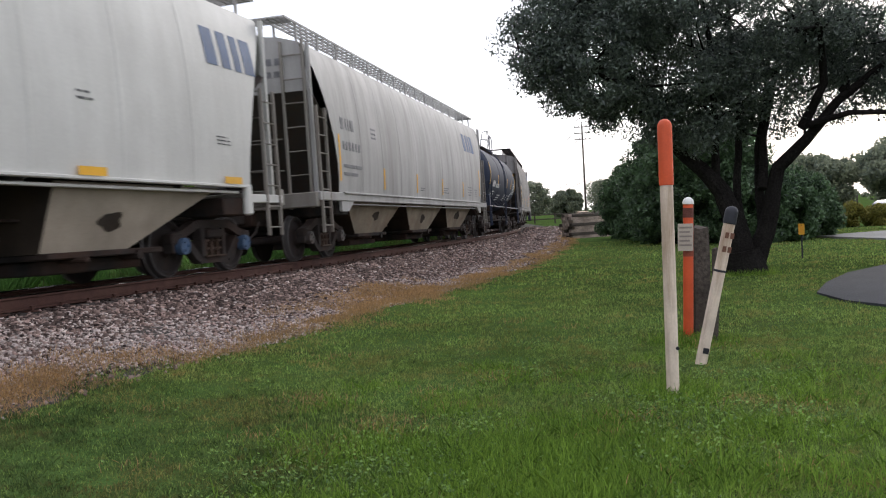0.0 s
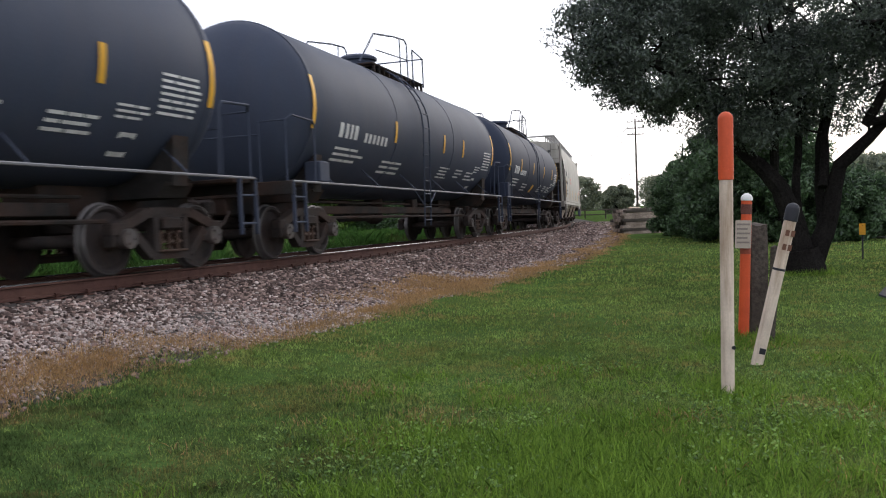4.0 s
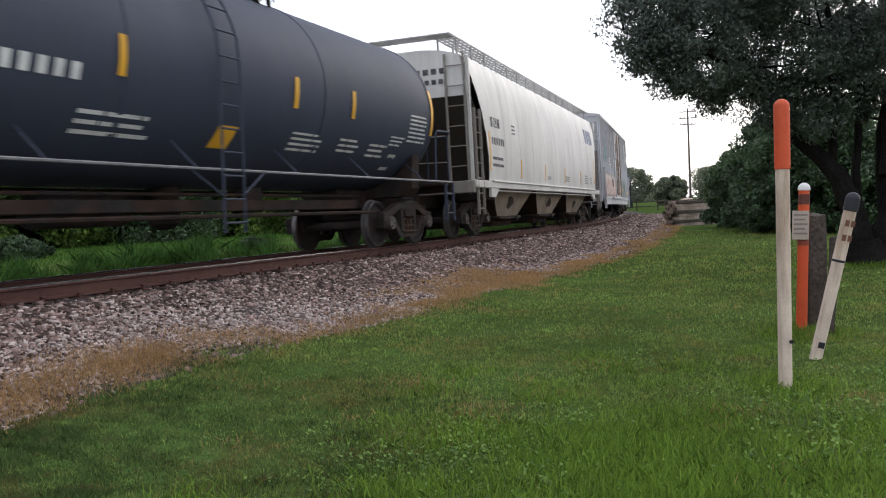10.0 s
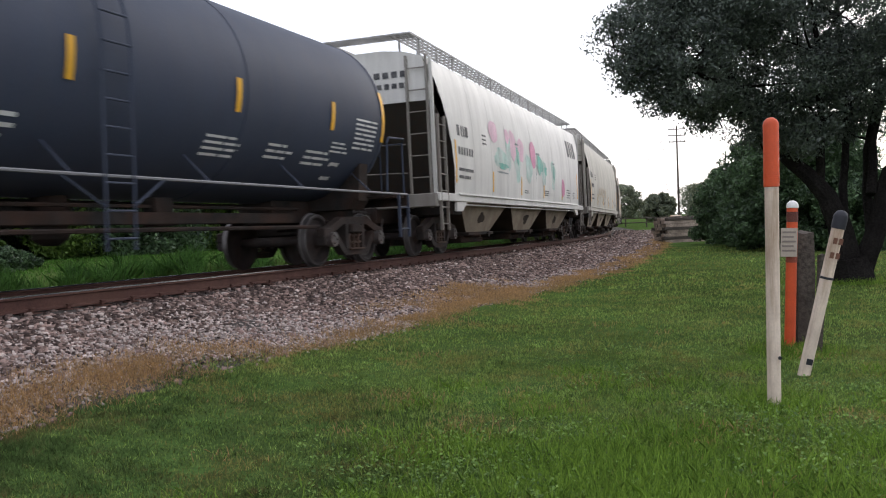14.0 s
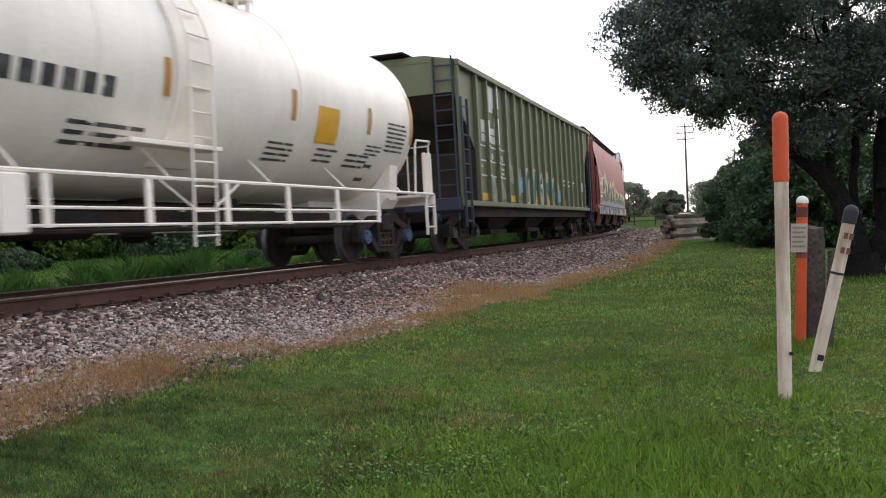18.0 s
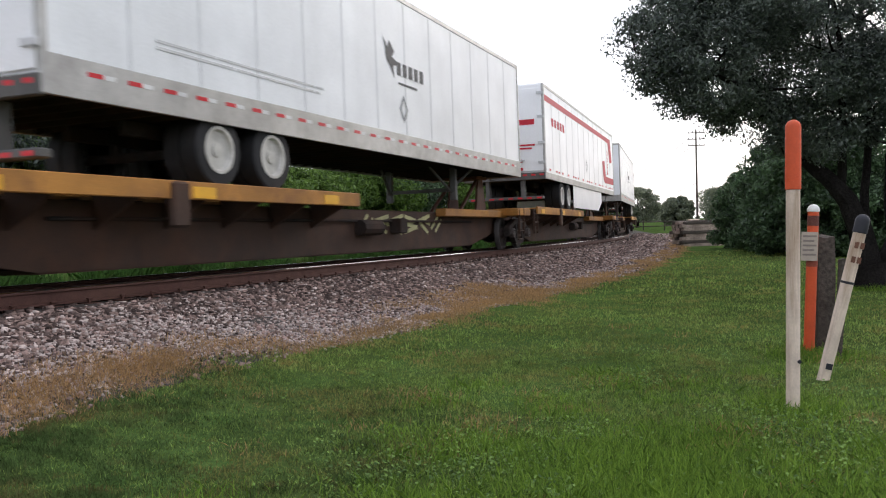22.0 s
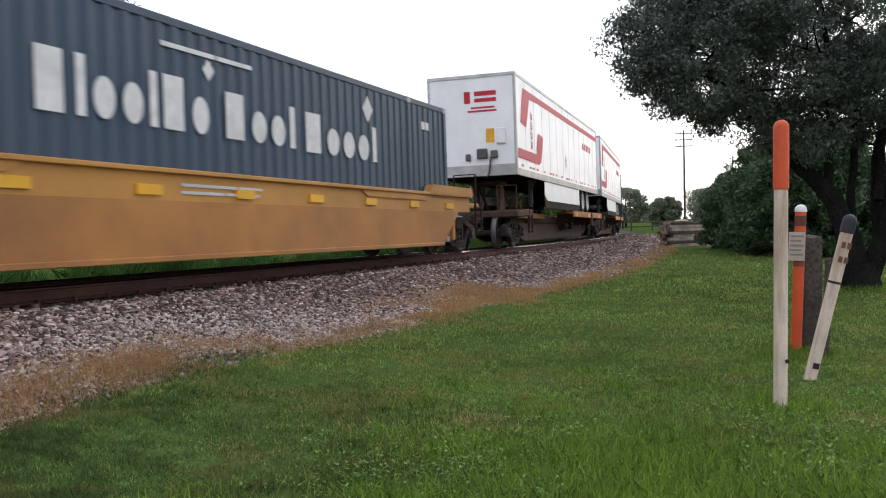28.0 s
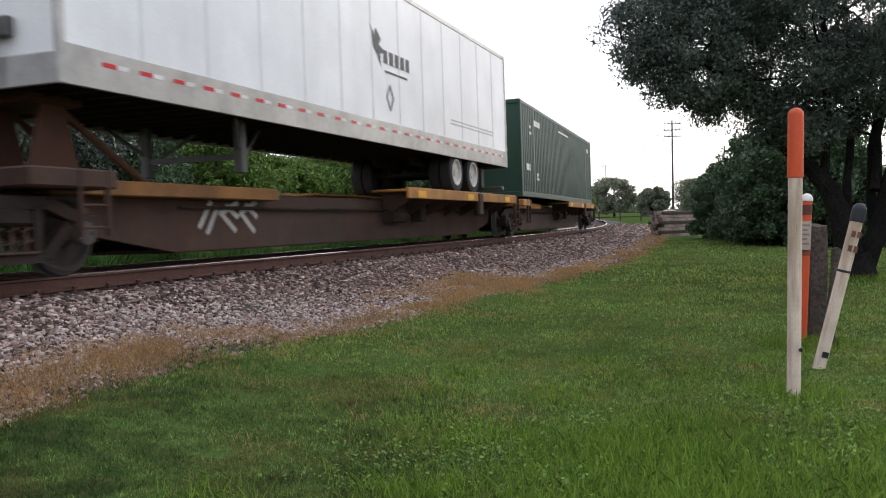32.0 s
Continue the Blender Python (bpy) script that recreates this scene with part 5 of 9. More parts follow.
    mark_block(bars, h - 1.7, 1.85, h - 1.1, 2.05, 3, tank_y, rng)
    for xa, xb, za, zb in ((h - 1.5, h - 1.45, 1.45, 1.72), (h - 1.25, h - 1.2, 1.45, 1.72), (h - 1.45, h - 1.25, 1.67, 1.72), (h - 1.45, h - 1.25, 1.45, 1.5)):
        mark_block(lambda g, a, b, c, d: g.decal(a, b, c, d, tank_y, nz=1), xa, xb, za, zb)
    if extra == "panel":
        for k, (xa, xb, za, zb) in enumerate(((-3.0, -1.05, 1.95, 2.62), (-0.85, -0.2, 1.85, 2.95), (0.5, 1.4, 1.9, 2.6), (1.55, 1.85, 1.92, 2.5), (1.95, 2.45, 1.92, 2.45))):
            part("dark_patch", Geo().decal(xa, xb, za, zb, tank_y, nz=4), M_patch, car)
        part("yellow_placard", Geo().decal(2.2, 2.75, 2.1, 2.35, tank_y, off=0.014), M_yellow, car)
    elif extra == "placard":
        part("yellow_placard", Geo().decal(-0.42, -0.02, 1.56, 1.84, tank_y, slant=0.2), M_yellow, car)
    elif extra == "placard_right":
        part("yellow_placard", Geo().decal(2.5, 3.15, 1.95, 2.5, tank_y, off=0.014), M_yellow, car)
    elif extra == "diamond":
        g = Geo().decal(h - 1.9, h - 1.55, 1.5, 1.85, tank_y, slant=0.0)
        part("placard_plate", g, M_white_let, car)
    return car


# ---- boxcar and ribbed hopper ----
P_box = paint("weathered_pale_grey_boxcar_paint", (0.54, 0.55, 0.57), 0.55, 0.30, 0.30)
def boxcar(u0, u1):
    L, rng = u1 - u0, random.Random(77)
    h, u = L / 2, (u0 + u1) / 2
    half = h - 1.9
    car = runs(thing("boxcar", "pale grey ribbed insulated boxcar with rust stains and faded graffiti", "boxcar", group="freight cars"), u, half)
    zt, zb, w = 4.72, 1.02, 1.46
    g = Geo().box(-h + 0.05, h - 0.05, -w, w, zb, zt, 0.02)
    g.prism([(-1.48, zt - 0.06), (1.48, zt - 0.06), (1.48, zt + 0.02), (0.9, zt + 0.14), (-0.9, zt + 0.14), (-1.48, zt + 0.02)], "x", -h, h)
    part("body", g, P_box, car)
    xs = [x for x in np.linspace(-h + 0.25, h - 0.25, 18) if not -1.55 < x < 1.6]
    rib = Geo().prism([(-0.075, 0), (0.075, 0), (0.045, -0.075), (-0.045, -0.075)], "z", zb + 0.02, zt - 0.08).mesh("side_rib", P_box)
    for sd in (-1, 1):
        for x in xs:
            part("side_rib", rib, None, car, m=pose(x, sd * w, 0, 0, 0, 0 if sd < 0 else 180))
    for sd in (-1, 1):
        part("side_sill", Geo().box(-h, h, sd * (w + 0.03) - 0.05, sd * (w + 0.03) + 0.05, 0.98, 1.14, 0.01), P_box, car)
        part("lower_sill", Geo().box(-h + 0.9, h - 0.9, sd * (w + 0.02) - 0.04, sd * (w + 0.02) + 0.04, 0.74, 0.99, 0.01), P_box, car)
        part("eave_rail", Geo().box(-h, h, sd * (w + 0.01) - 0.05, sd * (w + 0.01) + 0.05, zt - 0.1, zt + 0.02, 0.01), P_box, car)
    # plug door with bars and hardware
    d = Geo().box(-1.45, 1.55, -w - 0.1, -w - 0.01, 1.12, zt - 0.2, 0.015)
    door = part("plug_door", d, P_box, car, "sliding plug door with lock bars")
    for z in (1.7, 2.4, 3.1, 3.8):
        part("door_stiffener", Geo().box(-1.4, 1.5, -w - 0.14, -w - 0.1, z - 0.05, z + 0.05, 0.01), P_box, door)
    for x in (-1.3, -0.55, 0.0, 1.0, 1.3):
        part("lock_rod", Geo().tube([(x, -w - 0.15, 1.2), (x, -w - 0.15, zt - 0.3)], 0.018, 6), P_rust, door, "rusty lock rod")
    for z in (1.35, 1.45, 1.6, 1.85, 2.35, 2.9):
        part("lock_bar", Geo().box(-1.35, 1.4, -w - 0.165, -w - 0.145, z - 0.022, z + 0.022, 0.006), P_rust, door, "rusty lock bar")
    for z in (1.06, zt - 0.16):
        part("door_track", Geo().box(-4.1, 1.9, -w - 0.17, -w - 0.12, z - 0.04, z + 0.04, 0.008), P_box, car)
    for e in (-1, 1):
        g = Geo()
        for z in np.linspace(1.25, 4.5, 9):
            g.prism([(-w + 0.05, z - 0.11), (w - 0.05, z - 0.11), (w - 0.05, z + 0.07), (-w + 0.05, z + 0.07)], "x", *sorted((e * (h - 0.04), e * (h + 0.05))))
        part("end_corrugation", g, P_box, car)
        g = Geo()
        end_ladder(g, e * (h + 0.12), -w + 0.08, -w + 0.5, 0.6, 4.4, 10)
        x0, x1 = sorted((e * (h - 0.05), e * (h - 0.5)))
        ladder(g, x0, x1, -w - 0.11, 0.55, 2.4, 6)
        part("corner_ladder", g, P_box, car)
        coupler(car, e * (h + 0.15), e)
        truck(car, e * half, u)
        part("end_sill", Geo().box(*sorted((e * (h - 0.1), e * (h + 0.18))), -w, w, 0.86, 1.16, 0.015), P_box, car)
    g = Geo().box(-h, h, -0.3, 0.3, 0.7, 1.05, 0.02).box(-h + 2, h - 2, -1.2, 1.2, 0.9, 1.03)
    g.tube([(-5, -0.8, 0.85), (5, -0.8, 0.85)], 0.025, 6).cyl((1.0, 0.5, 0.8), (2.0, 0.5, 0.8), 0.18, 10)
    part("underframe", g, M_under, car)
    fl = lambda z: w + 0.078
    for name, material, items in (("teal sprayed drop", mat("teal_spray", (0.05, 0.26, 0.28), 0.6, var=0.2), [(-h + 1.45, 3.05, 0.30, 0.36), (-h + 1.4, 3.4, 0.18, 0.45), (-h + 1.36, 3.75, 0.08, 0.3)]),
                                  ("dark sprayed outline", mat("dark_outline_spray", (0.20, 0.16, 0.15), 0.6, var=0.3, stain=(0.45, 0.42, 0.40), stain_amt=0.6, stain_scale=3), [(-6.7 + k * 0.74, 1.66 + 0.06 * (k % 2), 0.47 + 0.08 * (k % 3 == 0), 0.56, 0.003 + 0.0004 * k, 0.16) for k in range(7)]),
                                  ("pale sprayed halo", mat("white_haze_spray", (0.58, 0.52, 0.49), 0.6, var=0.15), [(-6.7 + k * 0.74, 1.62 + 0.06 * (k % 2), 0.45 + 0.08 * (k % 3 == 0), 0.54, 0.007 + 0.0004 * k, 0.16) for k in range(7)] + [(0.1, 1.95, 0.22, 0.4, 0.068, 0.3), (0.7, 1.5, 0.3, 0.25, 0.068, 0.3)]),
                                  ("faded reddish sprayed letters", mat("pale_red_spray", (0.48, 0.33, 0.28), 0.6, var=0.3, stain=(0.52, 0.44, 0.41), stain_amt=0.6, stain_scale=2), [(-6.68 + k * 0.74, 1.54 + 0.06 * (k % 2), 0.42 + 0.08 * (k % 3 == 0), 0.44, 0.011 + 0.0004 * k, 0.2) for k in range(7)] + [(-1.1, 1.75, 0.25, 0.4, 0.072, 0.3), (-0.2, 1.55, 0.3, 0.3, 0.072, 0.3)]),
                                  ("rust brown scuffed streaks", P_rust, [(-1.15, 2.55, 0.25, 0.06, 0.076, 0.5), (-0.7, 2.48, 0.35, 0.035, 0.076, 0.5), (-1.05, 1.9, 0.18, 0.14, 0.076, 0.5), (-0.95, 1.3, 0.3, 0.05, 0.076, 0.5), (0.3, 1.75, 0.09, 0.12, 0.076, 0.5), (0.5, 1.3, 0.5, 0.03, 0.076, 0.5)]),
                                  ("blue sprayed spot", mat("blue_spot_spray", (0.10, 0.22, 0.33), 0.6, var=0.2), [(-0.35, 2.0, 0.17, 0.12, 0.08, 0.2)]),
                                  ("dark green sprayed letters", mat("dark_green_spray", (0.10, 0.17, 0.14), 0.6, var=0.3, stain=(0.42, 0.43, 0.42), stain_amt=0.8, stain_scale=3), [(2.15 + k * 0.58, 1.65, 0.2, 0.55, 0.007, 0.5) for k in range(6)])):
        for it in items:
            g = Geo()
            splash(g, *it[:4], fl, rng, off=it[4] if len(it) > 4 else 0.007, rough=it[5] if len(it) > 5 else 0.35)
            part("graffiti", g, material, car, name)
    for k in range(2):
        part("white_patch", Geo().decal(h - 2.6 + k * 1.0, h - 2.1 + k * 1.0, 3.3, 4.25 - 0.3 * k, fl, nz=1), M_white_let, car)
    for x0, z0, x1, z1, n, off in ((-h + 3.2, 2.6, -h + 4.2, 3.0, 3, 0.0), (-0.5, 3.9, 0.8, 4.25, 2, 0.1), (-2.5, 2.75, -1.9, 3.1, 4, 0.0)):
        for k in range(n):
            g = Geo()
            za = z0 + (z1 - z0) * k / n
            bars(g, x0, za, x1, za + (z1 - z0) / n, 1, lambda z: w + off if off else fl(z), rng)
            part("stencilling", g, M_white_let, car)
    for k, x in enumerate(xs):
        if k % 2 == 0 or x < -2:
            a = rng.uniform(0.02, 0.06)
            part("rust_streak", Geo().decal(x - 0.02, x + a, zb + rng.uniform(1.3, 2.4), zt - 0.15, fl, nz=1), P_rust, car)
    for x, z in ((-2.15, 1.55), (3.0, 1.5), (6.6, 1.35), (7.2, 1.35), (-h + 1.5, 1.45)):
        part("reflector_stripe", Geo().decal(x, x + 0.45, z, z + 0.14, fl, nz=1), M_yellow, car)
    part("dark_patch", Geo().decal(-3.65, -3.05, 1.6, 2.0, lambda z: w + 0.09, nz=1), M_steel_dark, car)
    return car




def ribbed_hopper(u0, u1):
    L, rng = u1 - u0, random.Random(5)
    h, u = L / 2, (u0 + u1) / 2
    half = h - 1.45
    car = runs(thing("ribbed_hopper", "faded olive green ribbed hopper with white emblem and graffiti", "hopper car", group="freight cars"), u, half)
    zt, zb, w = 4.22, 1.02, 1.48
    part("body", Geo().box(-h + 1.35, h - 1.35, -w, w, zb, zt, 0.01), P_green, car)
    part("roof", Geo().prism([(-w - 0.1, zt), (w + 0.1, zt), (0.8, zt + 0.16), (-0.8, zt + 0.16)], "x", -h, h), P_green, car)
    for e in (-1, 1):
        for sd in (-1, 1):
            q = [(e * (h - 1.36), zt), (e * h, zt), (e * h, zt - 0.7), (e * (h - 1.36), zb + 1.3)]
            part("end_gusset", Geo().prism(q, "y", *sorted((sd * w, sd * (w - 0.04)))), P_green, car)
        a = [(e * (h - 0.02), -w, zt - 0.7), (e * (h - 0.02), w, zt - 0.7), (e * (h - 2.6), w, zb + 0.1), (e * (h - 2.6), -w, zb + 0.1)]
        # the open end's shade is painted into this sheet's dark colour
        part("slope_sheet", Geo().loft([a, [(p[0] - e * 0.06, p[1], p[2] - 0.05) for p in a]]), P_grimshade_chute, car, "near-black sloping end sheet, grime and shade in its colour")
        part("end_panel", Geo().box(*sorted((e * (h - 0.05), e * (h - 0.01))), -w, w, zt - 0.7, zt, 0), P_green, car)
        # extra cover that hides the green end face and paints the recess dark
        part("lower_end_sheet", Geo().box(*sorted((e * (h - 1.342), e * (h - 1.30))), -w - 0.006, w + 0.006, zb, 2.36, 0), P_grimshade_chute, car, "added dark cover over the lower end, shade in its colour")
    rib = Geo().prism([(-0.055, 0), (0.055, 0), (0.05, -0.10), (-0.05, -0.10)], "z", zb, zt).mesh("side_rib", P_green)
    for sd in (-1, 1):
        for x in np.linspace(-h + 1.42, h - 1.42, 17):
            part("side_rib", rib, None, car, m=pose(x, sd * w, 0, 0, 0, 0 if sd < 0 else 180))
    g = Geo()
    for sd in (-1, 1):
        g.box(-h, h, sd * (w + 0.052) - 0.05, sd * (w + 0.052) + 0.05, 1.02, 1.14, 0.01)
        g.box(-h, h, sd * (w + 0.07) - 0.05, sd * (w + 0.07) + 0.05, zt - 0.12, zt + 0.01, 0.01)
        g.box(-h + 1.4, h - 1.4, sd * (w - 0.005) - 0.012, sd * (w - 0.005) + 0.012, 2.79, 2.82)
        for e in (-1, 1):
            xx = e * (h - 0.06)
            g.box(xx - 0.04, xx + 0.04, sd * (w + 0.06) - 0.04, sd * (w + 0.06) + 0.04, 1.1, zt)
    part("side_sill", g, P_green, car)
    for k in range(3):
        xc = -h + 2.4 + (L - 4.8) * (k + 0.5) / 3
        t = (L - 4.8) / 6 - 0.03
        g = Geo()
        g.loft([[(xc - t, -w, 1.1), (xc + t, -w, 1.1), (xc + t, w, 1.1), (xc - t, w, 1.1)], [(xc - 0.7, -1.0, 0.48), (xc + 0.7, -1.0, 0.48), (xc + 0.7, 1.0, 0.48), (xc - 0.7, 1.0, 0.48)]])
        g.box(xc - 0.8, xc + 0.8, -1.1, 1.1, 0.34, 0.48, 0.02)
        part("discharge_hopper", g, M_under, car, "black sloping discharge hopper")
    part("centre_sill", Geo().box(-h - 0.2, h + 0.2, -0.26, 0.26, 0.7, 1.05, 0.02).box(-h + 1, h - 1, -1.45, 1.45, 0.78, 1.1), M_under, car)
    for e in (-1, 1):
        g = Geo()
        end_ladder(g, e * (h + 0.05), -w + 0.02, -w + 0.45, 0.7, 4.3, 11)
        x0, x1 = sorted((e * (h - 0.03), e * (h - 0.48)))
        ladder(g, x0, x1, -w - 0.12, 0.55, 3.4, 9)
        for z in (1.8, 2.4):
            g.tube([(e * (h + 0.05), -0.9, z), (e * (h + 0.05), w, z)], 0.016, 5)
        part("corner_ladder", g, P_greyblack, car, "dark corner ladder and grab bars")
        part("end_sill", Geo().box(*sorted((e * (h - 0.1), e * (h + 0.2))), -w - 0.05, w + 0.05, 0.92, 1.2, 0.015), P_greyblack, car)
        coupler(car, e * (h + 0.2), e)
        truck(car, e * half, u)
    g = Geo().box(-h - 0.2, h + 0.2, -0.4, 0.4, zt + 0.22, zt + 0.26, 0.01)
    for x in np.linspace(-h + 0.4, h - 0.4, 12):
        g.box(x - 0.03, x + 0.03, -0.35, 0.35, zt + 0.1, zt + 0.22)
    part("roof_walkway", g, M_under, car)
    f0 = lambda z: w
    x0 = -h + 1.42
    ribs = np.linspace(-h + 1.42, h - 1.42, 17)

    def over_ribs(g, xa, xb, za, zb2):
        """Paint that runs across the panels and over the ribs."""
        x = xa
        for r in [r for r in ribs if xa - 0.05 < r < xb + 0.05]:
            if r - 0.055 > x:
                g.decal(x, min(r - 0.055, xb), za, zb2, f0, nz=1, off=0.006)
            if max(r - 0.045, xa) < min(r + 0.045, xb):
                g.decal(max(r - 0.045, xa), min(r + 0.045, xb), za, zb2, lambda z: w + 0.10, nz=1, off=0.004)
            x = r + 0.055
        if x < xb:
            g.decal(x, xb, za, zb2, f0, nz=1, off=0.006)

    for xa, xb, za, zb2 in ((0.5, 0.98, 2.6, 3.12), (0.98, 1.68, 2.6, 2.98), (1.68, 2.1, 2.6, 3.25), (0.95, 1.6, 3.38, 4.02), (1.6, 2.1, 3.5, 4.02)):
        g = Geo()
        over_ribs(g, x0 + xa, x0 + xb, za, zb2)
        part("emblem_block", g, M_white_let, car, "worn white block of a large emblem")
    g = Geo()
    for z in (2.48, 2.12, 1.76):
        over_ribs(g, x0 + 0.08, x0 + 2.62, z, z + 0.035)
    for xa, xb in ((0.12, 0.42), (1.05, 1.5), (1.95, 2.4)):
        blocks(g, x0 + xa, 2.2, xb - xa, 0.2, "nnn", f0)
    for xa, xb in ((0.12, 0.55), (1.0, 1.35), (2.0, 2.5)):
        bars(g, x0 + xa, 1.82, x0 + xb, 2.06, 2, f0, rng)
    bars(g, h - 5.6, 1.8, h - 3.0, 2.1, 2, f0, rng)
    g.decal(h - 1.9, h - 1.3, 1.75, 2.1, f0, nz=1, off=0.012)
    part("stencilling", g, M_white_let, car)
    teal, pale, sky = mat("deep_teal_spray", (0.035, 0.16, 0.15), 0.6, var=0.2), mat("pale_cream_spray", (0.52, 0.47, 0.38), 0.6, var=0.15), mat("sky_blue_spray", (0.22, 0.45, 0.58), 0.6, var=0.15)
    gx = -1.85
    for name, material, items in (("cream sprayed outline", pale, [(gx + k * 0.9, 1.66 - 0.02 * k, 0.6, 0.55) for k in range(5)]),
                                  
                                  ("sky blue sprayed arrows", sky, [(gx - 0.85, 1.65, 0.4, 0.22, 0.014), (gx + 4.3, 1.45, 0.4, 0.2, 0.014)]),
                                  ("white sprayed figure", M_white_let, [(gx + 1.8, 1.62, 0.14, 0.45, 0.018), (gx + 1.8, 1.7, 0.42, 0.09, 0.018)])):
        g = Geo()
        for it in items:
            splash(g, it[0], it[1], it[2], it[3], f0, rng, off=it[4] if len(it) > 4 else 0.006, rough=0.25)
        part("graffiti", g, material, car, name)
    wash = mat("washed_out_grey_scuff", (0.36, 0.36, 0.31), 0.7, var=0.3, scale=3, stain=(0.15, 0.168, 0.09), stain_amt=0.8, stain_scale=4)
    for x, z, a, b in ((x0 + 1.33, 1.42, 0.36, 0.30), (x0 + 3.05, 1.95, 0.32, 0.34), (x0 + 3.95, 1.8, 0.28, 0.42), (x0 + 2.2, 1.4, 0.28, 0.25)):
        g = Geo()
        splash(g, x, z, a, b, f0, rng, off=0.008, rough=0.4)
        part("scuff", g, wash, car, "pale washed-out patch")
    for letter in strokes(gx - 0.4, gx + 4.0, 1.24, 2.08, 5, f0, random.Random(9), 0.012, 0.24):
        part("graffiti_letter", letter, teal, car, "teal sprayed shape")
    for x in (-6.75, -4.1, -1.3, 0.5, 3.4, 6.3):
        part("reflector_stripe", Geo().decal(x, x + 0.5, 1.18, 1.35, f0, nz=1, off=0.012), M_yellow, car)
    return car

# ---- spine cars, well car, trailers, containers ----
DECK = 1.15
P_seam = mat("faint_panel_seam", (0.74, 0.745, 0.755), 0.4, var=0.08, bump=0.0)
P_hitch = mat("orange_brown_hitch_paint", (0.085, 0.034, 0.020), 0.65, var=0.2, bump=0.005, stain=RUST, stain_amt=0.4)
P_joint = mat("grey_panel_joint", (0.55, 0.55, 0.555), 0.5, 0.3, var=0.1, bump=0.0)


def spine_unit(ua, ub, deck_end, label="rusty brown spine car platform with worn yellow wheel decks", last=False, first=False, hitch=True, tag=None, beam=None, tag_at=(0.6, 4.8, 0.50, 0.88, 6)):
    """One platform of a spine car between the truck middles ua and ub. deck_end: -1 or 1, the end that carries the wheel deck."""
    L, u = ub - ua, (ua + ub) / 2
    h = L / 2
    car = runs(thing("spine_car", label, "flat car", group="spine cars"), u, h)
    g = Geo()
    for sd in (-1, 1):
        g.prism([(-h + 0.9, 0.95), (h - 0.9, 0.95), (h - 0.9, 0.50), (h - 2.9, 0.17), (-h + 2.9, 0.17), (-h + 0.9, 0.50)], "y", *sorted((sd * 0.62, sd * 0.70)))
    g.box(-h - 0.1, h + 0.1, -0.62, 0.62, 0.80, 0.97, 0.02)
    g.box(-h + 2.9, h - 2.9, -0.68, 0.68, 0.15, 0.20, 0.0)
    for e in (-1, 1):
        g.box(*sorted((e * (h - 1.3), e * (h + 0.15))), -0.5, 0.5, 0.72, 1.0, 0.03)
    part("spine_beam", g, P_spine, car)
    e = deck_end
    xa, xb = sorted((e * (h - 0.9), e * (h - 9.0)))
    for sd in (-1, 1):
        g = Geo().box(xa, xb, *sorted((sd * 0.62, sd * 1.42)), DECK - 0.05, DECK, 0.008)
        g.box(xa, xb, *sorted((sd * 1.37, sd * 1.43)), DECK - 0.19, DECK + 0.03, 0.01)
        for xx in np.linspace(xa + 0.4, xb - 0.4, 7):
            part("deck_rib", Geo().prism([(sd * 0.70, 0.62), (sd * 1.36, DECK - 0.18), (sd * 1.36, DECK - 0.06), (sd * 0.70, DECK - 0.06)], "x", xx - 0.03, xx + 0.03), P_spine, car)
        part("wheel_deck", g, P_deck, car, "worn yellow wheel deck with rust")
        x0 = (xa + xb) / 2 + e * 0.6
        g = Geo().box(x0 - 0.16, x0 + 0.16, *sorted((sd * 1.36, sd * 1.47)), 0.62, DECK + 0.02, 0.03)
        part("deck_bracket", g, P_spine, car)
        if sd < 0:
            for xx in np.linspace(xa + 0.5, xb - 1.2, 3):
                part("reflector_stripe", Geo().box(xx, xx + 0.45, -1.436, -1.431, DECK - 0.17, DECK - 0.03), M_yellow, car)
    # low side beams and hitch at the other end
    x0, x1 = sorted((-e * (h - 0.6), -e * (h - 5.2)))
    for sd in (-1, 1):
        g = Geo().box(x0, x1, *sorted((sd * 0.70, sd * 0.95)), 0.86, 1.04, 0.015)
        part("side_beam", g, beam or P_deck, car)
        g = Geo().box(*sorted((-e * (h - 1.1), -e * (h + 0.1))), *sorted((sd * 0.5, sd * 1.4)), 0.90, 1.10, 0.02)
        part("end_platform", g, P_spine if beam else P_deck, car)
    g = Geo()
    hx = -e * (h - 1.25)
    zt = 2.02 if hitch else 1.25
    for sd in (-1, 1):
        if hitch:
            g.prism([(hx - 0.42, 0.95), (hx + 0.42, 0.95), (hx + 0.16, zt - 0.1), (hx - 0.16, zt - 0.1)], "y", *sorted((sd * 0.36, sd * 0.42)))
        g.tube([(hx + e * 1.7, sd * 0.4, 0.97), (hx + e * 0.15, sd * 0.35, zt - 0.15)], 0.05, 8)
    g.box(hx - 0.42, hx + 0.42, -0.48, 0.48, zt - 0.12, zt, 0.03)
    part("trailer_hitch", g, P_hitch, car, "orange-brown raised trailer hitch")
    g = Geo()
    g.tube([(h - 3, -0.75, 0.75), (-h + 3, -0.75, 0.75)], 0.025, 6).cyl((0.5, -0.8, 0.62), (1.3, -0.8, 0.62), 0.15, 10).box(2.0, 2.35, -0.95, -0.7, 0.5, 0.8, 0.02)
    part("brake_gear", g, M_under, car)
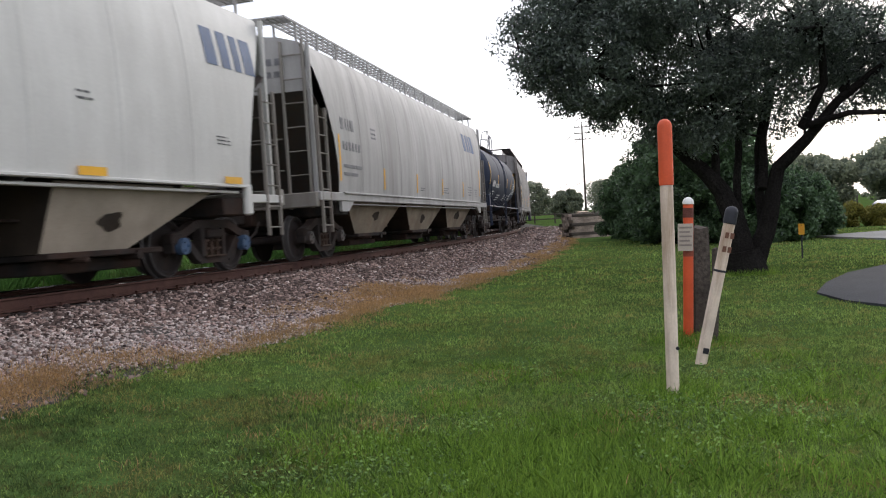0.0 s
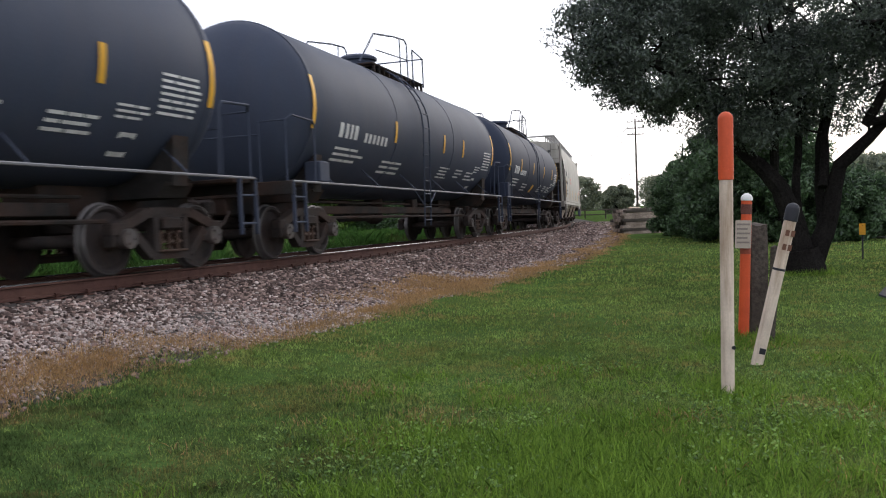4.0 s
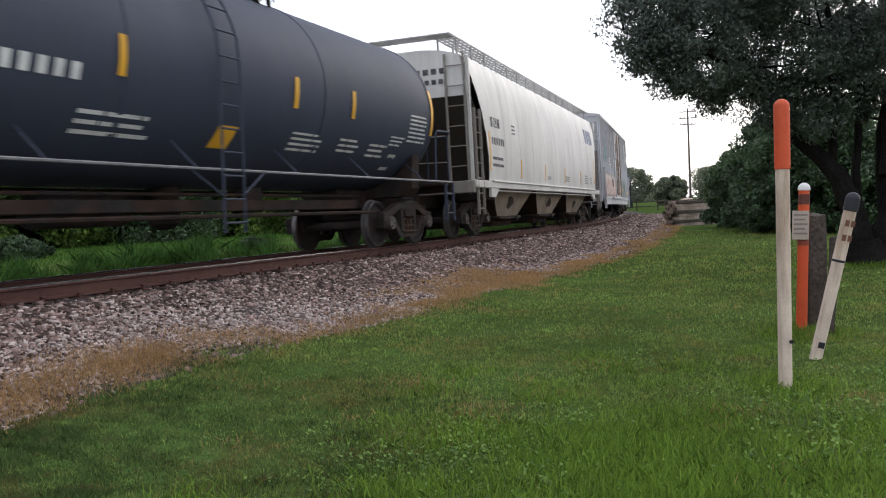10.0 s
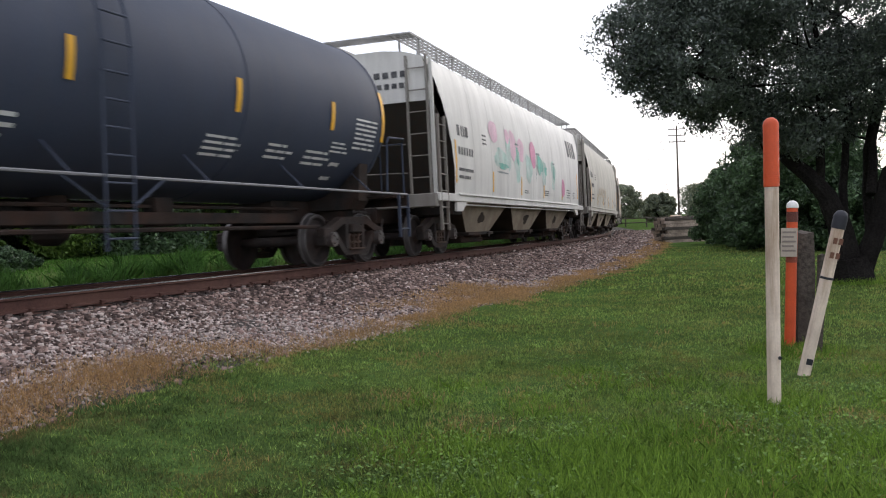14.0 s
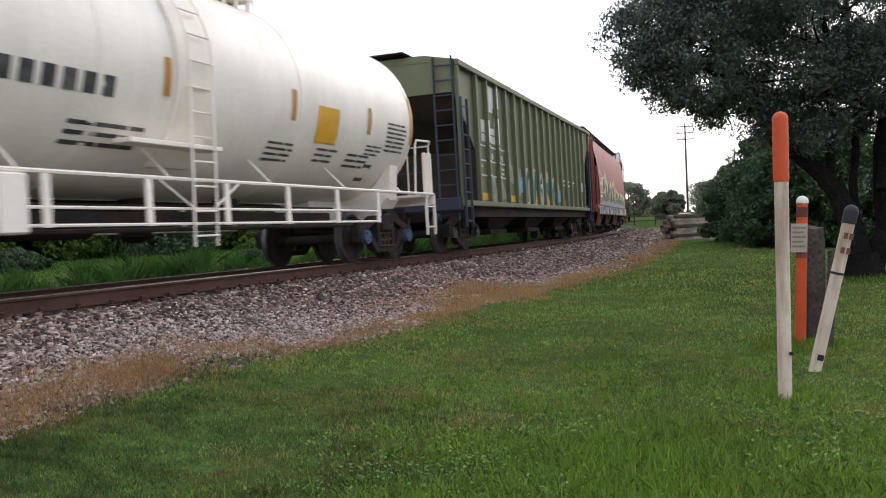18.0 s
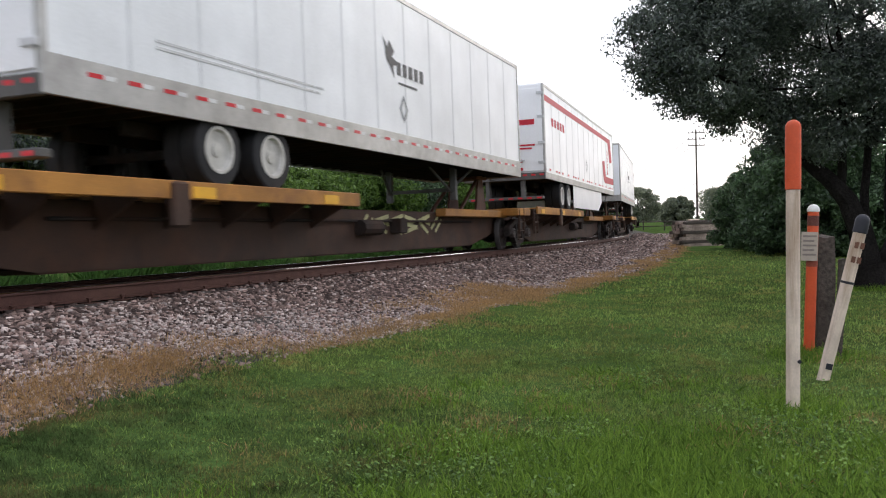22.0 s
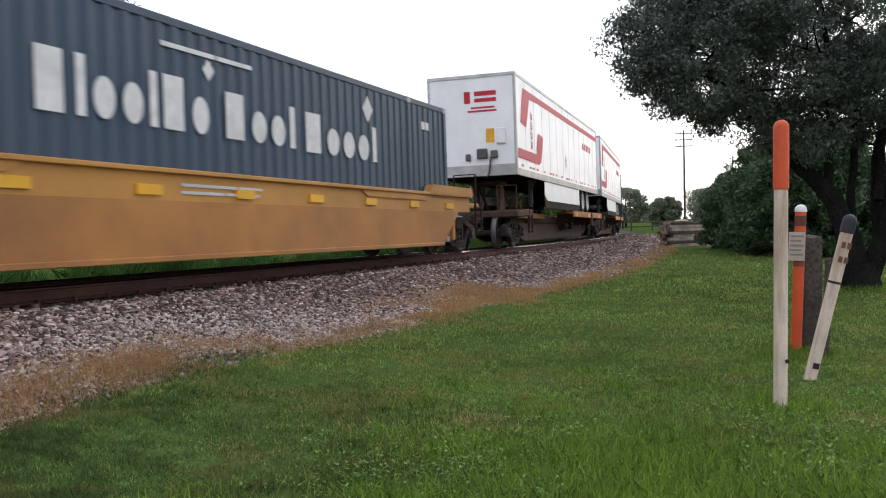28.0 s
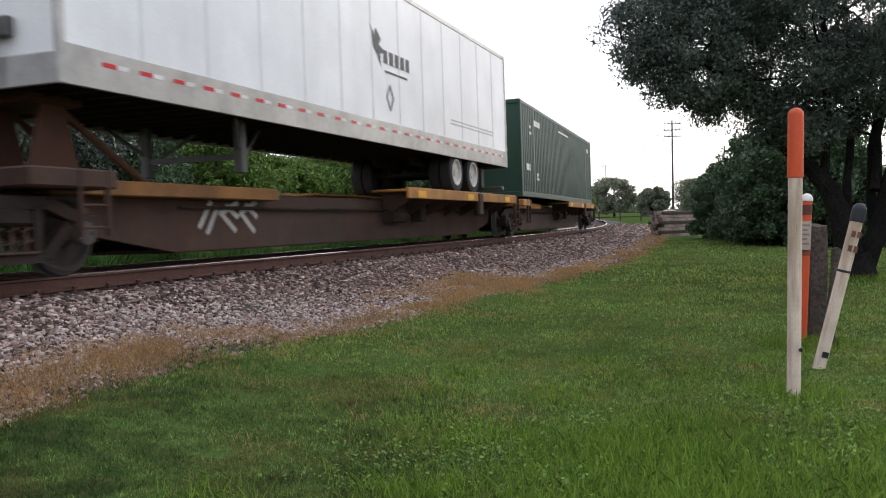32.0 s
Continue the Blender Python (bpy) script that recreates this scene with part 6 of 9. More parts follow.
    for e2 in (-1, 1):
        g = Geo()
        for sd in (-1, 1):
            x0, x1 = sorted((e2 * (h - 0.55), e2 * (h - 0.95)))
            ladder(g, x0, x1, sd * 1.38, 0.4, 1.1, 3)
            if (e2 < 0 and first) or (e2 > 0 and last):
                g.tube([(e2 * (h + 0.9), sd * 1.35, 1.05), (e2 * (h + 0.9), sd * 1.35, 1.75), (e2 * (h + 0.9), sd * 0.8, 1.75), (e2 * (h + 0.9), sd * 0.8, 1.05)], 0.02, 6)
        part("step", g, P_spine, car)
    truck(car, -h, u)
    if last:
        truck(car, h, u)
    for flag, e2 in ((first, -1), (last, 1)):
        if flag:
            part("end_frame", Geo().box(*sorted((e2 * h, e2 * (h + 1.0))), -1.4, 1.4, 0.86, 1.06, 0.03).box(*sorted((e2 * h, e2 * (h + 1.05))), -0.35, 0.35, 0.7, 1.0, 0.02), P_spine, car)
            coupler(car, e2 * (h + 1.0), e2)
    if tag:
        g = Geo()
        rng = random.Random(3)
        for letter in strokes(*tag_at, lambda z: 0.70, rng, 0.008, 0.08):
            part("graffiti_letter", letter, tag, car, "large pale sprayed shape")
    return car




def trailer(u0, nose, style, label, skirt=True, seed=1):
    """A 53-foot van trailer whose first end lies at u0 along the train. nose: -1 if its front goes first, 1 if its doors do."""
    L, w, zb, zt = 16.35, 1.295, 2.07 if style == "red" else 1.95, 4.99
    rh = 0.20 if style == "red" else 0.42
    u, h, rng = u0 + L / 2, L / 2, random.Random(seed)
    car = runs(thing("semi_trailer", label, "trailer", group="trailers on spine cars"), u, 7.0)
    flat = lambda z: w
    e = nose
    body = Geo().box(-h, h, -w, w, zb + 0.18, zt - 0.03, 0.012)
    body.box(-h + 0.02, h - 0.02, -w + 0.03, w - 0.03, zt - 0.04, zt)
    part("van_body", body, P_trailer, car)
    seam = Geo().box(-0.022, 0.022, -0.005, 0.0, zb + 0.33, zt - 0.12).mesh("panel_joint", P_seam)
    for k in range(1, 13):
        for sd in (-1, 1):
            part("panel_joint", seam, None, car, m=pose(-h + L * k / 13, sd * w, 0, 0, 0, 0 if sd < 0 else 180))
    rail = Geo()
    for sd in (-1, 1):
        rail.box(-h, h, *sorted((sd * (w - 0.03), sd * (w + 0.012))), zb, zb + rh, 0.006)
        rail.box(-h, h, *sorted((sd * (w - 0.03), sd * (w + 0.012))), zt - 0.1, zt, 0.006)
        for ee in (-1, 1):
            rail.box(*sorted((ee * (h - 0.09), ee * (h + 0.01))), *sorted((sd * (w - 0.06), sd * (w + 0.016))), zb, zt, 0.012)
    for z, q in ((zb, 0.32), (zt - 0.1, 0.1)):
        rail.box(e * h - 0.02, e * h + 0.02, -w, w, z, z + q, 0.006)
    part("frame_rail", rail, P_alu, car, "aluminium edge rails")
    floor = Geo().box(-h + 0.05, h - 0.05, -w + 0.03, w - 0.03, zb + 0.14, zb + 0.28)
    for x in np.linspace(-h + 0.3, h - 0.3, 40):
        floor.box(x - 0.03, x + 0.03, -w + 0.05, w - 0.05, zb + 0.02, zb + 0.14)
    part("floor_frame", floor, M_under, car)
    # tandem axles at the door end
    d = -e
    for k in (0, 1):
        xa = d * (h - 2.9 - 1.25 * k)
        for sd in (-1, 1):
            g = Geo()
            prof = [(sd * 0.72, 0.28), (sd * 0.72, 0.46), (sd * 0.76, 0.475), (sd * 0.94, 0.475), (sd * 0.955, 0.46), (sd * 0.96, 0.30)]
            g.lathe(prof, "y", (xa, 0, DECK + 0.475), 28, cap=False)
            prof = [(sd * 0.98, 0.28), (sd * 0.98, 0.46), (sd * 1.0, 0.475), (sd * 1.22, 0.475), (sd * 1.245, 0.45), (sd * 1.25, 0.30)]
            g.lathe(prof, "y", (xa, 0, DECK + 0.475), 28, cap=False)
            wh = part("road_wheel", g, M_tyre, car, "dual rubber tyres")
            g = Geo().lathe([(sd * 1.20, 0.30), (sd * 1.255, 0.31), (sd * 1.255, 0.27), (sd * 1.19, 0.24), (sd * 1.12, 0.14), (sd * 1.12, 0.10), (sd * 1.22, 0.095), (sd * 1.23, 0.01)], "y", (xa, 0, DECK + 0.475), 24)
            part("rim", g, M_rim, wh, "white steel rim")
    g = Geo()
    xc = d * (h - 3.52)
    g.box(xc - 1.5, xc + 1.5, -0.5, -0.38, zb - 0.16, zb + 0.03, 0.01).box(xc - 1.5, xc + 1.5, 0.38, 0.5, zb - 0.16, zb + 0.03, 0.01)
    for k in (0, 1):
        xa = d * (h - 2.9 - 1.25 * k)
        g.cyl((xa, -1.0, DECK + 0.475), (xa, 1.0, DECK + 0.475), 0.07, 10)
        g.cyl((xa, -0.45, DECK + 0.5), (xa, -0.45, zb), 0.08, 10).cyl((xa, 0.45, DECK + 0.5), (xa, 0.45, zb), 0.08, 10)
    part("bogie", g, M_under, car)
    g = Geo()
    xg = e * (h - 3.9)
    for sd in (-1, 1):
        g.box(xg - 0.07, xg + 0.07, *sorted((sd * 0.75, sd * 0.89)), zb - 0.7, zb + 0.05, 0.01)
        g.box(xg - 0.05, xg + 0.05, *sorted((sd * 0.77, sd * 0.87)), DECK + 0.1, zb - 0.65, 0.01)
        g.tube([(xg, sd * 0.8, zb - 0.55), (xg - e * 0.9, sd * 0.6, zb + 0.02)], 0.03, 6)
        g.tube([(xg, sd * 0.8, zb - 0.4), (xg + e * 0.5, sd * 1.1, zb + 0.02)], 0.03, 6)
    g.box(xg - 0.03, xg + 0.03, -0.75, 0.75, zb - 0.5, zb - 0.42)
    part("landing_gear", g, P_gear, car, "dark grey landing gear legs")
    if skirt:
        g = Geo()
        for sd in (-1, 1):
            x0, x1 = xg - e * 0.2, d * (h - 5.1)
            q = [(x0, zb + 0.02), (x1, zb + 0.02), (x1, zb - 0.80), (x0 - e * 1.0, zb - 0.80), (x0, zb - 0.45)]
            g.prism(q, "y", *sorted((sd * (w - 0.05), sd * (w - 0.035))))
        part("side_skirt", g, P_trailer, car, "white aerodynamic side skirt")
        if skirt == "dark":
            g = Geo()
            for sd in (-1, 1):
                x0, x1 = sorted((x0, x1))
                g.box(x0, x1, *sorted((sd * (w - 0.056), sd * (w - 0.03))), zb - 0.86, zb - 0.62)
            part("skirt_edge", g, M_under, car)
    # doors or nose
    xd = d * h
    g = Geo()
    for yy in (-0.66, 0.66):
        g.box(*sorted((xd, xd + d * 0.03)), yy - 0.58, yy + 0.58, zb + 0.24, zt - 0.14, 0.008)
    doors = part("rear_door", g, P_trailer, car, "pair of white rear doors")
    g = Geo()
    for yy in (-0.42, -0.12, 0.12, 0.42):
        g.tube([(xd + d * 0.05, yy, zb + 0.15), (xd + d * 0.05, yy, zt - 0.08)], 0.018, 6)
    for yy in (-0.42, 0.42):
        g.box(*sorted((xd + d * 0.03, xd + d * 0.08)), yy - 0.25, yy + 0.05, zb + 0.55, zb + 0.6)
    for sd in (-1, 1):
        for z in (zb + 0.5, zb + 1.1, zb + 1.9, zt - 0.3):
            g.box(*sorted((xd + d * 0.02, xd + d * 0.06)), *sorted((sd * (w - 0.2), sd * (w + 0.01))), z - 0.04, z + 0.04)
    part("lock_rod", g, P_joint, doors)
    g = Geo()
    g.box(*sorted((xd - d * 0.05, xd + d * 0.06)), -w, w, zb - 0.02, zb + 0.2, 0.01)
    for sd in (-1, 1):
        g.box(*sorted((xd - d * 0.25, xd + d * 0.0)), *sorted((sd * 0.5, sd * 0.62)), zb - 0.55, zb, 0.01)
    g.box(*sorted((xd - d * 0.2, xd + d * 0.0)), -w + 0.1, w - 0.1, zb - 0.62, zb - 0.52, 0.015)
    part("rear_bumper", g, P_gear, car)
    g = Geo()
    for k in range(10):
        g.box(*sorted((xd + d * 0.005, xd + d * 0.066)), -w + 0.05 + k * 0.26, -w + 0.18 + k * 0.26, zb + 0.1, zb + 0.15)
    for k in range(8):
        g.box(*sorted((xd + d * 0.0, xd + d * 0.006)), -w + 0.15 + k * 0.3, -w + 0.3 + k * 0.3, zb - 0.60, zb - 0.55)
    part("reflector", g, M_reflect_red, car)
    xn = e * h
    g = Geo()
    for d0, ya, yb, za, zc in ((0.12, -0.45, -0.15, 0.5, 0.78), (0.1, -0.75, -0.55, 0.5, 0.72), (0.07, 0.05, 0.2, 0.45, 0.65)):
        part("connector_box", Geo().box(*sorted((xn, xn + e * d0)), ya, yb, zb + za, zb + zc, 0.02), P_gear, car, "grey connector box on the nose")
    g.tube([(xn + e * 0.05, -0.55, zb + 0.55), (xn + e * 0.08, -0.5, zb + 0.1), (xn + e * 0.02, -0.4, zb - 0.05)], 0.025, 6)
    part("air_hose", g, P_gear, car)
    if style == "red":
        part("yellow_label", Geo().box(*sorted((xn, xn + e * 0.012)), -0.66, -0.42, zb + 0.95, zb + 1.35), M_yellow, car)
        for ya, yb, z, hh in ((-0.75, -0.1, zt - 0.62, 0.13), (-0.75, -0.1, zt - 0.8, 0.11), (0.02, 0.2, zt - 0.82, 0.34), (-0.7, 0.0, zt - 0.98, 0.05), (-0.75, 0.1, zt - 1.08, 0.05)):
            part("nose_lettering", Geo().box(*sorted((xn, xn + e * 0.01)), ya, yb, z, z + hh), M_red_let, car, "small red lettering bar")
        part("vent_box", Geo().box(*sorted((xn, xn + e * 0.08)), -1.0, -0.74, zb + 0.9, zb + 1.35, 0.02), P_trailer, car)
    else:
        part("nose_placard", Geo().add([(xn + e * 0.006, y, z) for y, z in ((0.62, zb + 0.62), (0.36, zb + 0.88), (0.62, zb + 1.14), (0.88, zb + 0.88))], [(0, 1, 2, 3)]), P_joint, car)
    # side reflectors
    g, g2 = Geo(), Geo()
    n = 26 if style == "bird" else 15
    for k in range(n):
        x = -h + 0.6 + (L - 1.4) * k / (n - 1)
        g.box(x, x + 0.22, -w - 0.016, -w - 0.008, zb + (0.25 if style == "bird" else 0.27), zb + (0.30 if style == "bird" else 0.33))
        if style == "bird":
            g2.box(x + 0.22, x + 0.40, -w - 0.016, -w - 0.008, zb + 0.25, zb + 0.30)
        elif k % 3 == 1:
            g.box(x + 0.45, x + 0.67, -w - 0.016, -w - 0.008, zb + 0.27, zb + 0.33)
    part("side_reflector", g, M_reflect_red, car)
    if g2.v:
        part("side_reflector", g2, M_white_let, car)
    g = Geo()
    xr = -0.15 if e < 0 else 0.2
    if style == "red":
        # red band along the top, a large angular emblem at the nose, a short word of blocks at the doors
        x0, x1 = sorted((e * (h - 3.3), d * (h - 0.1)))
        g.decal(x0, x1, zt - 0.52, zt - 0.33, flat, nz=1)
        xe = e * (h - 0.5)
        sg = -e
        def arm(pts):
            vs = [(xe + sg * a, -(w + 0.009), z) for a, z in pts]
            g.add(vs, [tuple(range(len(vs)))])
        arm([(0.08, zt - 1.38), (0.85, zt - 1.45), (1.35, zt - 0.56), (2.8, zt - 0.52), (2.8, zt - 0.33), (0.5, zt - 0.33)])
        arm([(-0.3, zb + 0.50), (2.6, zb + 0.47), (2.95, zb + 0.58), (3.35, zb + 1.40), (2.55, zb + 1.46), (2.25, zb + 0.78), (-0.3, zb + 0.78)])
        part("emblem", g, M_red_let, car, "large red angular stripe emblem")
        g = Geo()
        bx = xe + sg * 1.6
        for k in range(4):
            z = zb + 0.9 + k * 0.29
            g.decal(bx - 0.11, bx + 0.11, z, z + 0.06, flat, nz=1)
            g.decal(bx - 0.11, bx - 0.05, z, z + 0.24, flat, nz=1)
            g.decal(bx + 0.05, bx + 0.11, z, z + 0.2, flat, nz=1)
        blocks(g, 4.0 if e < 0 else -7.0, zt - 1.2, 2.4, 0.36, "nnnnn", flat, slant=-0.1)
        part("lettering", g, M_red_let, car, "red lettering blocks")
        if nose > 0:
            g = Geo()
            for (ya, yb, z, hh) in ((-1.0, -0.3, zt - 1.25, 0.16), (-1.0, 0.9, zt - 1.9, 0.05), (-0.9, 0.9, zt - 2.0, 0.05), (-0.6, 0.2, zt - 2.4, 0.09), (-0.6, 0.1, zt - 2.65, 0.09)):
                g.box(-h - 0.042, -h - 0.032, ya, yb, z, z + hh)
            part("door_lettering", g, M_red_let, doors)
    else:
        # dark bird shape, a word of blocks and a small diamond
        vs = [(xr + a, -(w + 0.009), z) for a, z in ((-0.55, zt - 0.88), (-0.36, zt - 1.08), (-0.28, zt - 0.93), (-0.06, zt - 1.1), (-0.16, zt - 1.22), (0.16, zt - 1.32), (-0.12, zt - 1.38), (-0.08, zt - 1.62), (-0.22, zt - 1.42), (-0.4, zt - 1.3), (-0.44, zt - 1.08))]
        g.add(vs, [tuple(range(len(vs)))])
        blocks(g, xr + 0.05, zt - 1.52, 1.35, 0.34, "nnnnn", flat, slant=0.0)
        bars(g, xr + 0.1, zt - 1.72, xr + 1.4, zt - 1.62, 1, flat, rng)
        part("lettering", g, P_charcoal, car, "dark bird emblem and lettering blocks")
        g = Geo()
        bars(g, (-h + 1.7 if e > 0 else h - 4.6), zb + 0.72, (-h + 5.6 if e > 0 else h - 1.2), zb + 0.88, 2, flat, rng, ragged=0.05)
        part("small_lettering", g, P_joint, car)
        if nose > 0:
            g = Geo()
            for k in range(5):
                g.box(-h - 0.042, -h - 0.032, -1.05 + k * 0.24, -0.87 + k * 0.24, zt - 0.95, zt - 0.62)
            g.box(-h - 0.042, -h - 0.032, -1.0, 0.1, zt - 1.12, zt - 1.05)
            part("door_lettering", g, M_orange_let, doors)
            g = Geo()
            vs = [(-h - 0.04, y, z) for y, z in ((0.95, zt - 0.45), (0.75, zt - 0.7), (0.55, zt - 0.5), (0.35, zt - 0.62), (0.2, zt - 0.85), (0.45, zt - 0.95), (0.35, zt - 1.25), (0.6, zt - 1.0), (0.95, zt - 0.85))]
            g.add(vs, [tuple(range(len(vs)))])
            g.box(-h - 0.042, -h - 0.032, 0.3, 0.75, zb + 1.45, zb + 1.55)
            g.box(-h - 0.042, -h - 0.032, 0.1, 1.0, zb + 1.3, zb + 1.35)
            g.add([(-h - 0.04, 0.55, zb + 0.55), (-h - 0.04, 0.25, zb + 0.85), (-h - 0.04, 0.55, zb + 1.15), (-h - 0.04, 0.85, zb + 0.85)], [(0, 1, 2, 3)])
            part("door_emblem", g, P_charcoal, doors)
    g = Geo()
    xq = xr + 0.3 if style == "bird" else -0.1
    q = [[(xq + a * k, -(w + 0.009), zb + 0.9 + b * k) for a, b in ((0, -0.27), (0.19, 0), (0, 0.27), (-0.19, 0))] for k in (1.0, 0.62)]
    g.add(q[0] + q[1], [(0, 1, 5, 4), (1, 2, 6, 5), (2, 3, 7, 6), (3, 0, 4, 7)])
    part("placard_holder", g, M_diamond, car)
    return car




def container(u0, z0, body, label, doors=False, white_post=True, pattern=None, base_band=None, seed=2, sign=None, L=16.15):
    w, H = 1.295, 2.896
    h, u, rng = L / 2, u0 + L / 2, random.Random(seed)
    car = runs(thing("shipping_container", label, "container", group="shipping containers"), u, 7.0)
    z1 = z0 + H
    g = Geo()
    n = int(L / 0.28)
    for sd in (-1, 1):
        pts = []
        for k in range(n):
            x = -h + 0.12 + (L - 0.24) * k / n
            s = (L - 0.24) / n
            pts += [(x, 0), (x + s * 0.32, 0), (x + s * 0.46, 0.02), (x + s * 0.86, 0.02)]
        pts.append((h - 0.12, 0))
        a = [(x, sd * (w - 0.005 - d), z0 + 0.16) for x, d in pts]
        b = [(x, sd * (w - 0.005 - d), z1 - 0.10) for x, d in pts]
        g.loft([a, b], closed=False)
    g.box(-h + 0.04, h - 0.04, -w + 0.04, w - 0.04, z1 - 0.05, z1 - 0.01)
    g.box(h - 0.08, h - 0.04, -w + 0.06, w - 0.06, z0 + 0.1, z1 - 0.05)
    if not doors:
        g.box(-h + 0.04, -h + 0.08, -w + 0.06, w - 0.06, z0 + 0.1, z1 - 0.05)
    part("corrugated_wall", g, body, car, smooth=20)
    fr = Geo()
    posts = [-h + 0.08, h - 0.08] + ([-6.096, 6.096] if L > 13 else [])
    for sd in (-1, 1):
        fr.box(-h, h, *sorted((sd * (w - 0.06), sd * w)), z1 - 0.11, z1, 0.012)
        fr.box(-h, h, *sorted((sd * (w - 0.07), sd * w)), z0, z0 + 0.17, 0.012)
        for x in posts:
            fr.box(x - 0.075, x + 0.075, *sorted((sd * (w - 0.08), sd * (w + 0.004))), z0, z1 + 0.005, 0.012)
    for e in (-1, 1):
        fr.box(*sorted((e * h, e * (h - 0.1))), -w, w, z1 - 0.12, z1, 0.012)
        fr.box(*sorted((e * h, e * (h - 0.1))), -w, w, z0, z0 + 0.16, 0.012)
    part("frame", fr, body, car)
    cc = Geo()
    for x in posts:
        for sd in (-1, 1):
            for z in (z0, z1 - 0.118):
                cc.box(x - 0.085, x + 0.085, *sorted((sd * (w - 0.16), sd * (w + 0.006))), z - 0.002, z + 0.125, 0.012)
    part("corner_casting", cc, P_grey if white_post else body, car)
    flat = lambda z: w
    if doors:
        g = Geo()
        for sd in (-1, 1):
            g.box(-h + 0.0, -h + 0.05, *sorted((sd * 0.02, sd * (w - 0.08))), z0 + 0.15, z1 - 0.12, 0.01)
        d = part("door", g, body, car)
        g = Geo()
        for y in (-0.95, -0.4, 0.4, 0.95):
            g.tube([(-h - 0.035, y, z0 + 0.08), (-h - 0.035, y, z1 - 0.06)], 0.024, 8)
            for z in (z0 + 0.1, z0 + 1.0, z0 + 1.9, z1 - 0.12):
                g.box(-h - 0.06, -h - 0.0, y - 0.05, y + 0.05, z - 0.04, z + 0.04, 0.008)
        part("lock_rod", g, P_grey, d, "grey lock rods")
        g = Geo()
        for (ya, yb, z, hh) in ((0.1, 0.9, z1 - 0.9, 0.16), (0.1, 1.0, z1 - 1.2, 0.16), (-0.95, -0.2, z1 - 0.75, 0.16), (-1.0, -0.15, z1 - 1.05, 0.14), (-1.1, -0.15, z0 + 0.5, 0.06), (-1.1, -0.15, z0 + 0.66, 0.06), (0.2, 1.0, z0 + 0.9, 0.1), (0.2, 1.0, z0 + 0.6, 0.1), (-0.9, -0.5, z1 - 0.3, 0.08), (0.5, 0.9, z1 - 0.4, 0.07)):
            g.box(-h - 0.012, -h - 0.004, ya, yb, z, z + hh)
        g.add([(-h - 0.01, -0.6, z0 + 1.05), (-h - 0.01, -0.95, z0 + 1.4), (-h - 0.01, -0.6, z0 + 1.75), (-h - 0.01, -0.25, z0 + 1.4)], [(0, 1, 2, 3)])
        part("door_lettering", g, M_white_let, d)
    if base_band:
        part("base_band", Geo().box(-h + 0.2, h - 0.2, -w - 0.012, -w - 0.003, z0 + 0.02, z0 + 0.22), base_band, car)
    if pattern:
        for x0, zz, wd, ht, pat, m in pattern:
            g = Geo()
            blocks(g, x0, z0 + zz, wd, ht, pat, flat, nz=1)
            part("lettering", g, m, car, "large white lettering blocks")
        for x, zz, q in ((4.25, 2.42, 0.2), (-0.3, 2.36, 0.12)):
            part("diamond_mark", Geo().add([(x - q, -w - 0.008, z0 + zz), (x, -w - 0.008, z0 + zz - q * 1.2), (x + q, -w - 0.008, z0 + zz), (x, -w - 0.008, z0 + zz + q * 1.2)], [(0, 1, 2, 3)]), M_white_let, car, "white diamond mark")
    g = Geo()
    bars(g, -6.0, z1 - 0.62, -5.0, z1 - 0.42, 1, flat, rng, ragged=0.05, gap=0.1)
    bars(g, -h + 1.3, z1 - 1.0, -h + 1.6, z1 - 0.6, 2, flat, rng)
    bars(g, h - 1.4, z1 - 0.6, h - 0.9, z1 - 0.4, 1, flat, rng, gap=0.2)
    bars(g, -1.2, z1 - 0.42, 1.2, z1 - 0.28, 1, flat, rng)
    bars(g, -h + 0.7, z0 + 0.8, -h + 1.3, z0 + 1.05, 1, flat, rng, gap=0.2)
    bars(g, -5.7, z0 + 0.55, -5.3, z0 + 0.8, 2, flat, rng, gap=0.2)
    part("stencilling", g, M_white_let, car)
    if sign:
        x, z, a, b = sign
        part("sign_plate", Geo().decal(x - a, x + a, z0 + z - b, z0 + z + b, flat, nz=1), M_white_let, car)
        g = Geo()
        splash(g, x, z0 + z, a * 0.6, b * 0.55, flat, rng, off=0.014, rough=0.1)
        part("sign_emblem", g, mat("tan_emblem", (0.42, 0.27, 0.12), 0.5), car)
    return car


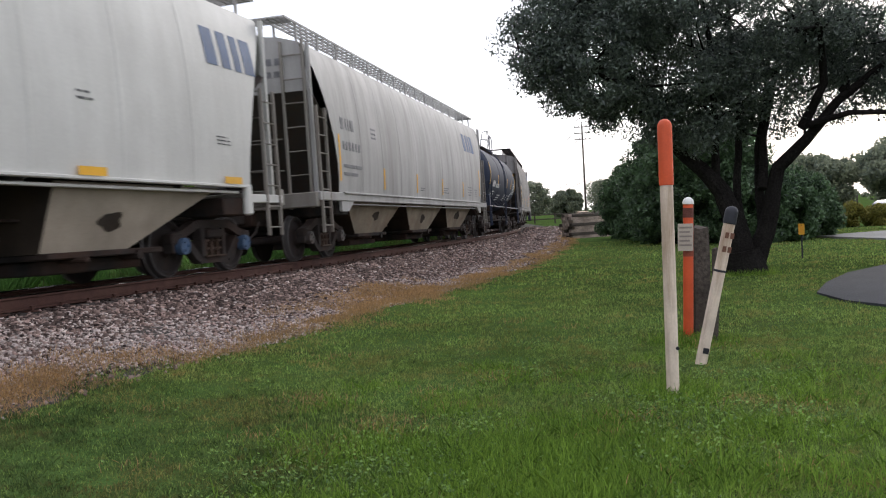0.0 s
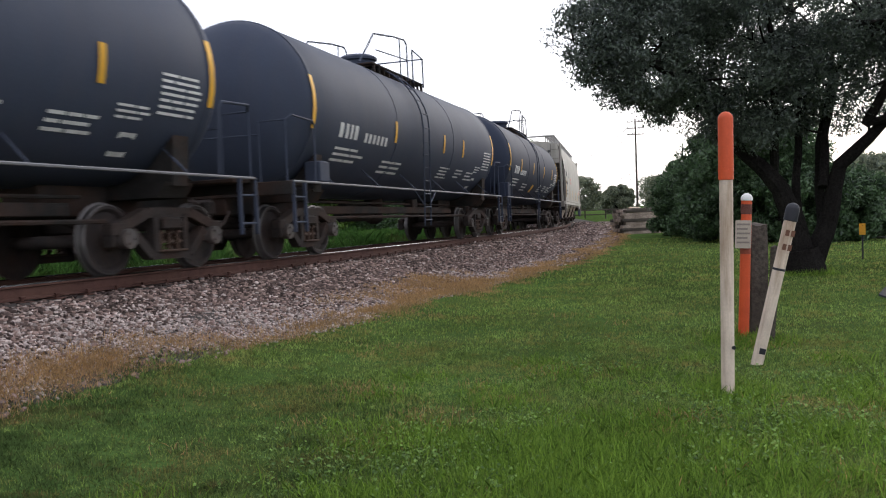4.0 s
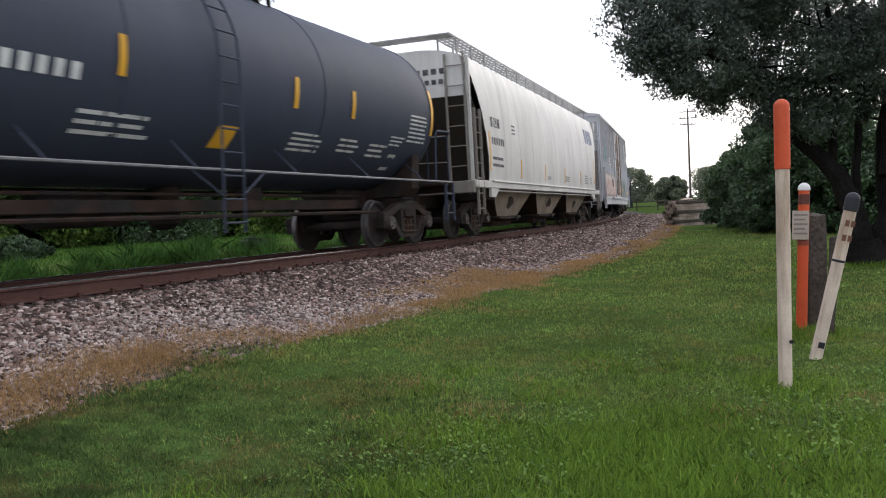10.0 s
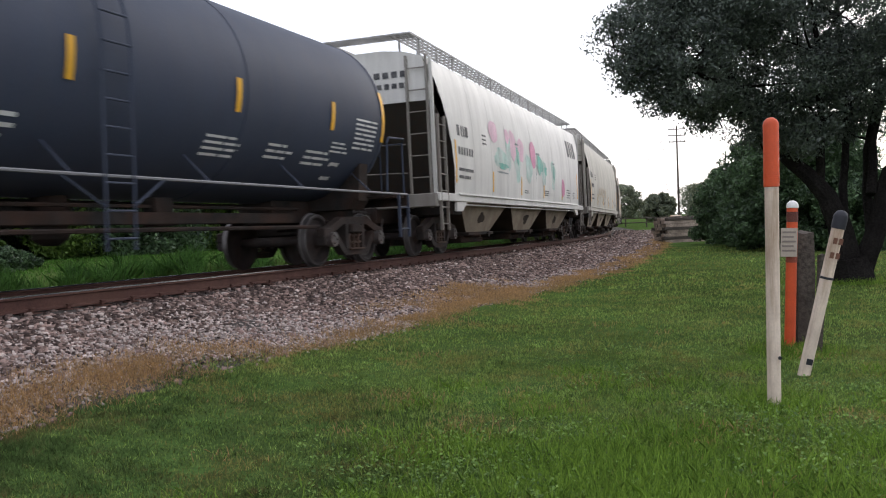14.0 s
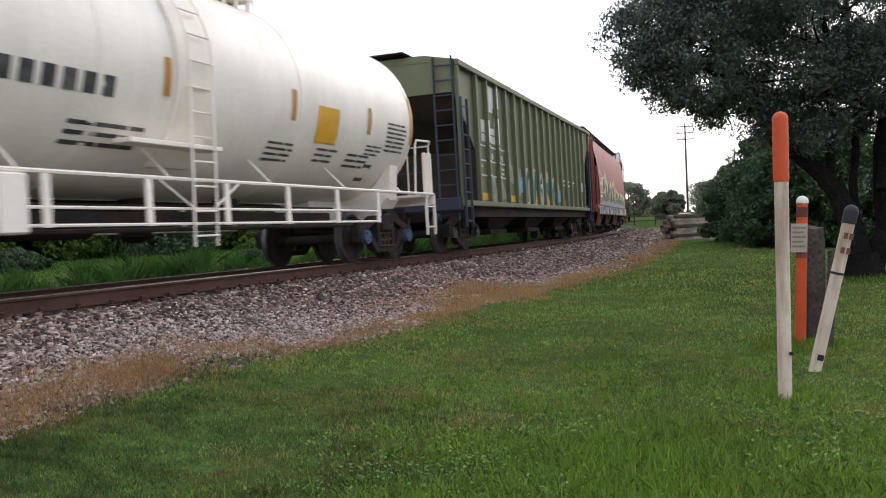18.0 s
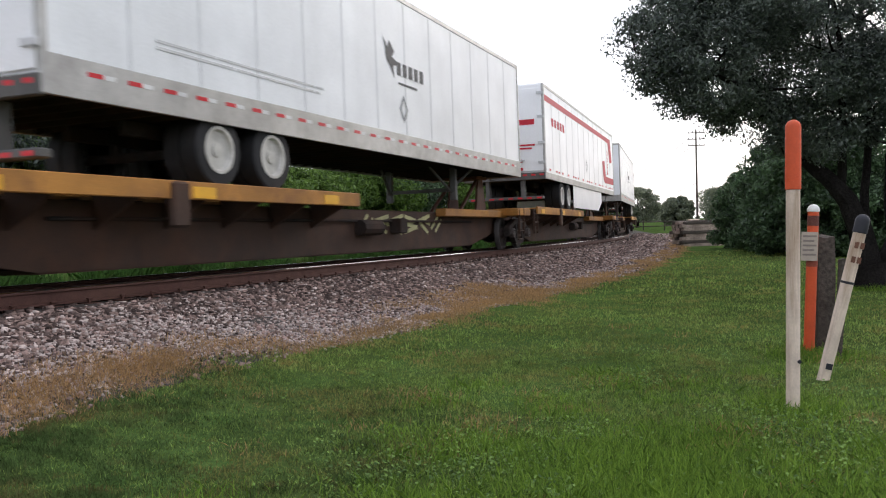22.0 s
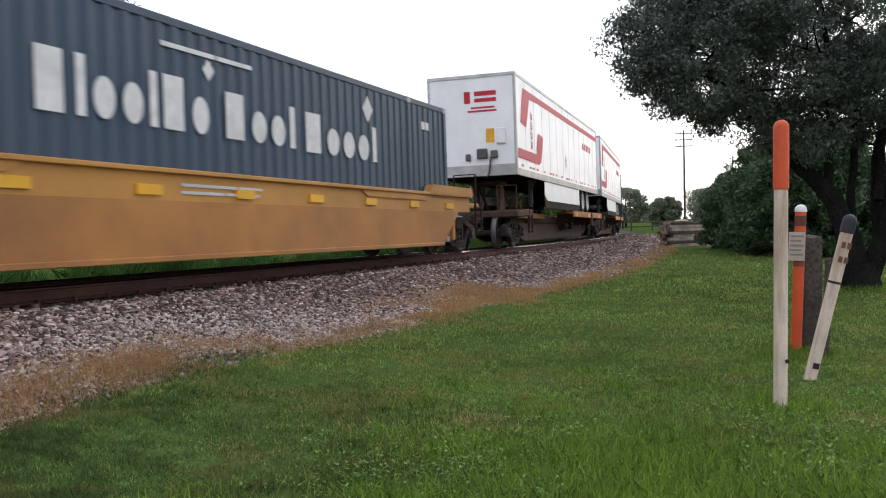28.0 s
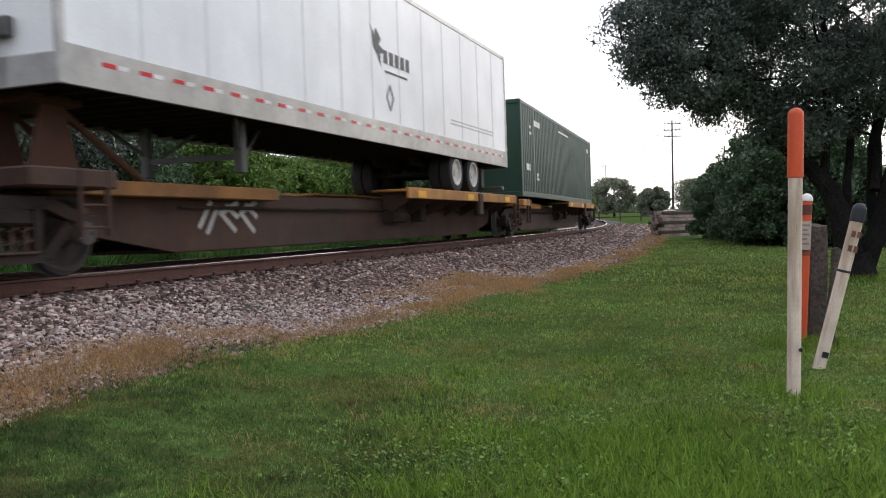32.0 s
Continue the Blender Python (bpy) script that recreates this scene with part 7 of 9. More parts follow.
def well_car(ua, ub):
    L, u = ub - ua, (ua + ub) / 2
    h = L / 2
    car = runs(thing("well_car", "yellow and rusty brown double-stack well car", "well car", group="freight cars"), u, h)
    wl = h - 1.15
    g, g2 = Geo(), Geo()
    for sd in (-1, 1):
        y0, y1 = sorted((sd * 1.40, sd * 1.47))
        g.prism([(-wl - 0.9, 1.28), (wl + 0.9, 1.28), (wl + 0.9, 0.92), (wl, 0.92), (-wl, 0.92), (-wl - 0.9, 0.92)], "y", y0, y1)
        g2.prism([(-wl - 0.2, 0.92), (wl + 0.2, 0.92), (wl - 0.75, 0.22), (-wl + 0.75, 0.22)], "y", y0, y1)
        y0, y1 = sorted((sd * 1.36, sd * 1.53))
        g.box(-wl - 0.9, wl + 0.9, y0, y1, 1.24, 1.30, 0.01)
        g2.box(-wl + 0.75, wl - 0.75, *sorted((sd * 1.36, sd * 1.5)), 0.20, 0.27, 0.01)
        for k in range(2):
            x0 = (-1) ** k * (wl - 3.0)
            g.prism([(x0 - 1.6, 1.28), (x0 + 1.6, 1.28), (x0 + 1.3, 1.13), (x0 - 1.3, 1.13)], "y", *sorted((sd * 1.46, sd * 1.50)))
    part("side_top_chord", g, P_well, car)
    part("side_plate", g2, P_welllow, car, "rusty orange-brown lower side plate")
    g = Geo()
    for x in np.linspace(-wl + 1, wl - 1, 8):
        g.box(x - 0.12, x + 0.12, -1.4, 1.4, 0.24, 0.32, 0.01)
    part("floor_beam", g, M_under, car)
    for e in (-1, 1):
        g = Geo().box(*sorted((e * (wl + 0.1), e * (h + 0.75))), -1.35, 1.35, 1.02, 1.14, 0.02)
        g.box(*sorted((e * (wl - 0.0), e * (wl + 0.15))), -1.4, 1.4, 0.3, 1.2, 0.02)
        g.box(*sorted((e * (wl + 0.1), e * (h + 0.9))), -0.3, 0.3, 0.72, 1.05, 0.02)
        part("end_platform", g, P_well, car)
        g = Geo()
        for sd in (-1, 1):
            g.prism([(e * (wl - 1.6), 1.28), (e * (wl + 1.0), 1.28), (e * (wl + 0.9), 1.46), (e * (wl - 1.4), 1.46)], "y", *sorted((sd * 1.38, sd * 1.54)))
        part("guide", g, P_well, car)
        g = Geo()
        for sd in (-1, 1):
            g.tube([(e * (h + 0.7), sd * 1.3, 1.14), (e * (h + 0.7), sd * 1.3, 1.85), (e * (h + 0.7), sd * 0.75, 1.85), (e * (h + 0.7), sd * 0.75, 1.14)], 0.022, 6)
            x0, x1 = sorted((e * (h + 0.3), e * (h + 0.7)))
            ladder(g, x0, x1, sd * 1.42, 0.4, 1.2, 3)
        part("handrail", g, M_steel_dark, car)
        coupler(car, e * (h + 0.85), e)
        truck(car, e * h, u)
    for x in np.linspace(-wl + 0.4, wl - 0.6, 9):
        part("reflector_stripe", Geo().box(x, x + 0.42, -1.50, -1.473, 0.98, 1.10), M_yellow, car)
    g = Geo()
    g.decal(-wl - 0.3, -wl + 0.5, 0.98, 1.2, lambda z: 1.475, nz=1)
    bars(g, -1.2, 0.98, 0.6, 1.16, 2, lambda z: 1.475, random.Random(1))
    part("stencilling", g, P_joint, car)
    return car


# ---- the train, first car first ----
SILL_SPRAY = [mat("slate_blue_spray", (0.10, 0.13, 0.19), 0.6, var=0.3, scale=3), mat("pale_grey_spray", (0.36, 0.40, 0.38), 0.6, var=0.3, scale=3), mat("ink_spray", (0.035, 0.042, 0.065), 0.6, var=0.3, scale=3)]
covered_hopper(-17.6, 0.1, P_cream, "pale weathered white covered hopper with large blue lettering", 1, logo=(6.85, 3.12, 1.6, 0.56), blue=True, sill_marks=(-6.0, -2.6, 0.6, 3.8, 7.0), stripes=None, thin=True,
               lowmat=mat("pale_beige_chute_paint", (0.35, 0.295, 0.235), 0.75, var=0.15, scale=1.3, grain=0.1, bump=0.004, stain=(0.10, 0.08, 0.065), stain_amt=0.4, stain_scale=0.8), low_bars=((3.9, 2.2, 4.2, 2.36, 2), (6.9, 1.9, 7.3, 2.06, 3)))
covered_hopper(1.85, 19.35, P_grey, "pale grey covered hopper with streaked sides and blue lettering", 2, mark_mat=mat("faded_grey_stencil", (0.17, 0.17, 0.18), 0.6, var=0.2, bump=0.0, stain=(0.4, 0.39, 0.38), stain_amt=0.5, stain_scale=3), logo=(5.3, 3.08, 1.9, 0.6))
tank_car(22.0, 32.3, P_black, "short black tank car with white stencilling and yellow stripes", 3, short=True)
covered_hopper(34.55, 51.95, P_dirty, "grimy grey covered hopper streaked with black dirt", 4, chutes=4, rails_dark=True, lowmat=P_grimshade_end, low_bars=((3.3, 1.45, 3.85, 1.88, 5), (6.15, 1.75, 6.95, 2.0, 3)), plate=5.35,
               graffiti=[("pale blue sprayed patch", mat("pale_blue_spray", (0.11, 0.19, 0.35), 0.6, var=0.25, stain=(0.2, 0.2, 0.2), stain_amt=0.6, stain_scale=3), [(6.4, 3.60, 0.75, 0.2)]),
                         ("faded red sprayed tag", mat("faded_red_spray", (0.42, 0.14, 0.12), 0.6, var=0.3), [(3.95, 2.12, 0.60, 0.055), (4.1, 1.99, 0.66, 0.06)]),
                         ("thin red sprayed lines", mat("thin_red_spray", (0.36, 0.15, 0.13), 0.6, var=0.3), [(2.5, 1.50 + k * 0.075, 0.26, 0.014) for k in range(4)])])
tank_car(53.8, 68.0, P_greyblack, "long faded black tank car with a yellow placard", 5, extra="placard")
tank_car(71.0, 83.4, P_greyblack, "faded black tank car with a railed top platform", 6)
tank_car(86.2, 98.8, P_black, "black tank car with yellow stripes and a yellow placard", 7, extra="placard")
covered_hopper(101.2, 118.05, P_offwhite, "cream white covered hopper with pale red and yellow marks", 8, chutes=4,
               graffiti=[("faded red sprayed tag", mat("pink_red_spray", (0.55, 0.25, 0.2), 0.6, var=0.3), [(-3.2, 2.55, 0.55, 0.07), (-3.1, 2.35, 0.6, 0.06), (5.6, 2.0, 0.4, 0.16)])])
tank_car(120.2, 132.9, P_slate, "slate grey tank car with dark square patches and orange lettering", 9, mark=M_orange_let, extra="panel")
tank_car(135.8, 148.55, P_greyblack, "faded black tank car with white stencilling", 10, extra="placard")
tank_car(151.45, 165.35, P_black, "glossy black tank car with blue bearing caps and a white placard", 11, extra="diamond", blue=True)
tank_car(168.15, 180.9, P_greyblack, "faded black tank car with yellow stripes", 12, extra="placard")
covered_hopper(183.2, 200.8, P_white, "clean pale white covered hopper with blue lettering", 13, logo=(6.1, 3.1, 1.7, 0.55))
boxcar(202.95, 219.2)
tank_car(221.7, 234.5, P_greyblack, "dusty black tank car with a yellow placard", 14, extra="placard")
tank_car(237.55, 250.15, P_greyblack, "dusty black tank car with white stencilling", 15)
covered_hopper(252.6, 270.2, P_white, "white covered hopper with pink and teal graffiti", 16, logo=(6.1, 3.08, 1.75, 0.6), logo_mat=P_charcoal,
               graffiti=[("pale teal sprayed haze", mat("pale_teal_spray", (0.40, 0.55, 0.49), 0.6, var=0.25, stain=(0.62, 0.62, 0.59), stain_amt=0.9, stain_scale=3), [(-3.75, 2.35, 0.75, 0.24, 0.006), (-2.95, 2.6, 0.26, 0.5, 0.007), (-2.0, 2.2, 0.32, 0.42, 0.008), (-0.6, 2.25, 0.42, 0.42, 0.009), (1.5, 2.25, 0.4, 0.4, 0.010), (3.05, 2.25, 0.32, 0.5, 0.006)]),
                         ("pale pink sprayed rounds", mat("pale_pink_spray", (0.68, 0.44, 0.52), 0.6, var=0.12), [(-4.4, 3.0, 0.42, 0.28, 0.012, 0.12), (-3.0, 3.0, 0.24, 0.2, 0.012, 0.12), (-2.4, 2.8, 0.36, 0.42, 0.012, 0.15), (-1.5, 2.75, 0.36, 0.34, 0.012, 0.2)]),
                         ("pink sprayed rounds", mat("pink_spray", (0.66, 0.27, 0.40), 0.6, var=0.15), [(0.05, 2.72, 0.36, 0.42, 0.013, 0.1), (4.7, 1.85, 0.30, 0.32, 0.013, 0.12)]),
                         ("teal sprayed patches", mat("teal_green_spray", (0.14, 0.42, 0.34), 0.6, var=0.25, stain=(0.5, 0.54, 0.5), stain_amt=0.6, stain_scale=3), [(0.95, 2.45, 0.42, 0.30, 0.014), (-1.95, 2.55, 0.16, 0.26, 0.014), (3.1, 2.3, 0.13, 0.28, 0.014), (-3.6, 2.15, 0.5, 0.08, 0.014), (1.75, 2.3, 0.2, 0.14, 0.014)]),
                         ("thin dark sprayed outline", mat("thin_grey_spray", (0.22, 0.25, 0.25), 0.6, var=0.2), [(0.75, 2.78, 0.3, 0.035, 0.016), (3.1, 2.62, 0.16, 0.03, 0.016), (-3.7, 1.98, 0.6, 0.025, 0.016), (-2.0, 2.86, 0.2, 0.03, 0.016), (0.35, 2.2, 0.03, 0.3, 0.016)])])
covered_hopper(272.1, 289.5, P_offwhite, "off-white covered hopper with faded pale graffiti along its side", 17,
               graffiti=[("faded tan sprayed shapes", mat("faded_tan_spray", (0.42, 0.33, 0.22), 0.6, var=0.2, stain=(0.5, 0.48, 0.44), stain_amt=0.6, stain_scale=3), [("row", -4.0, 0.2, 1.55, 2.35, 5, 0.010, 0.12, 6)])])
covered_hopper(291.5, 307.9, P_tan, "tan weathered covered hopper with rust stains and dark graffiti", 18, rails_dark=False,
               graffiti=[("dark blue sprayed bars", mat("dusk_blue_spray", (0.10, 0.14, 0.2), 0.6, var=0.2), [("row", -1.9, 1.1, 2.1, 3.3, 4, 0.010, 0.2, 7)])])
tank_car(310.4, 322.3, P_whitetank, "white tank car with full side railings and black lettering", 19, dome="big", mark=M_black_let, stripes=M_orange_let, trim=P_whitetank, rails_full=True, blue=True, trim_light=P_whitetank, extra="placard_right")
ribbed_hopper(324.8, 341.8)
covered_hopper(343.5, 359.9, P_red, "faded brick red covered hopper with sprayed graffiti along its lower side", 20, mark_mat=M_white_let, rails_dark=True, stripes=None, lowmat=P_redlow, deep=True, sill_marks=(-6.3, -2.3, 1.0, 4.6), sill_paint=SILL_SPRAY,
               graffiti=[("orange sprayed haze", mat("orange_haze_spray", (0.60, 0.35, 0.19), 0.6, var=0.25, stain=(0.37, 0.10, 0.08), stain_amt=0.8, stain_scale=3), [(-6.5, 2.1, 0.5, 0.6, 0.005, 0.4), (-4.2, 2.55, 0.5, 0.35, 0.005, 0.5), (-0.1, 2.25, 0.8, 0.4, 0.005, 0.5), (0.8, 2.0, 0.6, 0.45, 0.0055, 0.5), (5.2, 1.8, 0.5, 0.4, 0.005, 0.5), (6.9, 1.7, 0.45, 0.4, 0.005, 0.4)]),
                         ("lime yellow sprayed halo", mat("lime_spray", (0.52, 0.53, 0.26), 0.55, var=0.25, stain=(0.50, 0.36, 0.18), stain_amt=0.5, stain_scale=2.5), [(-5.5 + k * 1.22, 2.02 - 0.03 * k, 0.66, 0.66 - 0.03 * k, 0.008 + 0.0003 * k, 0.25) for k in range(5)] + [(1.3 + k * 0.92, 1.78 - 0.02 * k, 0.52, 0.46 - 0.02 * k, 0.008 + 0.0003 * k, 0.25) for k in range(6)]),
                         ("dark navy sprayed shapes", mat("dark_navy_spray", (0.024, 0.030, 0.048), 0.55, var=0.3, stain=(0.08, 0.12, 0.13), stain_amt=0.5, stain_scale=3), [(-5.75 + k * 1.22, 1.98 - 0.03 * k, 0.17, 0.52 - 0.02 * k, 0.014, 0.3) for k in range(5)] + [(-5.38 + k * 1.22, 2.22 - 0.16 * (k % 2) - 0.03 * k, 0.34, 0.24, 0.0145, 0.4) for k in range(5)] + [(-5.2 + k * 1.22, 1.66 + 0.1 * (k % 3), 0.20, 0.26, 0.015, 0.5) for k in range(5)] + [(1.15 + k * 0.92, 1.78 - 0.02 * k, 0.13, 0.34 - 0.015 * k, 0.014, 0.35) for k in range(6)] + [(1.45 + k * 0.92, 1.92 - 0.2 * (k % 2) - 0.02 * k, 0.26, 0.15, 0.0145, 0.4) for k in range(6)] + [(1.55 + k * 0.92, 1.6, 0.14, 0.16, 0.015, 0.5) for k in range(6)]),
                         ("lime sprayed edge marks", mat("pale_lime_spray", (0.58, 0.62, 0.36), 0.55, var=0.2), [(-5.02 + k * 1.22, 1.95 - 0.03 * k, 0.04, 0.4 - 0.02 * k, 0.018, 0.4) for k in range(5)] + [(-5.5 + k * 1.22, 1.9 + 0.12 * (k % 2), 0.10, 0.05, 0.018, 0.4) for k in range(5)] + [(1.72 + k * 0.92, 1.76, 0.03, 0.26, 0.018, 0.4) for k in range(6)]),
                         ("pale blue and grey sprayed base", mat("grey_blue_spray", (0.22, 0.26, 0.32), 0.6, var=0.35, stain=(0.50, 0.53, 0.52), stain_amt=0.7, stain_scale=2), [(-6.6 + k * 1.02, 1.40, 0.62, 0.12, 0.021 + 0.0003 * k, 0.3) for k in range(14)])])
spine_unit(364.2, 382.2, 1, first=True)
spine_unit(382.2, 401.5, -1, tag=mat("pale_yellow_spray", (0.42, 0.40, 0.20), 0.6, var=0.2))
spine_unit(401.5, 420.0, -1, last=True)
trailer(362.75, -1, "red", "white van trailer with red stripe emblem, riding nose first", seed=1)
trailer(384.6, 1, "bird", "white van trailer with dark bird emblem, riding doors first", skirt=False, seed=2)
trailer(403.9, 1, "red", "white van trailer with red stripe emblem, riding doors first", seed=3)
spine_unit(424.4, 442.8, 1, first=True)
spine_unit(442.8, 462.5, 1, "empty rusty spine car platform with folded hitch", hitch=False)
spine_unit(462.5, 481.0, -1, last=True)
trailer(424.05, -1, "bird", "white van trailer with dark bird emblem and grimy rails", skirt=False, seed=4)
trailer(464.2, 1, "bird", "white van trailer with orange door lettering, riding doors first", skirt=False, seed=5)
well_car(485.6, 504.0)
container(486.6, 0.27, P_navy, "navy blue corrugated container with large white lettering blocks", doors=True, seed=6,
          pattern=[(-3.1, 1.52, 2.9, 0.66, "MinniMn", M_white_let), (0.05, 1.52, 1.85, 0.62, "Mnni", M_white_let), (2.1, 1.5, 2.6, 0.62, "Mnnni", M_white_let), (-7.7, 1.95, 1.6, 0.3, "nnnnnnn", M_white_let)])
spine_unit(509.1, 526.6, 1, first=True, beam=P_worn)
spine_unit(526.6, 544.8, 1, beam=P_spine)
spine_unit(544.8, 562.6, 1, beam=P_spine)
spine_unit(562.6, 580.9, 1, beam=P_worn, tag=mat("thin_white_spray", (0.42, 0.40, 0.38), 0.6, var=0.2), tag_at=(-5.7, -4.2, 0.40, 0.86, 3))
spine_unit(580.9, 598.5, 1, last=True)
trailer(508.6, -1, "red", "white van trailer with red emblem and dark-edged skirt", skirt="dark", seed=7)
trailer(526.75, -1, "red", "white van trailer with red emblem, close behind another", skirt="dark", seed=8)
container(544.5, 1.19, P_charcoal, "charcoal corrugated container with a small white sign", white_post=False, seed=9, base_band=P_navy, sign=(-4.47, 1.55, 0.43, 0.48))
trailer(563.0, -1, "bird", "white van trailer with dark bird emblem above dirty aluminium rails", skirt=False, seed=10)
container(581.1, 1.19, P_dkgreen, "dark green corrugated container on the last platform", white_post=False, seed=11)

# ---- marker posts by the track ----
M_postwhite = mat("weathered_white_post", (0.70, 0.575, 0.475), 0.6, var=0.16, scale=4, grain=0.06, bump=0.003, stain=(0.30, 0.19, 0.115), stain_amt=0.9, stain_scale=5.0, streak=True)
M_postorange = mat("orange_plastic", (0.64, 0.092, 0.030), 0.5, var=0.12, scale=5, bump=0.002, stain=(0.42, 0.08, 0.035), stain_amt=0.5, stain_scale=3, streak=True)
M_postwhite2 = mat("white_plastic_cap", (0.72, 0.71, 0.68), 0.5, var=0.08, bump=0.002)
M_postblack = mat("black_plastic_cap", (0.025, 0.025, 0.032), 0.5, var=0.2, bump=0.002)
M_greywood = mat("weathered_grey_wood", (0.085, 0.072, 0.062), 0.95, spec=0.1, var=0.3, scale=3, grain=0.4, grain_scale=30, bump=0.03, streak=True, stain=(0.07, 0.055, 0.045), stain_amt=0.6)
M_label = mat("faded_label_plate", (0.42, 0.35, 0.29), 0.6, var=0.1, bump=0.0)


def leaning(base, top):
    """A pose at base whose z axis points to top."""
    d = Vector(top) - Vector(base)
    return Matrix.Translation(base) @ Vector((0, 0, 1)).rotation_difference(d).to_matrix().to_4x4(), d.length


def round_post(base, top, r, name, label, cap_len, body, cap, cap_label, marks=()):
    m, L = leaning(base, top)
    ob = thing(name, label, "marker post", m)
    part("tube", Geo().lathe([(-0.25, r), (L - cap_len + 0.04, r)], "z", n=20), body, ob)
    k = r + 0.006
    prof = [(L - cap_len, k - 0.003), (L - cap_len + 0.004, k)] + [(L - k + k * math.sin(a), max(0.001, k * math.cos(a))) for a in np.linspace(0, math.pi / 2, 7)]
    part("cap", Geo().lathe(prof, "z", n=20), cap, ob, cap_label)
    return ob, L


ray_post, L = round_post((1.668, 6.25, 0.0), (1.698, 6.247, 2.03), 0.047, "marker_post", "white utility marker post with a tall orange domed cap", 0.485, M_postwhite, M_postorange, "orange domed cap")
g = Geo()
for k in range(3):
    z = 0.35 if k == 0 else 1.75 - 0.12 * k
    g.lathe([(-0.010, 0.014), (0.0, 0.014), (0.006, 0.008)], "y", (0.03, -0.046, z), 8) if k == 0 else None
part("knot_mark", g, M_postblack, ray_post)
g = Geo()
for z in (1.60, 1.615, 1.63):
    g.lathe([(z, 0.0536), (z + 0.004, 0.0545), (z + 0.008, 0.0536)], "z", n=20)
part("cap_rib", g, M_postorange, ray_post)

orange_post, L = round_post((2.518, 8.845, 0.0), (2.580, 8.83, 1.47), 0.052, "marker_post", "orange utility marker post with white top and faded plate", 0.075, M_postorange, M_postwhite2, "white domed cap")
part("band", Geo().lathe([(1.26, 0.054), (1.36, 0.054)], "z", n=20), mat("dark_brown_band", (0.12, 0.04, 0.03), 0.6), orange_post, "dark band under the cap")
part("band", Geo().lathe([(0.86, 0.054), (0.93, 0.054)], "z", n=20), mat("rust_brown_band", (0.25, 0.06, 0.035), 0.6), orange_post)
plate = part("sign_plate", Geo().box(-0.125, 0.03, -0.075, -0.066, 0.92, 1.20, 0.004), M_label, orange_post, "faded beige sign plate")
g = Geo()
for k in range(5):
    g.box(-0.112, 0.015 - 0.02 * (k % 2), -0.0785, -0.0755, 1.15 - 0.045 * k, 1.168 - 0.045 * k)
part("writing", g, mat("faded_grey_print", (0.22, 0.18, 0.16), 0.6, bump=0), plate)

lean_post, L = round_post((2.222, 7.42, 0.0), (2.538, 7.345, 1.36), 0.050, "marker_post", "leaning dirty white marker post with a black domed cap", 0.155, M_postwhite, M_postblack, "black domed cap")
M_tape = mat("brown_tape", (0.16, 0.075, 0.05), 0.7, bump=0)
for k in range(4):
    z = L - 0.28 - 0.12 * (k // 2)
    part("tape_scrap", Geo().box(-0.03 + 0.045 * (k % 2), 0.0 + 0.045 * (k % 2), -0.054, -0.045, z, z + 0.05), M_tape, lean_post, "brown tape remnant")
part("wire_band", Geo().lathe([(0.82, 0.052), (0.83, 0.054), (0.84, 0.052)], "z", n=16), M_postblack, lean_post)
part("knot_mark", Geo().box(-0.02, 0.03, -0.054, -0.047, 0.10, 0.15, 0.004), M_postblack, lean_post)


def wood_post(base, top, w, d, seed, label):
    m, L = leaning(base, top)
    rng = random.Random(seed)
    g = Geo()
    rings = []
    for k in range(7):
        z = -0.2 + (L + 0.2) * k / 6
        j = lambda: rng.uniform(-0.008, 0.008)
        rings.append([(-w / 2 + j(), -d / 2 + j(), z + (rng.uniform(-0.03, 0.02) if k == 6 else 0)), (-w * 0.1 + j(), -d / 2 + j(), z + (rng.uniform(-0.02, 0.04) if k == 6 else 0)), (w / 2 + j(), -d / 2 + j(), z),
                      (w / 2 + j(), d / 2 + j(), z), (0, d / 2 + j(), z + (0.02 if k == 6 else 0)), (-w / 2 + j(), d / 2 + j(), z)])
    g.loft(rings)
    return thing("wooden_post", label, "post", m, geo=g, material=M_greywood)


wood_post((2.70, 9.0, 0.0), (2.725, 9.0, 1.15), 0.165, 0.17, 1, "old grey weathered wooden fence post")
wood_post((2.68, 8.55, 0.0), (2.75, 8.5, 0.93), 0.07, 0.09, 2, "split thin grey wooden stake")


# ---- oak over the lawn ----
OAK = (5.85, 16.6)
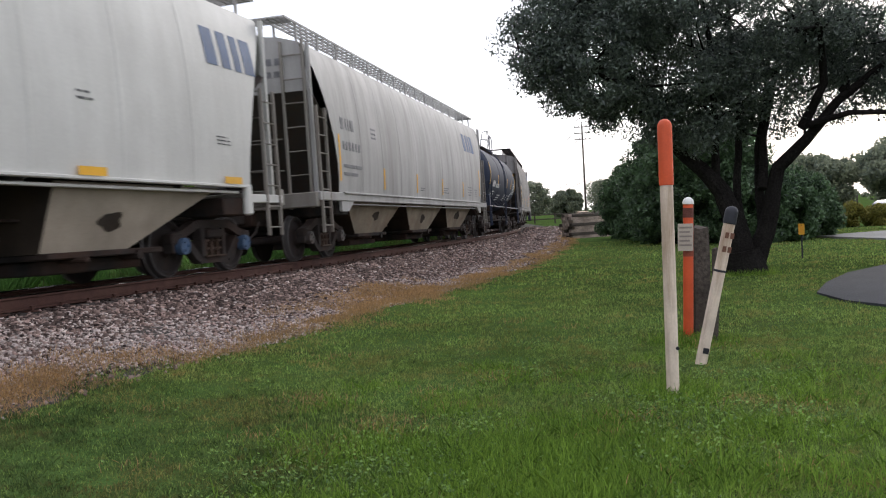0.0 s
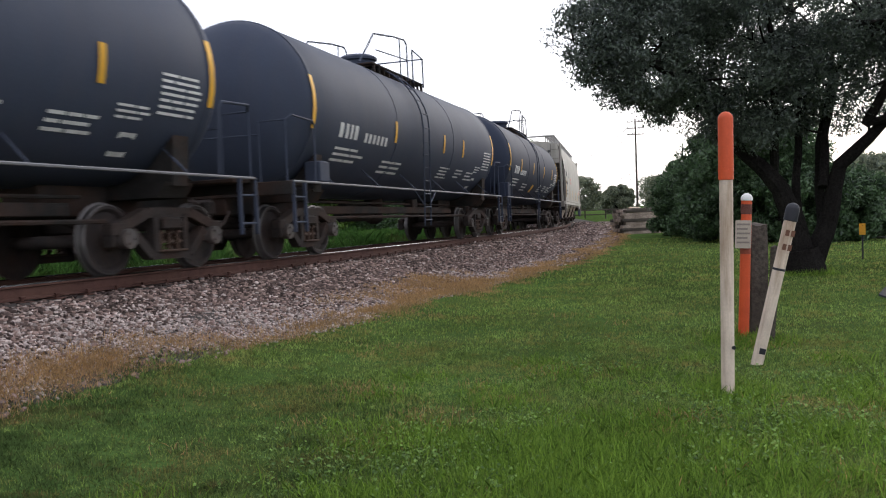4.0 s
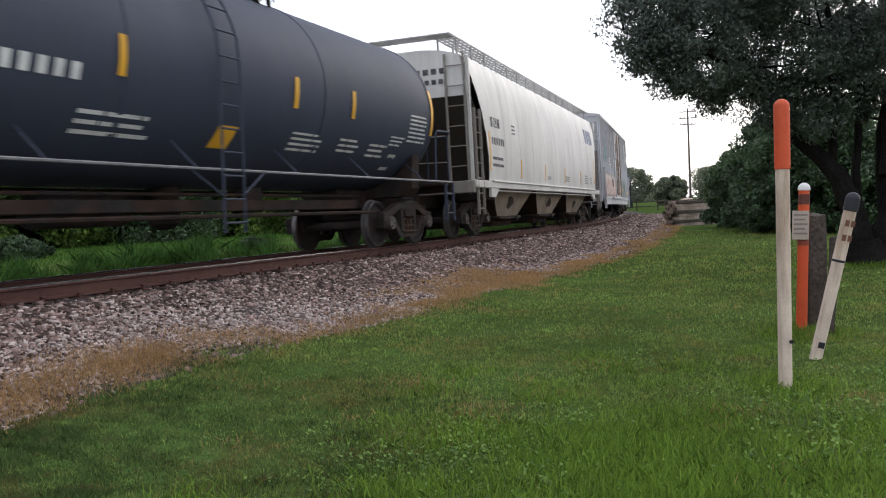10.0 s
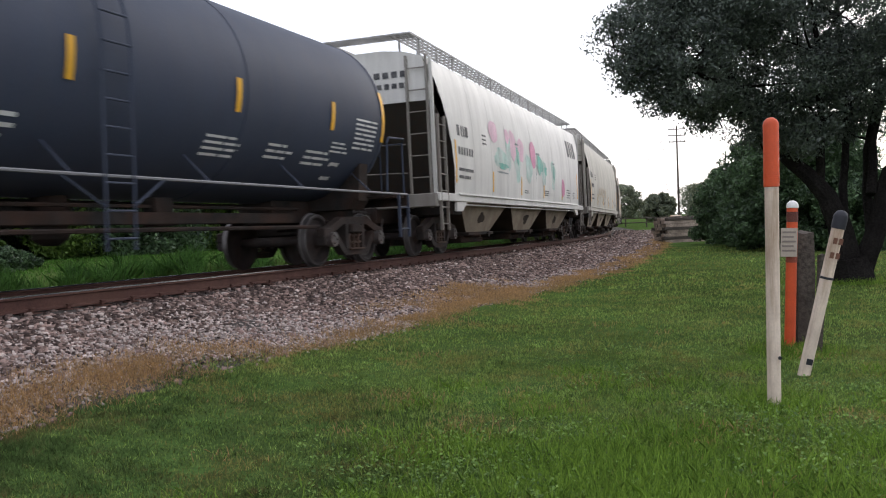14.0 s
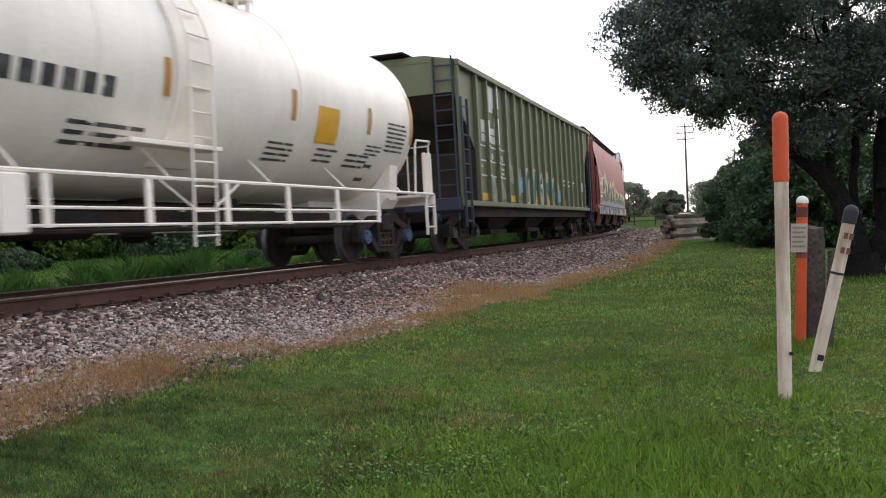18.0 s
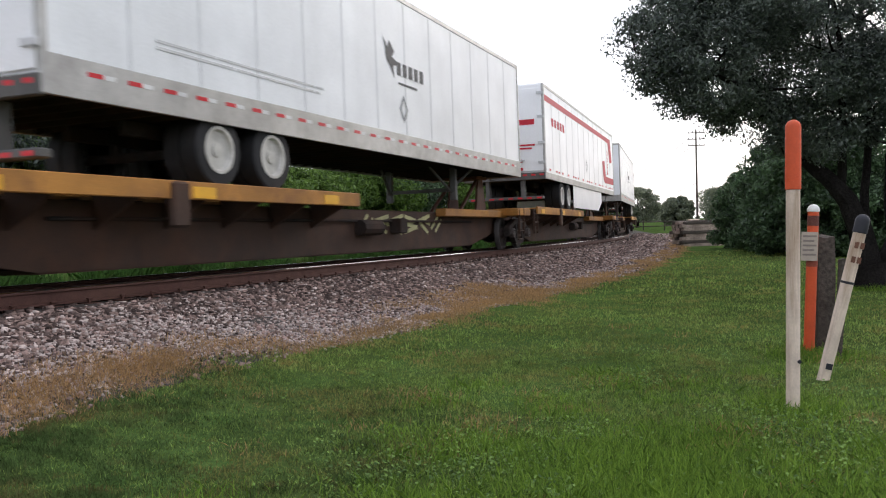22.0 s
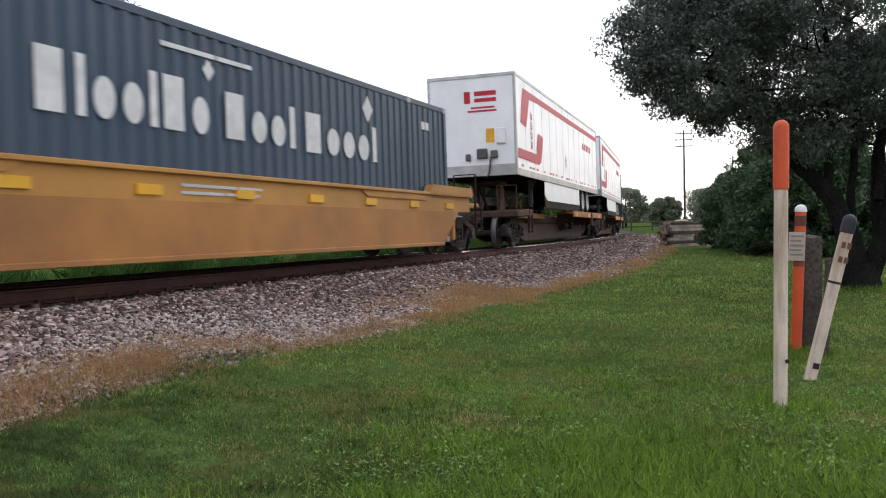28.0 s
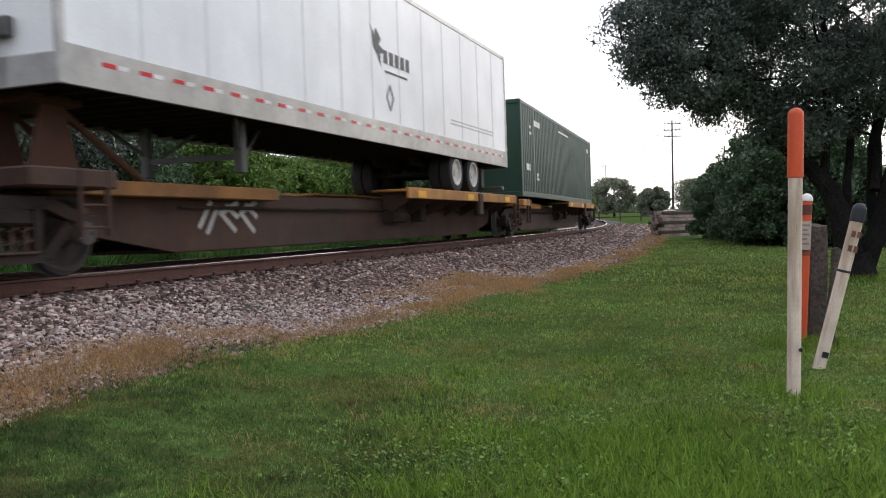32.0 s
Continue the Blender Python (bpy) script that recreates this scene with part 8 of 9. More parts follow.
# lobes of the crown: middle (east, north of the trunk, height) and half sizes
OAK_LOBES = (((-3.75, -0.6, 4.75), (0.75, 1.0, 0.95), 34), ((-3.0, -1.0, 4.05), (0.9, 0.9, 0.75), 30), ((-2.1, -0.3, 4.7), (1.2, 1.2, 0.8), 40), ((-1.3, 0.8, 4.3), (1.4, 1.0, 0.6), 36), ((-0.2, 0.6, 3.2), (1.0, 0.8, 0.6), 30), ((-3.5, -0.6, 3.8), (0.6, 0.7, 0.4), 22), ((-2.7, -0.5, 3.4), (0.75, 0.8, 0.35), 26), ((-2.0, -0.3, 3.2), (0.75, 0.8, 0.35), 24), ((-1.4, 0.0, 2.9), (0.7, 0.7, 0.35), 20), ((0.3, -0.3, 4.1), (1.2, 1.0, 0.6), 34), ((0.9, -0.6, 3.7), (0.9, 0.8, 0.7), 28), ((-1.0, -0.5, 2.75), (0.6, 0.6, 0.35), 12), ((2.6, 0.0, 4.9), (1.5, 1.5, 0.9), 50), ((3.3, -1.0, 3.3), (0.9, 0.9, 0.7), 26), ((1.6, 0.8, 3.1), (0.8, 0.8, 0.5), 16), ((-2.9, 0.4, 5.3), (1.3, 1.6, 0.9), 44),
             ((-1.5, -1.4, 5.0), (1.1, 1.2, 0.75), 36), ((-1.9, 0.6, 3.45), (0.75, 0.7, 0.35), 12), ((-0.8, -0.8, 3.55), (0.75, 0.9, 0.6), 26),
             ((0.3, -1.8, 4.7), (1.5, 1.3, 0.9), 52), ((1.3, 0.9, 4.3), (1.5, 1.4, 1.0), 42), ((2.3, -1.4, 4.1), (1.5, 1.3, 0.85), 46),
             ((3.3, 0.6, 4.0), (1.3, 1.4, 1.1), 36), ((1.9, -2.2, 3.0), (0.65, 0.6, 0.4), 12), ((2.5, -2.2, 2.55), (0.6, 0.6, 0.35), 10), ((3.2, -1.9, 2.5), (0.6, 0.6, 0.5), 12), ((3.5, -1.2, 3.9), (1.0, 1.0, 0.7), 40), ((2.6, -0.8, 3.4), (0.8, 0.8, 0.5), 26), ((1.9, -0.4, 3.9), (0.8, 0.8, 0.6), 26),
             ((0.1, 0.2, 6.6), (3.9, 3.2, 1.7), 120), ((0.4, 0.3, 8.0), (2.4, 2.2, 0.9), 40), ((-2.0, 2.2, 4.9), (1.8, 1.2, 1.1), 30), ((2.2, 2.4, 4.6), (1.8, 1.2, 1.1), 30))


# gaps in the crown where the sky shows through: east of the trunk, height, half sizes
OAK_GAPS = ((-1.85, 3.64, 0.22, 0.06), (-2.8, 3.70, 0.16, 0.06), (-2.15, 3.08, 0.18, 0.06), (0.78, 4.75, 0.16, 0.14), (1.7, 2.3, 0.7, 0.3), (1.1, 3.5, 0.14, 0.2))


def oak():
    rng = np.random.default_rng(21)
    ob = thing("live_oak", "large dark live oak with a forked leaning trunk and drooping limbs", "tree", pose(*OAK, 0.0))
    limbs = [
        ([(0.03, 0, -0.2), (0.0, 0, 0.1), (-0.06, 0, 0.45)], 0.46, 0.34),
        ([(-0.05, 0, 0.2), (-0.12, 0, 0.65), (-0.22, 0, 1.1), (-0.42, 0.0, 1.6), (-0.78, 0.05, 2.05), (-1.2, 0.1, 2.5), (-1.7, 0.0, 3.3), (-2.4, -0.2, 4.3), (-3.2, -0.4, 5.0)], 0.29, 0.04),
        ([(0.14, 0, 0.15), (0.40, -0.05, 0.75), (0.52, -0.1, 1.4), (0.64, -0.15, 2.0), (1.05, -0.5, 2.45), (1.5, -0.8, 3.1), (2.5, -1.2, 3.9), (3.3, -1.4, 4.6)], 0.22, 0.04),
        ([(0.40, 0.0, 0.6), (0.38, 0.15, 1.4), (0.42, 0.3, 2.4), (0.7, 0.4, 3.6), (0.9, 0.5, 4.8)], 0.12, 0.03),
        ([(-0.05, 0.1, 0.7), (0.0, 0.3, 1.8), (0.1, 0.4, 3.2), (0.05, 0.5, 5.0), (0.0, 0.5, 7.2)], 0.10, 0.03),
        ([(-0.52, 0.1, 1.8), (-0.6, -0.4, 2.8), (-0.8, -1.0, 4.0), (-1.1, -1.4, 5.2), (-1.4, -1.5, 6.4)], 0.09, 0.02),
        ([(0.36, -0.1, 1.6), (0.5, 0.2, 2.6), (0.9, 0.5, 3.8), (1.5, 0.8, 5.0), (2.1, 0.8, 6.4)], 0.10, 0.02),
        ([(0.95, -0.6, 2.7), (1.1, -1.2, 3.4), (0.9, -1.6, 4.3), (0.5, -1.9, 5.4)], 0.10, 0.03),
        ([(0.95, -0.6, 2.7), (1.5, -1.3, 2.85), (2.1, -1.9, 2.75), (2.9, -2.2, 2.45), (3.4, -2.1, 2.1)], 0.07, 0.015),
        ([(-1.5, 0.0, 3.3), (-2.2, -0.6, 3.6), (-3.0, -1.0, 3.9), (-3.8, -1.0, 4.2)], 0.07, 0.02),
        ([(1.6, -0.9, 3.3), (2.2, 0.0, 3.7), (3.0, 0.6, 4.2)], 0.08, 0.02),
        ([(-0.9, 0.1, 2.5), (-1.4, 0.6, 3.1), (-2.0, 0.7, 3.4)], 0.05, 0.015),
    ]
    nodes = np.array([p for l in limbs[1:] for p in l[0][1:]])
    tips, rad = [], []
    for c, r, k in OAK_LOBES:
        for _ in range(int(k * (1.0 if c[0] < 0.25 else 0.80))):
            d = rng.normal(size=3)
            d /= np.linalg.norm(d)
            q = rng.uniform(0.35, 1.0) ** 0.5
            p = np.array(c) + d * np.array(r) * q
            size = rng.uniform(0.20, 0.52)
            if any(((p[0] - gx) / (gw + 0.5 * size)) ** 2 + ((p[2] - gz) / (gh + 0.5 * size)) ** 2 < 1 for gx, gz, gw, gh in OAK_GAPS) or (p[0] > 0.9 and p[2] < 3.9 and rng.random() < 0.30):
                continue
            tips.append(tuple(p))
            rad.append(size)
    for i in range(0, len(tips), 3):
        t = np.array(tips[i])
        a = nodes[np.argmin(np.linalg.norm(nodes - t, axis=1) + 2.0 * (nodes[:, 2] > t[2] + 0.5))]
        m = (a + t) / 2 + rng.normal(0, 0.12, 3)
        limbs.append(([tuple(a), tuple(m), tuple(t)], 0.035, 0.008))
    part("trunk", grown_limbs((0, 0, 0), limbs), M_bark, ob, "dark forked trunk and limbs")
    v, f = leaves(tips, rad, 320, 0.036, rng, 0.75)
    part("crown", cloud("crown", v, f, 4, M_oakleaf), None, ob, "dense dark small-leaved crown with gaps")
    return ob


oak()


# ---- shrubs behind the lawn, tree line beyond the track ----
def shrub(name, label, base, width, height, seed, leafmat, per=500, size=0.11, clumps=30, depth=None):
    rng = np.random.default_rng(seed)
    ob = thing(name, label, "shrub", pose(*base))
    depth = depth or width
    tips = []
    for k in range(clumps):
        a, z = rng.uniform(0, 2 * math.pi), rng.uniform(0.05, 1.0)
        r = math.sqrt(max(0.03, 1 - max(0, z - 0.25) ** 2 / 0.62)) * rng.uniform(0.3, 0.95)
        tips.append((math.cos(a) * r * width / 2, math.sin(a) * r * depth / 2, z * height * 0.9))
    for t in tips[:7]:
        part("stem", Geo().tube([(t[0] * 0.1, t[1] * 0.1, -0.1), (t[0] * 0.4, t[1] * 0.4, t[2] * 0.5), t], [0.05, 0.035, 0.012], 6), M_bark, ob)
    v, f = leaves(tips, rng.uniform(0.16, 0.30, clumps) * min(width, height * 1.3) * 0.8 * (30 / clumps) ** 0.33, per, size, rng, 0.95)
    v[:, 2] = np.maximum(v[:, 2], 0.0)
    part("foliage", cloud("foliage", v, f, 4, leafmat), None, ob)
    return ob


for k, (x, y, w, h) in enumerate(((8.5, 38.4, 3.2, 3.4), (8.6, 34.2, 3.5, 4.3), (8.4, 31.0, 3.2, 4.1), (9.7, 29.4, 3.0, 4.4), (10.6, 32.5, 4.2, 5.0), (9.6, 36.5, 4.0, 3.8), (11.3, 28.8, 2.6, 2.3), (12.4, 29.6, 2.4, 2.0), (13.2, 32.5, 3.2, 2.5), (12.6, 36.0, 4.0, 3.2))):
    shrub("evergreen_shrub", "dense dark green shrub at the lawn's edge", (x, y, 0), w, h, 40 + k, M_bushleaf, 260, 0.075, 120)
for k, (st, o, w, h) in enumerate(((3.6, -11.2, 2.2, 0.8), (5.6, -12.6, 2.2, 0.85), (9.8, -7.2, 1.2, 0.5), (24.0, -9.0, 1.6, 0.7))):
    p = on_track(st, o, 0)
    shrub("verge_shrub", "low dark tangled shrub beside the far rail", (p[0], p[1], 0.3), w, h, 400 + k, M_bushleaf, 200, 0.055, 80)
# beyond the track: bright shrubs in front, a dark oak wood behind them at the near end
for k, (x, y, w, h) in enumerate(((-18.6, 38.0, 7.5, 6.0), (-15.6, 43.5, 8.5, 5.2), (-13.6, 48.0, 8.0, 4.4), (-11.6, 53.0, 8.5, 4.9), (-9.6, 57.0, 8.0, 6.6), (-7.6, 61.5, 8.0, 7.8), (-5.0, 66.0, 8.5, 8.2), (-2.2, 72.0, 9.0, 8.2),
                                  (-18.5, 48.0, 8.0, 5.6), (-15.5, 56.0, 8.0, 5.0), (-21.5, 34.0, 7.0, 5.5), (-23.0, 29.0, 7.0, 5.0), (0.8, 80.0, 9.0, 8.0), (3.2, 90.0, 9.5, 8.2), (-26.0, 22.0, 7.0, 5.0), (-28.0, 14.0, 7.0, 5.0))):
    shrub("roadside_shrub", "bright leafy shrub beyond the railway", (x, y, 0.35), w, h, 70 + k, M_brightleaf if k % 4 else M_bushleaf, 300, 0.13, 130)
for k, (x, y, h, w) in enumerate(((-21.0, 34.5, 11.6, 11.0), (-26.5, 30.0, 13.0, 12.0), (-23.5, 41.0, 10.6, 10.0), (-20.4, 51.5, 9.6, 9.0), (-30.0, 18.0, 12.5, 11.0), (-33.0, 36.0, 13.0, 12.0))):
    tree("oak_tree", "dark leafy oak in the wood beyond the railway", (x, y, 0.35), h, w, h * 0.14, 120 + k, M_oakleaf, 400, 0.12, 150, 0.28)
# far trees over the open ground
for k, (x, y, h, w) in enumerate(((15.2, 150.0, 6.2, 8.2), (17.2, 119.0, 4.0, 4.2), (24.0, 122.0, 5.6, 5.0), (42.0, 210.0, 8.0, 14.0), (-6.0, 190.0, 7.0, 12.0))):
    tree("field_tree", "distant haze-pale grey-green tree beside open grass", (x, y, 0), h, w, h * 0.2, 160 + k, M_hazeleaf, 300, 0.2, 60, 0.25)
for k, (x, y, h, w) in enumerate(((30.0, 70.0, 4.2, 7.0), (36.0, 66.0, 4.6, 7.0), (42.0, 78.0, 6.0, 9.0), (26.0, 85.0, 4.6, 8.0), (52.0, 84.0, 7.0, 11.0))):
    tree("garden_tree", "rounded green garden tree beyond the hedge", (x, y, 0), h, w, h * 0.2, 180 + k, M_hazeleaf, 320, 0.2, 60, 0.25)
# a belt of woods round the horizon
def far_woods():
    rng = np.random.default_rng(77)
    tips, rad = [], []
    for a in np.arange(0, 360, 0.5):
        for _ in range(2):
            d = rng.uniform(330, 380)
            tips.append((math.sin(radians(a)) * d, math.cos(radians(a)) * d, rng.uniform(0.2, 2.2)))
            rad.append(rng.uniform(0.9, 1.8))
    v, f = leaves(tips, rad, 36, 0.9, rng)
    tagged(new("far_woods", cloud("far_woods", v, f, 4, M_hazeleaf)), "distant band of haze-pale grey-green woods round the fields", "woods", kind="stuff")


far_woods()


# ---- things beyond the lawn ----
M_asphalt = mat("dark_asphalt", (0.038, 0.040, 0.046), 0.9, var=0.2, scale=1.0, grain=0.35, grain_scale=60, bump=0.01, stain=(0.06, 0.06, 0.062), stain_amt=0.4)
M_palepath = mat("pale_concrete_road", (0.22, 0.215, 0.205), 0.9, var=0.12, scale=0.6, grain=0.15, bump=0.004, stain=(0.22, 0.21, 0.19), stain_amt=0.4)


def slab(name, label, category, outline, z, material):
    g = Geo().prism(outline, "z", z - 0.08, z)
    return thing(name, label, category, geo=g, material=material, kind="structure")


slab("driveway", "dark asphalt driveway ending in the lawn", "driveway", [(5.25, 11.2), (5.35, 12.3), (6.1, 13.7), (7.15, 15.2), (8.5, 16.5), (14.0, 20.0), (30.0, 27.0), (30.0, 17.0), (14.0, 11.5), (8.0, 9.6), (5.6, 9.7)], 0.028, M_asphalt)
slab("road", "pale narrow road beyond the lawn", "road", [(12.7, 29.8), (20.0, 32.0), (60.0, 36.0), (60.0, 32.0), (20.0, 27.6), (13.1, 25.5)], 0.05, M_palepath)

# small yellow marker on a thin post
ob = thing("yellow_marker", "small orange-yellow marker plate on a thin dark post", "marker sign", pose(8.2, 19.65, 0, 0, 0, -20))
part("post", Geo().box(-0.018, 0.018, -0.012, 0.012, -0.2, 0.72, 0.003), M_postblack, ob)
plate = part("marker_plate", Geo().box(-0.065, 0.065, -0.028, -0.014, 0.55, 0.80, 0.006), mat("orange_yellow_plate", (0.78, 0.36, 0.03), 0.5, var=0.1, bump=0.0), ob, "orange-yellow marker plate")
part("bolt", Geo().cyl((0, -0.034, 0.76), (0, -0.028, 0.76), 0.008, 6), M_postblack, plate)

# golden hedge
for k, (x, y) in enumerate(((16.7, 37.6), (17.7, 37.4), (18.7, 37.2), (19.7, 37.0))):
    shrub("hedge_shrub", "low clipped golden-green hedge shrub", (x, y, 0), 1.25, 1.05, 300 + k, M_hedgeleaf, 420, 0.05, 22)


def wood_pile():
    """Old railway ties stacked in crossed courses."""
    rng = random.Random(12)
    ob = thing("timber_stack", "stack of old grey weathered railway timbers on the grass", "timber stack", pose(7.1, 43.3, 0.0, 0, 0, 27))
    tie = wood_beam(2.25)
    for c in range(8):
        z = 0.075 + c * 0.152
        for k in range(4):
            part("timber", tie[(c + k) % 3], None, ob, m=pose(rng.uniform(-0.12, 0.12), -0.55 + k * 0.26 + rng.uniform(-0.02, 0.02), z, rng.uniform(-1.5, 1.5), 0, rng.uniform(-2, 2)))
    return ob


def wood_beam(L):
    out = []
    for seed in range(3):
        rng = random.Random(seed)
        g = Geo()
        rings = []
        for k in range(6):
            x = -L / 2 + L * k / 5
            j = lambda: rng.uniform(-0.012, 0.012)
            rings.append([(x, -0.115 + j(), -0.070 + j()), (x, 0.115 + j(), -0.070 + j()), (x, 0.12 + j(), 0.0), (x, 0.11 + j(), 0.070 + j()), (x, -0.11 + j(), 0.070 + j()), (x, -0.12 + j(), 0.0)])
        g.loft(rings)
        out.append(g.mesh("timber", (M_paletimber, M_greywood, M_paletimber)[seed]))
    return out


M_paletimber = mat("bleached_timber", (0.40, 0.315, 0.26), 0.95, var=0.3, scale=3, grain=0.4, grain_scale=30, bump=0.02, stain=(0.09, 0.07, 0.055), stain_amt=0.6)
wood_pile()


def utility_pole(base, height, arms, label):
    ob = thing("utility_pole", label, "utility pole", pose(*base))
    part("pole", Geo().lathe([(-0.5, 0.17), (height * 0.5, 0.14), (height, 0.10)], "z", n=10), M_greywood, ob)
    for z, w in arms:
        arm = part("crossarm", Geo().box(-w / 2, w / 2, -0.20, -0.10, z - 0.06, z + 0.06, 0.01), M_greywood, ob)
        for x in (-w * 0.45, -w * 0.2, w * 0.2, w * 0.45):
            part("insulator", Geo().lathe([(z + 0.06, 0.03), (z + 0.12, 0.07), (z + 0.2, 0.06), (z + 0.24, 0.02)], "z", (x, -0.15, 0), 8), M_postblack, arm)
    return ob


POLE_A, POLE_B = (21.3, 127.8, 0.0), (21.6, 232.0, 0.0)
utility_pole(POLE_A, 14.0, ((13.5, 2.4), (12.6, 2.4), (11.7, 2.4)), "tall grey wooden utility pole with three crossarms")
utility_pole(POLE_B, 13.2, ((12.9, 2.4),), "far thin wooden utility pole with one crossarm")
utility_pole((21.0, 24.0 - 60.0, 0.0), 14.0, ((13.5, 2.4), (12.6, 2.4), (11.7, 2.4)), "grey wooden utility pole with three crossarms")
for z, x in ((5.6, 0.0), (6.4, 0.0), (12.8, -1.0), (12.8, 1.0)):
    g = Geo()
    pts = []
    for k in range(17):
        q = k / 16
        pts.append((POLE_A[0] + x + 0.3 * q, POLE_A[1] - 0.15 + (POLE_B[1] - POLE_A[1]) * q, z - 4 * 1.1 * q * (1 - q)))
    g.tube(pts, 0.03, 5)
    thing("overhead_cable", "dark sagging overhead cable between two poles", "cable", geo=g, material=M_postblack, group="overhead cables")


def field_fence():
    ob = thing("field_fence", "far dark wooden rail fence across the field", "fence")
    post = Geo().box(-0.07, 0.07, -0.07, 0.07, -0.3, 1.25, 0.01).mesh("post", M_greywood)
    for k in range(20):
        part("post", post, None, ob, m=pose(6.0 + k * 2.4, 100 + k * 0.4, 0))
    for z in (0.55, 1.05):
        a, b = (6.0, 99.9, z), (6.0 + 19 * 2.4, 100 + 19 * 0.4 - 0.1, z)
        part("rail", Geo().tube([a, b], 0.055, 6), M_greywood, ob)


field_fence()


def pony():
    """A pale tan and white animal grazing far off."""
    M_hide = mat("tan_white_hide", (0.50, 0.33, 0.23), 0.8, var=0.15, bump=0.005, stain=(0.72, 0.68, 0.62), stain_amt=0.8, stain_scale=1.6)
    ob = thing("grazing_pony", "pale tan and white pony grazing by the far fence", "animal", pose(17.2, 106.0, 0, 0, 0, 8))
    g = Geo().lathe([(-0.75, 0.05), (-0.68, 0.24), (-0.35, 0.33), (0.1, 0.30), (0.5, 0.32), (0.72, 0.2), (0.78, 0.04)], "x", (0, 0, 0.92), 14)
    part("body", g, M_hide, ob)
    part("neck", Geo().tube([(0.6, 0, 1.0), (0.92, 0, 0.9), (1.15, 0, 0.6)], [0.2, 0.15, 0.11], 8), M_hide, ob)
    part("head", Geo().tube([(1.1, 0, 0.66), (1.2, 0, 0.4), (1.22, 0, 0.22)], [0.11, 0.1, 0.06], 8), M_hide, ob)
    for x, y in ((-0.55, -0.16), (-0.5, 0.16), (0.5, -0.16), (0.56, 0.16)):
        part("leg", Geo().tube([(x, y, 0.85), (x + 0.02, y, 0.4), (x, y, 0.0)], [0.11, 0.06, 0.055], 7), M_hide, ob)
    part("tail", Geo().tube([(-0.74, 0, 1.0), (-0.85, 0, 0.75), (-0.84, 0, 0.4)], [0.04, 0.05, 0.02], 6), M_hide, ob)


pony()


def parked_car():
    M_navycar = mat("dark_blue_car_paint", (0.025, 0.04, 0.085), 0.25, 0.1, var=0.05, bump=0.0)
    M_carglass = mat("dark_car_glass", (0.015, 0.018, 0.02), 0.08, var=0.0, bump=0.0)
    ob = thing("parked_car", "dark blue car parked beyond the hedge", "car", pose(28.0, 51.0, 0, 0, 0, 6))
    prof = [(-2.2, 0.35), (-2.25, 0.75), (-1.9, 0.95), (-1.0, 1.0), (1.3, 1.02), (2.1, 0.92), (2.22, 0.6), (2.2, 0.35)]
    part("body", Geo().prism(prof, "y", -0.88, 0.88), M_navycar, ob)
    cab = Geo().loft([[(-1.1, -0.82, 1.0), (1.7, -0.82, 1.0), (1.7, 0.82, 1.0), (-1.1, 0.82, 1.0)], [(-0.5, -0.66, 1.48), (1.15, -0.66, 1.48), (1.15, 0.66, 1.48), (-0.5, 0.66, 1.48)]])
    part("cabin_glass", cab, M_carglass, ob)
    part("roof", Geo().box(-0.55, 1.2, -0.68, 0.68, 1.47, 1.53, 0.02), M_navycar, ob)
    for x in (-1.35, 1.35):
        for y in (-0.86, 0.86):
            wh = part("wheel", Geo().lathe([(y - 0.1, 0.2), (y - 0.1, 0.31), (y + 0.1, 0.31), (y + 0.1, 0.2)], "y", (x, 0, 0.31), 18), M_tyre, ob)
            part("rim", Geo().lathe([(y - 0.105, 0.01), (y - 0.105, 0.2), (y + 0.105, 0.2), (y + 0.105, 0.01)], "y", (x, 0, 0.31), 14), P_alu, wh)


parked_car()


# ---- grass on the lawn, dry fringe, weeds ----
def blades(n, area, height, width, rng, spread=0.35):
    x0, x1, y0, y1 = area
    p = np.stack([rng.uniform(x0, x1, n), rng.uniform(y0, y1, n)], -1)
    return p


def grass_mesh(name, p, z, hgt, wid, rng, lean=0.45, bent=1.4):
    n = len(p)
    a = rng.uniform(0, 2 * math.pi, n)
    side = np.stack([np.cos(a), np.sin(a), np.zeros(n)], -1) * wid[:, None] / 2
    b = rng.uniform(0, 2 * math.pi, n)
    tilt = rng.uniform(0, 1, n) ** bent * lean
    tip = np.stack([np.cos(b) * tilt * hgt, np.sin(b) * tilt * hgt, hgt * np.sqrt(np.maximum(0.08, 1 - (tilt * 0.85) ** 2))], -1)
    base = np.stack([p[:, 0], p[:, 1], z - 0.005], -1)
    mid = base + tip * np.array([0.42, 0.42, 0.6])
    v = np.stack([base - side, base + side, mid + side * 0.7, base + tip, mid - side * 0.7], 1).reshape(-1, 3)
    return v, np.arange(5 * n)


def in_lawn(p):
    s, o = beside(p[:, 0], p[:, 1])
    return o


def on_bank(p):
    """Height of the ground or of the ballast's foot, whichever lies above."""
    s, o = beside(p[:, 0], p[:, 1])
    k = np.clip((np.abs(o) - 1.75) / 1.7, 0, 1)
    c = np.clip(s, -25.0, 42.0)
    bank = (0.725 - 0.0095 * c - 0.19) * (1 - k) + 0.06 * k - 0.035 * np.sin(math.pi * k)
    return np.where(np.abs(o) < 3.6, np.maximum(bank, ground_z(p[:, 0], p[:, 1])), ground_z(p[:, 0], p[:, 1]))


